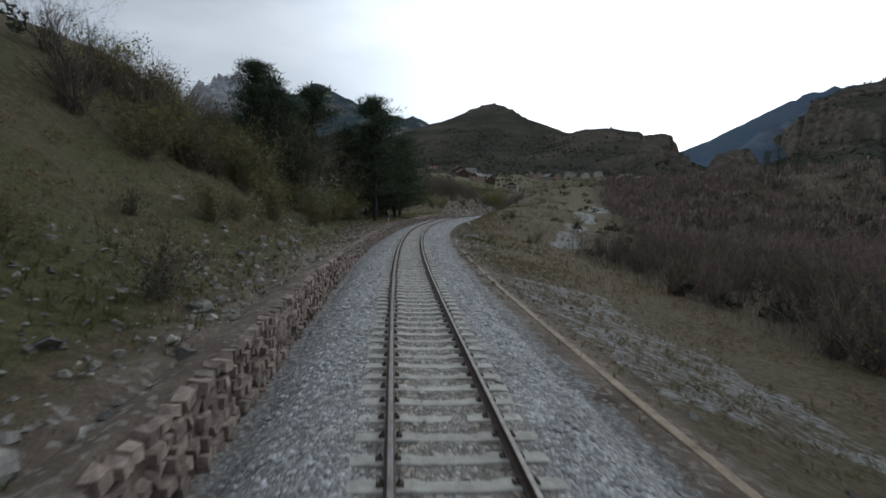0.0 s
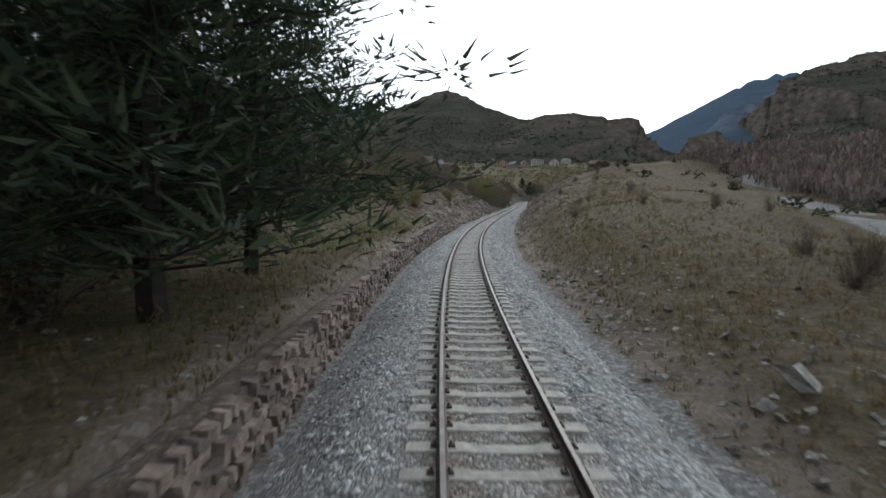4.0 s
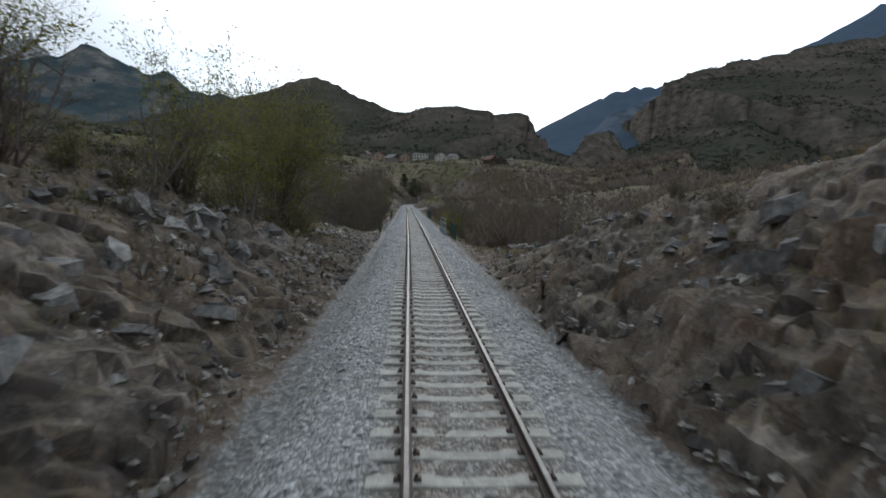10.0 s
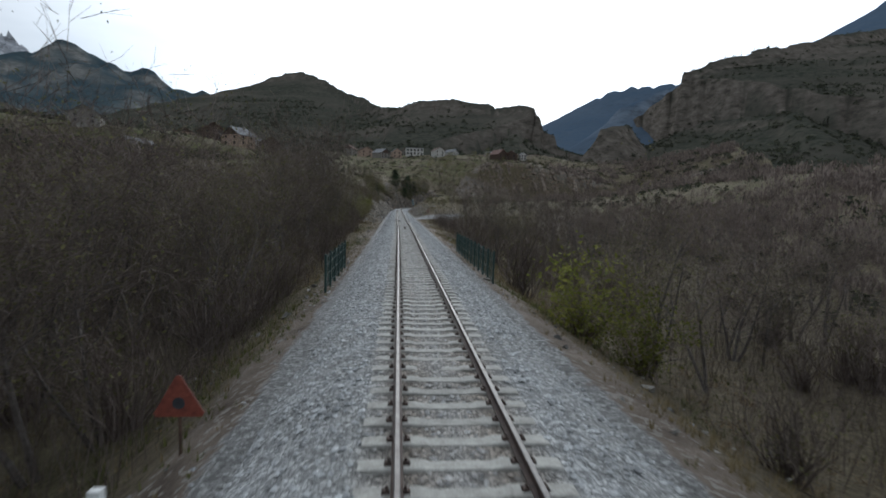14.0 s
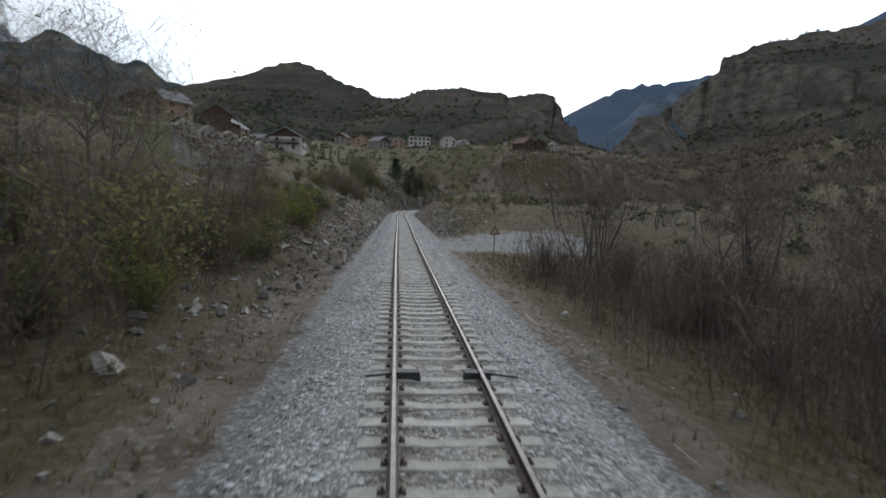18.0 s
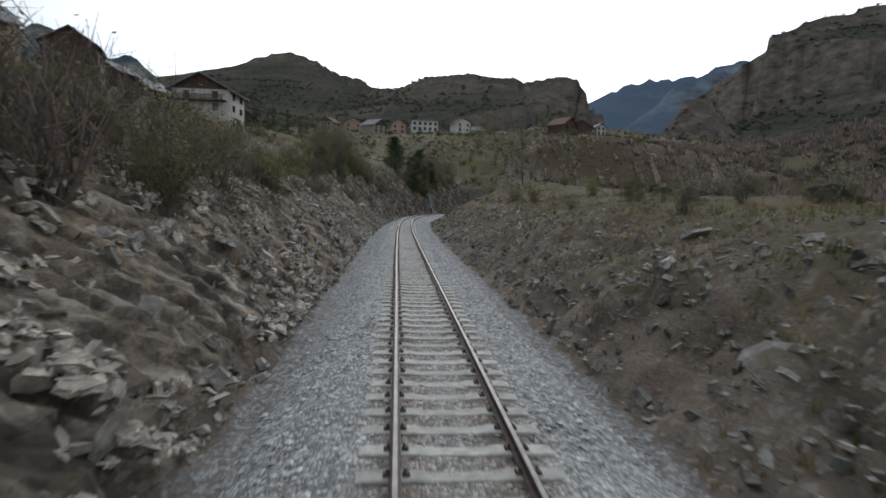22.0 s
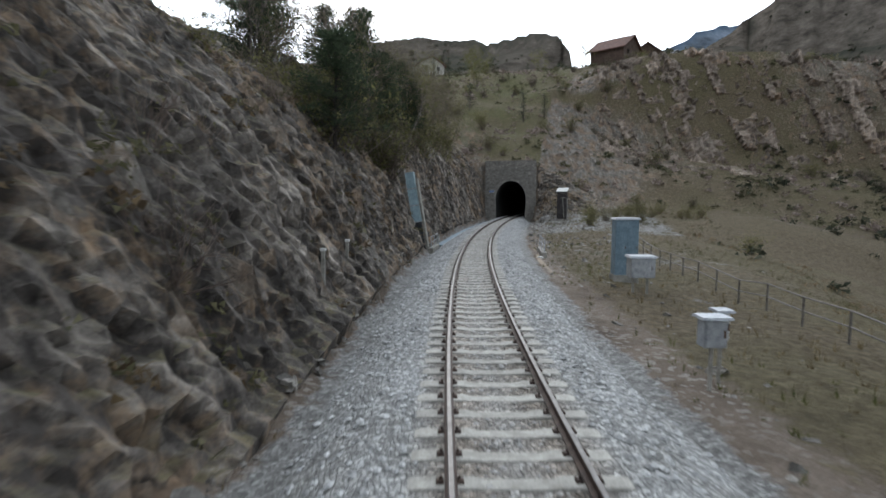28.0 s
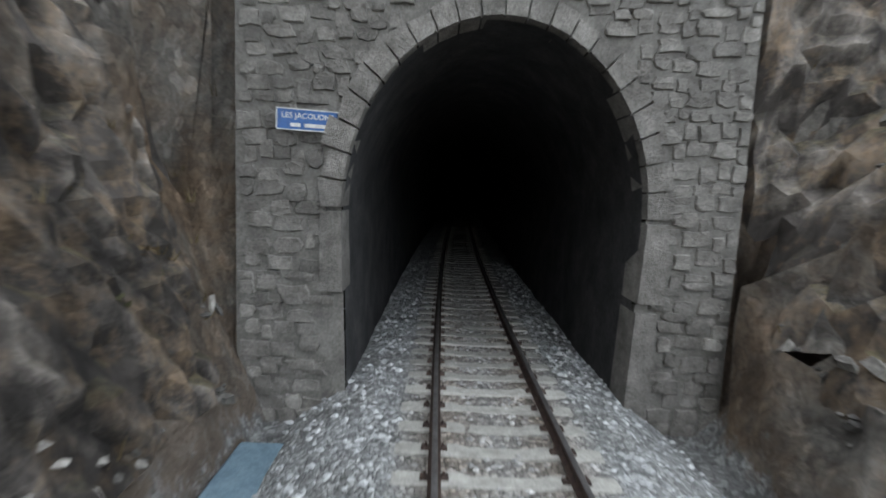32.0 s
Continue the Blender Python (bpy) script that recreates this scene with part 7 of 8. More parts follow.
# fallen stones on the rocky banks
rubble_acc = Acc()
big = 0
tries = 0
scree = thing("fallen_rocks", label="broken angular rocks lying along the cutting foot", category="rocks", kind="stuff")
for _ in range(110000):
    s = rng.uniform(2, 608)
    side = rng.choice((-1, 1))
    d = side * (3.5 + abs(rng.gauss(0, 3.2)))
    if abs(d) > 16 or (247 < s < 274):
        continue
    rk = float(rock_at(s, d))
    if (d < 0 and s > 505 and d < -3.9) or (d > 4.5 and 124 < s < 228 and rng.random() < 0.5):
        continue
    base_w = 0.9 * rk + (0.3 if s < 60 and d < 0 else 0) + (0.8 if 212 < s < 247 and d < 0 else 0) + (0.3 if 395 < s < 520 else 0) + (0.6 if 425 < s < 505 and -9 < d < 0 else 0) + (0.25 if 20 < s < 100 and d > 0 else 0) + (0.25 if s > 570 and d > 0 else 0) + 0.03
    if rng.random() > base_w:
        continue
    r = 0.03 + abs(rng.gauss(0, 0.05)) + (0.3 * rng.random() if rng.random() < 0.035 else 0)
    r = min(r, 0.2 if abs(d) < 5.2 or s < 60 else 0.33)
    z = height(s, d)
    x, y = on_line(s, d)
    c = (float(x), float(y), z + r * 0.05 + (0.08 if rk > 0.2 else 0.0))
    if r > 0.24 and big < 290 and abs(d) > 4.4:
        a = Acc()
        a.slab((c[0], c[1], c[2] - r * 0.15), r * 1.15, rng, 0.3, 0.4)
        part("rock", a, M_ROCK, scree)
        big += 1
    else:
        (rubble_acc.slab(c, r, rng, rng.choice((0.25, 0.4, 0.7))) if r > 0.085 else rubble_acc.pebble(c, r * 1.2, rng))
tagged(part("rubble", rubble_acc, M_ROCK, scree, "small broken stones"), kind="stuff")

# bedrock blocks standing out of both sides of the first cutting
M_BLOCK = surface("blue_grey_schist", (0.09, 0.087, 0.083), (0.18, 0.173, 0.163), (0.33, 0.315, 0.295), 4.0, bump=0.9, dist=0.04, island=0.5, rand=0.5)
block_rng = random.Random(412)
for n, s0, s1, d0, d1, dip, label in ((330, 186, 215, -9.0, -4.7, 0.4, "blue-grey bedrock blocks in the cutting side below bushes"), (170, 196, 229, 4.9, 8.5, 0.12, "dark layered bedrock ledges in the cutting side")):
    outcrop = thing("rock_outcrop", label=label, category="rock", group="rock outcrops")
    for _ in range(n):
        s, d = block_rng.uniform(s0, s1), block_rng.uniform(d0, d1)
        if noise.noise((s * 0.3, d * 0.4, 71.0)) + block_rng.uniform(-0.2, 0.2) < -0.12:
            continue
        r = block_rng.uniform(0.13, 0.3) + (block_rng.uniform(0, 0.2) if abs(d) > 5.6 else 0)
        a = Acc()
        c = P(s, d, height(s, d) + r * 0.2)
        a.slab((c[0], c[1], c[2]), r, block_rng, block_rng.choice((0.3, 0.45, 0.65)), dip)
        part("rock_block", a, M_BLOCK, outcrop)


# ---- houses ----
M_STUCCO = surface("off_white_render", (0.42, 0.40, 0.36), (0.56, 0.53, 0.48), (0.66, 0.63, 0.58), 0.8, bump=0.2, dist=0.01)
M_PINKWALL = surface("faded_ochre_render", (0.3, 0.2, 0.15), (0.4, 0.28, 0.21), (0.5, 0.37, 0.28), 0.8, bump=0.2, dist=0.01)
M_WOODWALL = surface("dark_larch_boards", (0.045, 0.028, 0.02), (0.085, 0.052, 0.037), (0.13, 0.085, 0.06), 1.6, bump=0.4, dist=0.02)
M_SLATE = surface("grey_slate_roof", (0.13, 0.13, 0.135), (0.2, 0.2, 0.205), (0.29, 0.285, 0.28), 1.2, bump=0.5, dist=0.02)
M_REDROOF = surface("weathered_red_roof", (0.09, 0.045, 0.035), (0.15, 0.075, 0.055), (0.21, 0.115, 0.085), 1.2, bump=0.5, dist=0.02)
M_STONEWALL = surface("old_stone_house_wall", (0.17, 0.15, 0.13), (0.26, 0.235, 0.205), (0.35, 0.32, 0.28), 1.0, bump=0.6, dist=0.03)


def glass_material():
    m, nt, b = nodes_of("window_glass")
    b.inputs["Base Color"].default_value = (0.02, 0.023, 0.027, 1)
    b.inputs["Roughness"].default_value = 0.12
    return m


M_GLASS = glass_material()


def land_z(x, y):
    s, d = off_line([x], [y])
    if abs(d[0]) < 176 and s[0] < 716:
        return float(plain_height(s[0], d[0]))
    z = hill_z(x, y)
    return z if z is not None else 40.0


def window_part(parent, x, y, z, w, h, face):
    """face: 0 front (-y), 1 right (+x), 2 back, 3 left."""
    r = Matrix.Rotation(face * math.pi / 2, 3, "Z")
    c = Acc()
    for bx, bz, bw, bh in ((0, h / 2, w + 0.16, 0.09), (0, -h / 2, w + 0.22, 0.1), (-w / 2, 0, 0.09, h), (w / 2, 0, 0.09, h), (0, 0, 0.06, h)):
        c.box(Vector((x, y, z)) + r @ Vector((bx, -0.05, bz)), (bw, 0.14, bh) if face % 2 == 0 else (0.14, bw, bh))
    fr = part("window", c, M_WOODWALL, parent)
    c = Acc()
    c.box(Vector((x, y, z)) + r @ Vector((0, -0.015, 0)), (w, 0.05, h) if face % 2 == 0 else (0.05, w, h))
    part("pane", c, M_GLASS, fr)


def house(name, x, y, turn, w, l, h, rise, wall, roof, label, base=None, gable=None, floors=2, balcony=False, over=0.7, chimney=True, group="village houses"):
    """Gabled house: ridge along its own y, gable ends at -y and +y."""
    z = land_z(x, y) - 0.3 if base is None else base
    ob = thing(name, (x, y, z), turn, label, "house", group)
    c = Acc()
    c.add([(-w / 2, -l / 2, -2.5), (w / 2, -l / 2, -2.5), (w / 2, l / 2, -2.5), (-w / 2, l / 2, -2.5), (-w / 2, -l / 2, h), (w / 2, -l / 2, h), (w / 2, l / 2, h), (-w / 2, l / 2, h)],
          [(0, 1, 5, 4), (1, 2, 6, 5), (2, 3, 7, 6), (3, 0, 4, 7)])
    part("wall", c, wall, ob)
    for yy in (-l / 2 - 0.02, l / 2 + 0.02):
        c = Acc()
        c.add([(-w / 2, yy, h), (w / 2, yy, h), (0, yy, h + rise)], [(0, 1, 2)] if yy < 0 else [(1, 0, 2)])
        end = part("gable", c, gable or wall, ob)
        if gable is M_WOODWALL and yy < 0:
            k = -w / 2
            while k < w / 2:
                hz = h + rise * (1 - abs(k + 0.15) / (w / 2))
                if hz > h + 0.2:
                    c = Acc()
                    c.box((k + 0.15, yy - 0.03, (h + hz) / 2), (0.27, 0.06, hz - h))
                    part("plank", c, gable, end)
                k += 0.3
    c = Acc()
    sl = rise / (w / 2)
    e = over
    for sgn in (-1, 1):
        a_, b_ = sgn * (w / 2 + e), 0.0
        za, zb = h - sl * e, h + rise
        q = [(a_, -l / 2 - e, za), (b_, -l / 2 - e, zb), (b_, l / 2 + e, zb), (a_, l / 2 + e, za)]
        q2 = [(u, v, t + 0.24) for u, v, t in q]
        f = [(0, 1, 2, 3), (7, 6, 5, 4), (0, 4, 5, 1), (1, 5, 6, 2), (2, 6, 7, 3), (3, 7, 4, 0)]
        c.add(q + q2, f if sgn > 0 else [tuple(reversed(k)) for k in f])
    rf = part("roof", c, roof, ob)
    if chimney:
        c = Acc()
        c.box((w * 0.18, l * 0.15, h + rise * 0.75 + 0.6), (0.7, 0.7, 1.7))
        c.box((w * 0.18, l * 0.15, h + rise * 0.75 + 1.5), (0.9, 0.9, 0.14))
        part("chimney", c, M_STONEWALL, rf)
    fh = h / floors
    for fl in range(floors):
        zz = fh * (fl + 0.55)
        for k in range(max(2, int(w / 4))):
            window_part(ob, -w / 2 + w * (k + 0.5) / max(2, int(w / 4)), -l / 2, zz, 1.0, 1.25, 0)
        for k in range(max(2, int(l / 5))):
            yy = -l / 2 + l * (k + 0.5) / max(2, int(l / 5))
            window_part(ob, w / 2, yy, zz, 0.9, 1.15, 1)
    if balcony:
        c = Acc()
        c.box((0, -l / 2 - 0.65, h * 0.52), (w * 0.9, 1.3, 0.16))
        for k in range(int(w * 0.9 / 0.4)):
            c.box((-w * 0.45 + 0.2 + k * 0.4, -l / 2 - 1.27, h * 0.52 + 0.5), (0.22, 0.05, 0.9))
        c.box((0, -l / 2 - 1.28, h * 0.52 + 0.98), (w * 0.9, 0.1, 0.1))
        part("balcony", c, M_WOODWALL, ob)
    return ob


house("chalet", -57.2, 526, -0.07, 11, 8, 4.6, 2.9, M_STUCCO, M_SLATE, "white chalet with dark wooden gable and grey roof on the slope", 18.5, M_WOODWALL, 2, True, 0.9, False, "hillside chalets")
house("chalet", -115, 468, -0.25, 15, 13, 5.6, 4.4, M_STONEWALL, M_SLATE, "large old chalet with pale grey roof above the wood", 13.2, M_WOODWALL, 2, True, 1.0, True, "hillside chalets")
house("chalet", -79.5, 521, 0.35, 8.5, 9, 4.2, 2.8, M_WOODWALL, M_SLATE, "brown wooden house with pale eaves at the top of the slope", 24.6, M_WOODWALL, 1, False, 0.6, False, "hillside chalets")
house("chalet", -81, 538, -0.2, 6.5, 7, 1.8, 2.0, M_WOODWALL, M_SLATE, "dark low barn with grey roof behind the slope", 26.6, M_WOODWALL, 1, False, 0.6, False, "hillside chalets")
for x, y, tn, w, l, h, r, wl_, rf, g, lab in (
        (-146, 495, 0.3, 11, 10, 4, 3.2, M_STONEWALL, M_SLATE, None, "small stone house with grey roof"),
        (-113, 543, 0.5, 11, 11, 5, 3.4, M_WOODWALL, M_REDROOF, M_WOODWALL, "brown wooden chalet with red-brown roof"),
        (-89, 571, -0.3, 10, 10, 5, 3.2, M_PINKWALL, M_SLATE, M_WOODWALL, "ochre chalet with grey roof"),
        (-68, 580, 0.7, 10, 9, 4, 3.0, M_WOODWALL, M_REDROOF, M_WOODWALL, "low brown wooden chalet"),
        (-91, 512, -0.5, 10, 10, 5, 3.4, M_PINKWALL, M_SLATE, M_WOODWALL, "reddish house with grey roof on the slope"),
        (-196, 735, 0.2, 14, 11, 5, 3.6, M_PINKWALL, M_REDROOF, M_WOODWALL, "ochre house with brown roof"),
        (-157, 731, 0.5, 14, 11, 5, 4.0, M_WOODWALL, M_REDROOF, M_WOODWALL, "dark wooden chalet above the valley"),
        (-142, 745, 1.4, 9, 14, 4, 2.6, M_STUCCO, M_SLATE, None, "long low house with pale roof"),
        (-112, 706, 1.2, 9, 14, 4, 2.8, M_STONEWALL, M_SLATE, None, "stone house with pale grey roof"),
        (-44, 722, 0.3, 11, 10, 5, 3.0, M_PINKWALL, M_REDROOF, None, "ochre village house with red-brown roof"),
        (-58, 738, -0.4, 9, 9, 5, 3.0, M_STONEWALL, M_REDROOF, M_WOODWALL, "stone village house with brown gable"),
        (-30, 700, 0.9, 12, 9, 4, 3.4, M_STONEWALL, M_SLATE, M_WOODWALL, "stone barn with grey roof"),
        (-18, 712, 0.2, 8, 9, 5, 2.8, M_PINKWALL, M_SLATE, None, "small ochre village house"),
        (17, 706, 0.25, 9, 9, 5.0, 2.6, M_STUCCO, M_REDROOF, None, "white village house with red-brown roof"),
        (58, 655, 0.6, 10, 9, 4, 3.4, M_WOODWALL, M_REDROOF, M_WOODWALL, "dark wooden chalet with red-brown roof"),
        (69, 660, -0.3, 9, 8, 4, 3.0, M_WOODWALL, M_REDROOF, M_WOODWALL, "dark wooden chalet beside another"),
        (78, 661, 0.1, 4.5, 5, 4, 1.6, M_STUCCO, M_SLATE, None, "small cream house beside dark chalets"),
        (-5, 760, -0.6, 9, 9, 5, 3.0, M_STONEWALL, M_REDROOF, None, "stone house among village trees"),
        (36, 770, 0.8, 9, 10, 5, 3.0, M_STUCCO, M_SLATE, None, "pale house among village trees"),
):
    house("village_house", x, y, tn, w, l, h, r, wl_, rf, lab, None, g)


def flat_building(x, y, turn, w, l, h, label, cols):
    z = land_z(x, y) - 0.3
    ob = thing("apartment_building", (x, y, z), turn, label, "building", "village houses")
    c = Acc()
    c.box((0, 0, h / 2 - 1), (w, l, h + 2))
    part("wall", c, M_STUCCO, ob)
    c = Acc()
    c.box((0, 0, h + 0.15), (w + 1.0, l + 1.0, 0.35), taper=0.97)
    part("roof", c, M_SLATE, ob)
    for fl in range(2):
        for k in range(cols):
            window_part(ob, -w / 2 + w * (k + 0.5) / cols, -l / 2, h * (0.28 + 0.46 * fl), w / cols * 0.5, h * 0.26, 0)
    return ob


flat_building(-2, 724, 0.03, 15, 9, 6.2, "white two-storey building with rows of dark windows", 5)
flat_building(68, 722, 0.15, 15, 8, 4.2, "long low white building on the slope", 5)

# ---- graffiti wall above the line ----
gw = thing("graffiti_wall", P(412, -22.4, 0), 0, "ruined rubble-stone wall with faded painted shapes along its foot", "ruined wall")
base_pt = P(412, -22.4, 0)
GW = [(s, -24 + (s - 400) * 0.15, 3.4 + (s - 400) * 0.105, 10.4 + 0.5 * math.sin(s * 1.3) - max(0, s - 421) * 0.5) for s in np.arange(400, 424.1, 1)]
a = Acc()
vs = []
for s, d, z0, z1 in GW:
    for dd, zz in ((d + 0.2, z0 - 1.2), (d + 0.15, z1), (d - 0.3, z1), (d - 0.3, z0 - 1.2)):
        vs.append(P(s, dd, zz) - base_pt)
fs = [(i * 4 + j, i * 4 + (j + 1) % 4, i * 4 + 4 + (j + 1) % 4, i * 4 + 4 + j) for i in range(len(GW) - 1) for j in range(4)] + [(0, 1, 2, 3), tuple(range(len(vs) - 4, len(vs)))[::-1]]
a.add(vs, [tuple(reversed(f)) for f in fs])
part("wall", a, M_STONEWALL, gw)
rng = random.Random(8)
for k in range(230):
    s = rng.uniform(400.3, 423.7)
    top = float(np.interp(s, [q[0] for q in GW], [q[3] for q in GW]))
    zc = rng.uniform(7.2, max(top, 7.6))
    c = Acc()
    c.rock(P(s, -24 + (s - 400) * 0.15 + 0.12, zc) - base_pt, rng.uniform(0.2, 0.42), rng, 0.6)
    part("stone", c, M_WALLSTONE, gw)
tints = [surface("spray_paint_" + n, tuple(q * 0.6 for q in c), c, tuple(min(1, q * 1.2) for q in c), 4, bump=0.05, dist=0.002) for n, c in (("white", (0.6, 0.62, 0.64)), ("blue", (0.3, 0.38, 0.45)), ("dark", (0.05, 0.05, 0.06)))]
for k in range(26):
    s = 401 + k * 0.86 + rng.uniform(-0.1, 0.1)
    d = -24 + (s - 400) * 0.15
    zc = 4.7 + (s - 400) * 0.085 + rng.uniform(-0.3, 0.3)
    p = P(s, d + 0.24, zc) - base_pt
    c = Acc()
    hh = rng.uniform(1.4, 2.0)
    n = 9
    ring = []
    for i in range(n):
        an = 6.283 * i / n
        ring.append(P(s + math.cos(an) * 0.4 * rng.uniform(0.7, 1.15), d + 0.21 + 0.002 * k, zc + math.sin(an) * hh / 2 * rng.uniform(0.75, 1.1)) - base_pt)
    inner = [(q - p) * 0.55 + p for q in ring]
    c.add([*ring, *inner], [(i, (i + 1) % n, n + (i + 1) % n, n + i) for i in range(n)])
    part("painted_shape", c, tints[k % 3], gw)

# ---- lineside things ----
def km_post(s, d, ztop=0.15):
    zb = height(s, d) - 0.2
    ob = thing("distance_post", P(s, d, zb), turn_at(s), "white concrete distance post at the ballast edge", "marker post", "distance posts")
    c = Acc()
    c.box((0, 0, (ztop - zb) / 2), (0.13, 0.1, ztop - zb), taper=0.92)
    part("post", c, M_WHITE, ob)
    c = Acc()
    c.box((0, -0.065, ztop - zb - 0.16), (0.2, 0.03, 0.2))
    pl = part("plate", c, M_WHITE, ob)
    c = Acc()
    c.box((0, -0.084, ztop - zb - 0.16), (0.09, 0.006, 0.1))
    part("mark", c, M_BLACK, pl, "dark illegible mark")
    return ob


for s, d, zt in ((172.5, -3.55, 0.25), (273.9, -3.6, 0.1), (374.2, -3.75, -0.1), (472.2, -3.5, 0.05), (577.0, -3.75, 0.0), (571.0, -3.5, 0.25)):
    km_post(s, d, zt)

M_SIGNRED = surface("faded_sign_red", (0.14, 0.03, 0.018), (0.22, 0.05, 0.03), (0.3, 0.085, 0.05), 10, rough=0.6, bump=0.1, dist=0.002)


def triangle_sign(s, d, zc, size, face, label, plain):
    zb = height(s, d) - 0.2
    ob = thing("triangle_sign", P(s, d, zb), turn_at(s) + face, label, "sign")
    c = Acc()
    c.tube((0, 0.03, 0), (0, 0.03, zc - zb + size * 0.3), 0.03, 0.03, 8, caps=True)
    part("pole", c, M_RUST, ob)

    def tri(r, y0, y1):
        pts = [(math.cos(a_) * r, math.sin(a_) * r + zc - zb) for a_ in (math.pi / 2, math.pi * 7 / 6, math.pi * 11 / 6)]
        q = []
        for i in range(3):
            p0, p1 = Vector(pts[i]), Vector(pts[(i + 1) % 3])
            q += [p0.lerp(p1, 0.08), p0.lerp(p1, 0.92)]
        t_ = Acc()
        n_ = len(q)
        t_.add([(u.x, y0, u.y) for u in q] + [(u.x, y1, u.y) for u in q], [tuple(range(n_)), tuple(range(2 * n_ - 1, n_ - 1, -1))] + [(i, n_ + i, n_ + (i + 1) % n_, (i + 1) % n_) for i in range(n_)])
        return t_
    part("plate", tri(size, -0.012, 0.012), M_SIGNRED, ob)
    if not plain:
        part("face", tri(size * 0.62, -0.02, -0.014), M_CONC, ob, "pale inner field")
    else:
        c = Acc()
        c.tube((0, -0.02, zc - zb - 0.02), (0, -0.013, zc - zb - 0.02), size * 0.2, size * 0.2, 14, caps=True)
        part("disc", c, M_BLACK, ob, "dark round centre")
    return ob


triangle_sign(277.5, -4.3, -0.45, 0.5, 0.0, "rust-red triangular sign on a thin pole", True)
triangle_sign(376.8, 5.6, 1.15, 0.42, 0.0, "red-bordered triangular sign on a rusty pole", False)

# contact ramp and rail contacts
ramp_ob = thing("contact_ramp", P(331, 0.0, -0.2), turn_at(331), "black ribbed contact ramp lying between the rails", "track equipment")
c = Acc()
c.box((0.05, 0, 0.05), (0.2, 3.4, 0.1), taper=0.92)
part("base_board", c, M_BLACK, ramp_ob)
c = Acc()
for k in range(28):
    c.box((0.05, -1.6 + k * 0.12, 0.11), (0.13, 0.05, 0.04))
part("ribbed_top", c, M_RUST, ramp_ob, "ribbed metal strip")
for side in (-1, 1):
    ob = thing("rail_contact", P(352.2, side * 0.62 + 0.08, -0.2), turn_at(352.2), "dark metal box clamped beside the rail", "track equipment", "rail contacts")
    c = Acc()
    c.box((0, 0, 0.09), (0.5, 0.2, 0.16), taper=0.9)
    part("housing", c, M_BLACK, ob)
    c = Acc()
    c.tube((0.2 * side, 0, 0.12), (0.75 * side, 0.1, 0.03), 0.02, 0.02, 6)
    part("cable", c, M_BLACK, ob)
a = Acc()
a.sweep(line_pts(362.5, 376, 0.75, 1.62, -0.2), [(-0.42, 0), (0.42, -0.06), (0.42, -0.02), (-0.42, 0.035)])
tagged(new("dark_mat", a.mesh("dark_mat", M_BLACK)), "dark oily strip of ballast beside the rail", "ballast", kind="structure")


# equipment cabinets by the tunnel
def cabinet(name, s, d, w, dep, z0, z1, material, label, lid=0.08, legs=False, doors=1):
    zb = height(s, d) - 0.1
    ob = thing(name, P(s, d, zb), turn_at(s), label, "cabinet", "equipment cabinets")
    c = Acc()
    c.box((0, 0, (z0 + z1) / 2 - zb), (w, dep, z1 - z0))
    body = part("body", c, material, ob)
    for k in range(doors):
        c = Acc()
        ww = w / doors
        c.box((-w / 2 + ww * (k + 0.5), -dep / 2 - 0.012, (z0 + z1) / 2 - zb), (ww - 0.05, 0.025, (z1 - z0) * 0.9))
        dr = part("door", c, material, ob)
        c = Acc()
        c.box((-w / 2 + ww * (k + 0.85), -dep / 2 - 0.035, (z0 + z1) / 2 - zb), (0.03, 0.03, 0.14))
        part("handle", c, M_RUST, dr)
    c = Acc()
    c.box((0, 0, z1 - zb + lid / 2), (w + 0.16, dep + 0.16, lid), taper=0.93)
    part("lid", c, M_GALV, ob, "pale metal lid")
    if legs:
        for lx in ((-w * 0.3, w * 0.3) if w > 0.6 else (0.0,)):
            c = Acc()
            c.box((lx, 0, (z0 - zb) / 2), (0.09 if w > 0.6 else 0.05, 0.06, z0 - zb))
            part("leg", c, M_CONC, ob)
    else:
        c = Acc()
        c.box((0, 0, (z0 - zb) / 2), (w + 0.1, dep + 0.1, max(z0 - zb, 0.1)))
        part("plinth", c, M_CONC, ob)
    return ob


cabinet("equipment_cabinet", 555.6, 7.1, 1.05, 0.75, -0.75, 1.85, M_PLATE, "tall blue-grey steel equipment cabinet", doors=2)
cabinet("equipment_cabinet", 552.0, 6.8, 0.95, 0.7, -0.35, 0.45, M_GALV, "low grey metal cabinet with pale lid on legs", legs=True)
cabinet("junction_box", 540.2, 4.25, 0.42, 0.3, 0.08, 0.62, M_GALV, "grey junction box on a post", 0.05, legs=True)
cabinet("junction_box", 540.6, 4.62, 0.2, 0.22, 0.1, 0.66, M_WHITE, "small pale box beside a junction box", 0.05, legs=True)
slab_ob = thing("concrete_slab", P(552.6, 4.2, -0.92), turn_at(552), "thin pale concrete slab lying by the ballast", "slab")
c = Acc()
c.box((0, 0, 0.03), (0.85, 0.5, 0.07), taper=0.96)
part("slab", c, M_CONC, slab_ob)
bag = thing("plastic_bag", P(563, 3.9, -0.95), 0.3, "crumpled pale bag lying beside the ballast", "litter")
c = Acc()
c.rock((0, 0, 0.12), 0.24, random.Random(3), 0.6)
part("bag", c, M_WHITE, bag)

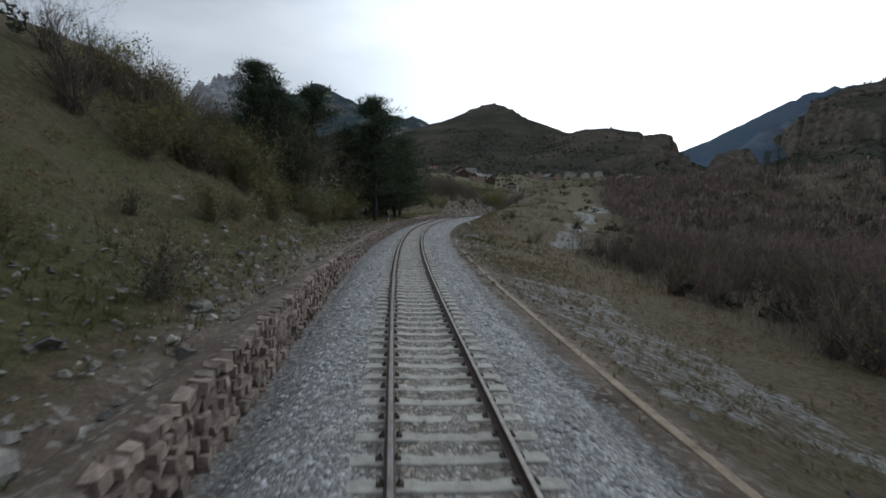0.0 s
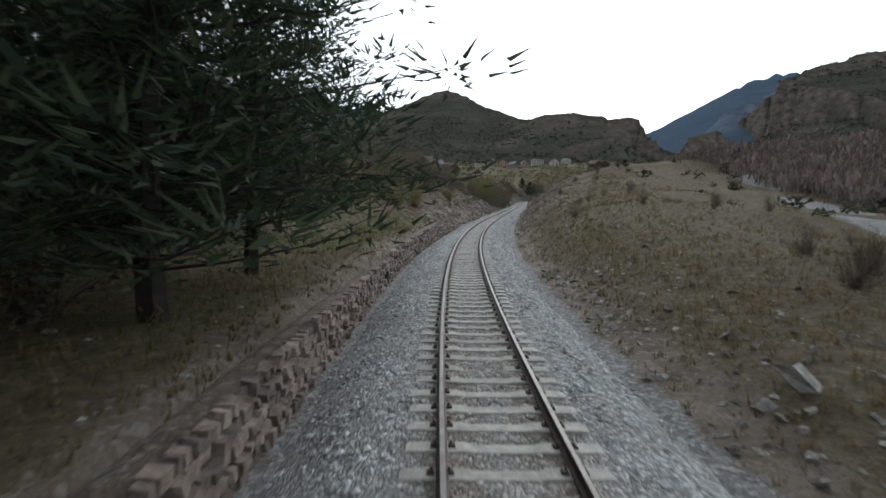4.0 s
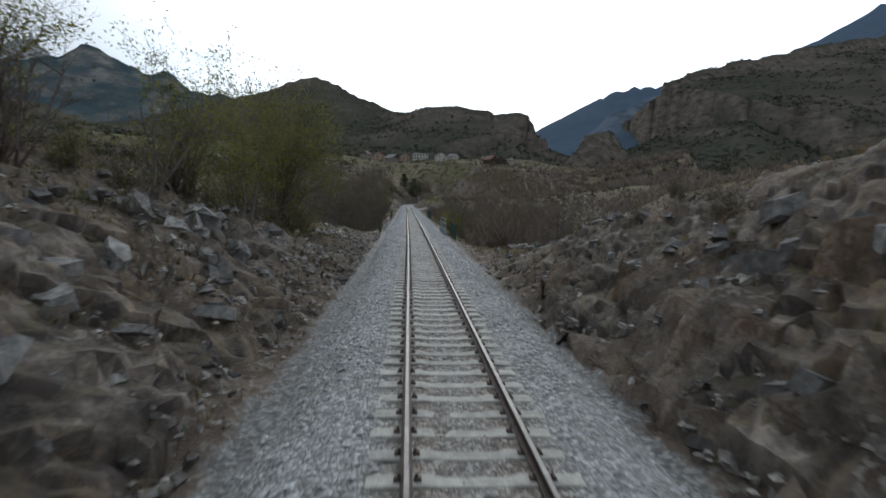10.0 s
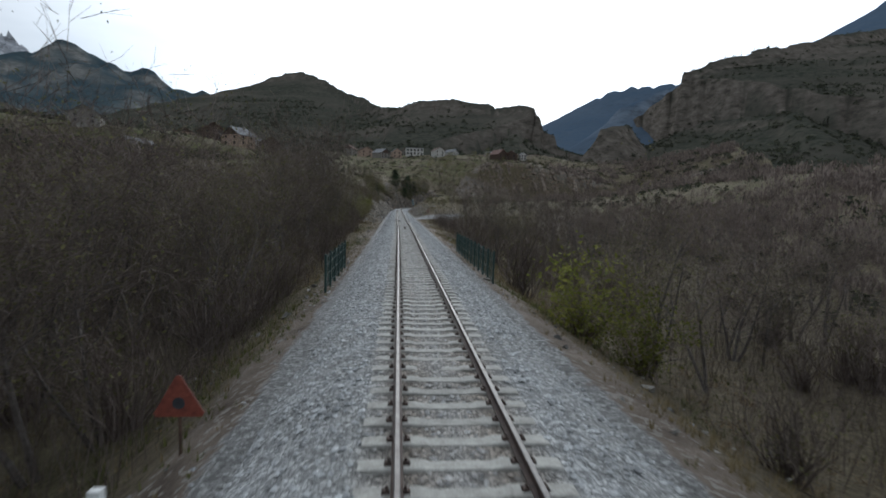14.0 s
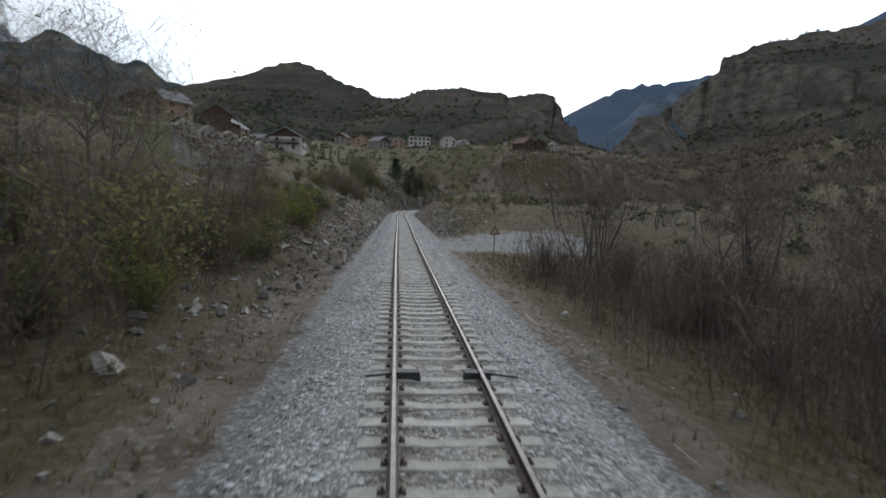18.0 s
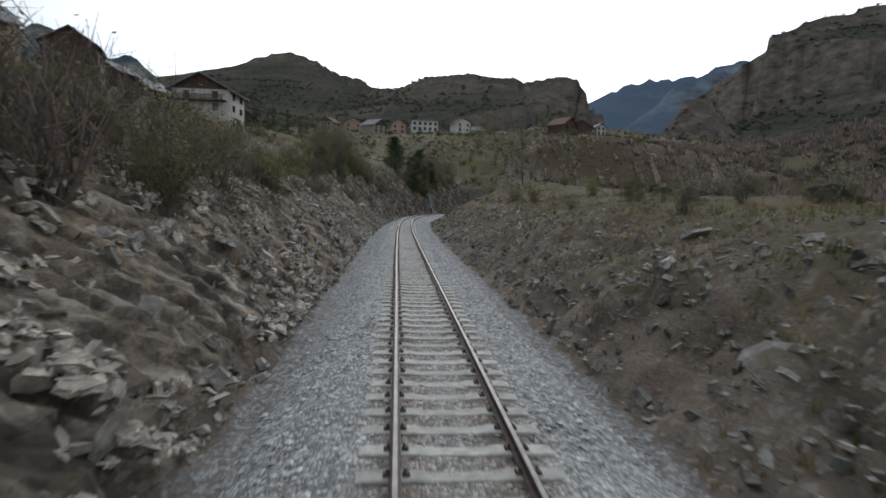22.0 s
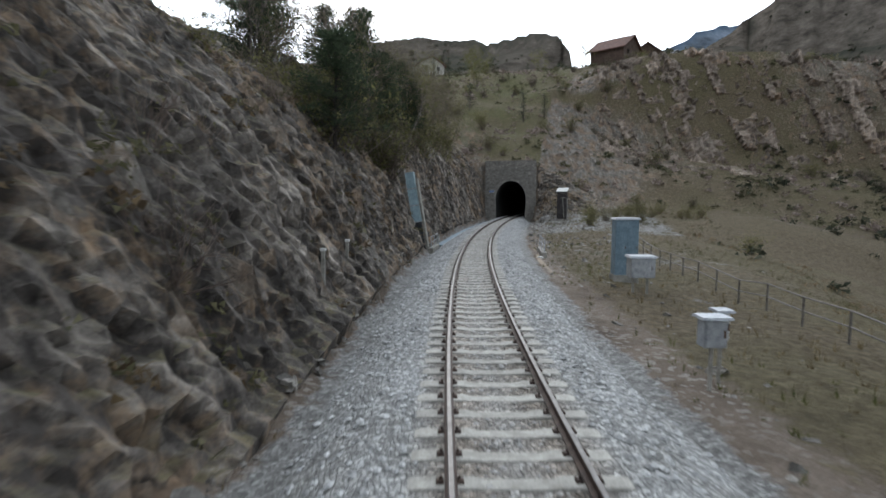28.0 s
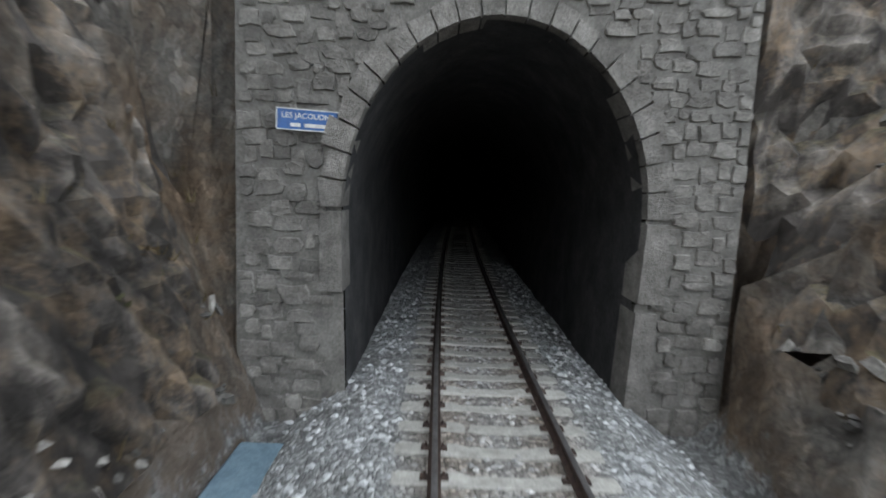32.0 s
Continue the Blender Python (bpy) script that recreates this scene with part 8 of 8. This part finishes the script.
# handrail along the drop
M_OLDSTEEL = surface("dull_brown_steel", (0.1, 0.09, 0.08), (0.16, 0.145, 0.13), (0.22, 0.2, 0.18), 6, rough=0.6, metal=0.2, bump=0.2, dist=0.002)
hr = thing("handrail", P(540, 10.2, -1), 0, "dull brown steel handrail with two bars along the drop", "railing")
hb = P(540, 10.2, -1)
for k in range(16):
    s, d = 536 + k * 2.2, 9.9 + k * 0.08
    zb = height(s, d)
    p = P(s, d, zb) - hb
    c = Acc()
    c.box(p + Vector((0, 0, 0.42)), (0.05, 0.05, 1.1))
    part("post", c, M_OLDSTEEL, hr)
for zz in (0.95, 0.5):
    for k in range(15):
        s, d = 536 + k * 2.2, 9.9 + k * 0.08
        c = Acc()
        c.tube(P(s, d, height(s, d) + zz) - hb, P(s + 2.2, d + 0.08, height(s + 2.2, d + 0.08) + zz) - hb, 0.025, 0.025, 6)
        part("bar", c, M_OLDSTEEL, hr)


# small culvert with parapets and railings
def culvert_parapet(s0, s1, d, label):
    base = P(s0, d, -0.9)
    ob = thing("culvert_parapet", base, 0, label, "parapet", "culvert parapets")
    c = Acc()
    c.sweep([(p - base, v) for p, v in line_pts(s0, s1, 0.5, d, 0)], [(-0.16, -1.4), (0.16, -1.4), (0.16, -0.55), (-0.16, -0.55)])
    part("kerb", c, M_CONC, ob)
    for k in range(3):
        s = s0 + 0.15 + (s1 - s0 - 0.3) * k / 2
        p = P(s, d, -0.6) - base
        c = Acc()
        c.box(p + Vector((0, 0, 0.42)), (0.05, 0.05, 0.85))
        part("post", c, M_GALV, ob)
    for zz in (0.22, -0.15):
        c = Acc()
        c.tube(P(s0, d, zz) - base, P(s1, d, zz) - base, 0.022, 0.022, 6, caps=True)
        part("bar", c, M_GALV, ob)
    return ob


culvert_parapet(565.2, 568.6, -3.25, "concrete culvert kerb with grey steel railing by the rock")
culvert_parapet(563.2, 567.4, 4.15, "concrete culvert kerb with grey steel railing")

# covered water chute down the rock face
chute = thing("water_chute", P(566.0, -4.05, -0.8), turn_at(566), "pale blue sheet-metal chute covers down the rock wall", "water chute")
M_PALEBLUE = surface("pale_blue_sheet_metal", (0.25, 0.36, 0.40), (0.33, 0.45, 0.5), (0.4, 0.53, 0.57), 2, rough=0.5, bump=0.1, dist=0.004)
for k in range(3):
    c = Acc()
    z0 = 2.0 + k * 1.13
    lean = Matrix.Rotation(-0.16, 3, "Y")
    c.box((-0.3 - 0.18 * k, -0.25, z0 + 0.55), (0.6, 0.5, 1.09), lean)
    part("cover", c, M_PALEBLUE, chute)
    c = Acc()
    c.box((-0.21 - 0.18 * k, -0.25, z0 + 0.01), (0.66, 0.56, 0.06), lean)
    part("joint_strip", c, M_GALV, chute)
lean = Matrix.Rotation(-0.16, 3, "Y")
c = Acc()
c.box((0.14, 0.0, 2.4), (0.14, 0.6, 5.2), lean)
part("side_wall", c, M_CONC, chute, "narrow pale concrete side of the chute")
wall_rng = random.Random(77)
for row in range(21):
    zc = 0.1 + row * 0.27
    x0 = -0.33 - 0.16 * (zc - 1.0)
    while x0 > -1.5 - 0.16 * (zc - 1.0):
        w = wall_rng.uniform(0.24, 0.46)
        c = Acc()
        c.box((x0 - w / 2, -0.3 + wall_rng.uniform(-0.03, 0.03), zc), (w - 0.02, 0.7, 0.245 + wall_rng.uniform(-0.03, 0.02)), Matrix.Rotation(-0.05 + wall_rng.uniform(-0.06, 0.06), 3, "Y"))
        part("stone", c, M_MASONRY, chute)
        x0 -= w
c = Acc()
c.box((-0.02, -0.2, 0.95), (0.5, 0.3, 2.3), lean)
part("channel", c, M_BLACK, chute, "dark wet channel")

# leaning posts at the rock foot
for s, d, zt, lean in ((545.2, -4.45, 1.4, 0.02), (544.2, -4.7, 1.2, -0.2), (548.3, -4.5, 1.4, 0.06), (551.5, -4.6, 1.2, -0.1)):
    zb = min(height(s, d) - 0.3, -0.9)
    ob = thing("old_post", P(s, d, zb), turn_at(s), "weathered leaning concrete post at the foot of the rock", "post", "old posts")
    c = Acc()
    c.box((0, 0, (zt - zb) / 2), (0.12, 0.1, zt - zb), Matrix.Rotation(lean, 3, "Y"), 0.85)
    part("post", c, M_CONC, ob)
    c = Acc()
    c.box((math.sin(lean) * (zt - zb) * 0.5, 0, zt - zb), (0.15, 0.13, 0.07))
    part("cap", c, M_WHITE, ob, "white-painted top")

# tarred timber shed by the tunnel
shed = thing("timber_shed", P(600.6, 7.5, height(600.6, 7.5)), turn_at(599.2) - 0.15, "narrow tar-black timber shed with pale tin roof and props", "shed")
M_TAR = surface("tarred_boards", (0.02, 0.017, 0.017), (0.04, 0.034, 0.033), (0.07, 0.06, 0.056), 3, bump=0.5, dist=0.01)
zg = height(599.2, 6.95)
top = 3.55 - zg
for k in range(6):
    c = Acc()
    c.box((-0.55 + k * 0.2, -0.6, top / 2), (0.185, 0.04, top - 0.25))
    part("board", c, M_TAR, shed)
c = Acc()
c.box((-0.05, 0.0, top / 2), (1.16, 1.16, top - 0.3))
part("body", c, M_TAR, shed)
c = Acc()
c.add([(-0.75, -0.85, top - 0.2), (0.65, -0.85, top - 0.2), (0.65, 0.75, top + 0.28), (-0.75, 0.75, top + 0.28), (-0.75, -0.85, top - 0.13), (0.65, -0.85, top - 0.13), (0.65, 0.75, top + 0.35), (-0.75, 0.75, top + 0.35)],
      [(3, 2, 1, 0), (4, 5, 6, 7), (0, 1, 5, 4), (1, 2, 6, 5), (2, 3, 7, 6), (3, 0, 4, 7)])
part("roof", c, M_WHITE, shed, "pale sheet-metal roof")
for zz in (top - 0.42, top - 0.95):
    c = Acc()
    for k in range(7):
        c.box((-0.1 + k * 0.1, -0.63, zz), (0.055, 0.02, 0.09))
    part("vent_row", c, M_CONC, shed, "row of pale vent slots")
for x0, x1 in ((0.05, 0.35), (0.62, 1.0)):
    c = Acc()
    c.tube((x0, -0.64, top * 0.75), (x1, -1.0, 0), 0.035, 0.04, 6)
    part("prop", c, M_CONC, shed)

# stump and small marker by the first bend, boulder in the cutting
st = thing("wooden_stump", P(95, -3.35, -0.95), 0, "dark rotten wooden post at the ballast edge", "post")
c = Acc()
c.tube((0, 0, 0), (0.02, 0, 0.75), 0.17, 0.14, 9, caps=True)
part("stump", c, M_PINEBARK, st)
mk = thing("blue_marker", P(70.7, -5.2, height(70.7, -5.2)), 0.2, "small pale post with a bright blue cap in grass", "marker post")
c = Acc()
c.box((0, 0, 0.2), (0.12, 0.1, 0.5))
part("post", c, M_WHITE, mk)
c = Acc()
c.box((0, 0, 0.58), (0.32, 0.14, 0.28), taper=0.85)
part("cap", c, surface("bright_blue_plastic", (0.0, 0.13, 0.35), (0.005, 0.19, 0.45), (0.02, 0.25, 0.52), 6, rough=0.5, bump=0.05, dist=0.002), mk)
bo = thing("pale_boulder", P(180.8, -5.6, height(180.8, -5.6)), 0, "pale angular boulder on the rocky bank", "rock")
c = Acc()
c.rock((0, 0, 0.2), 0.55, random.Random(12), 0.8)
part("boulder", c, M_CONC, bo)


# radio masts on the skyline
for x, y, hgt in ((-70, 1150, 26), (40, 1030, 22), (507, 1040, 24), (525, 1046, 18)):
    z = hill_z(x, y) or 150
    ob = thing("radio_mast", (x, y, z - 1), 0.3, "thin lattice radio mast on the hilltop", "mast", "radio masts")
    c = Acc()
    for k in range(3):
        a0 = 2.094 * k
        c.tube((math.cos(a0) * 0.7, math.sin(a0) * 0.7, 0), (math.cos(a0) * 0.2, math.sin(a0) * 0.2, hgt), 0.12, 0.08, 4)
    for k in range(12):
        a0, z0 = 2.094 * k, hgt * k / 12
        r0 = 0.7 - 0.5 * k / 12
        c.tube((math.cos(a0) * r0, math.sin(a0) * r0, z0), (math.cos(a0 + 2.094) * r0, math.sin(a0 + 2.094) * r0, z0 + hgt / 12), 0.06, 0.06, 4)
    part("lattice", c, M_RUST, ob)
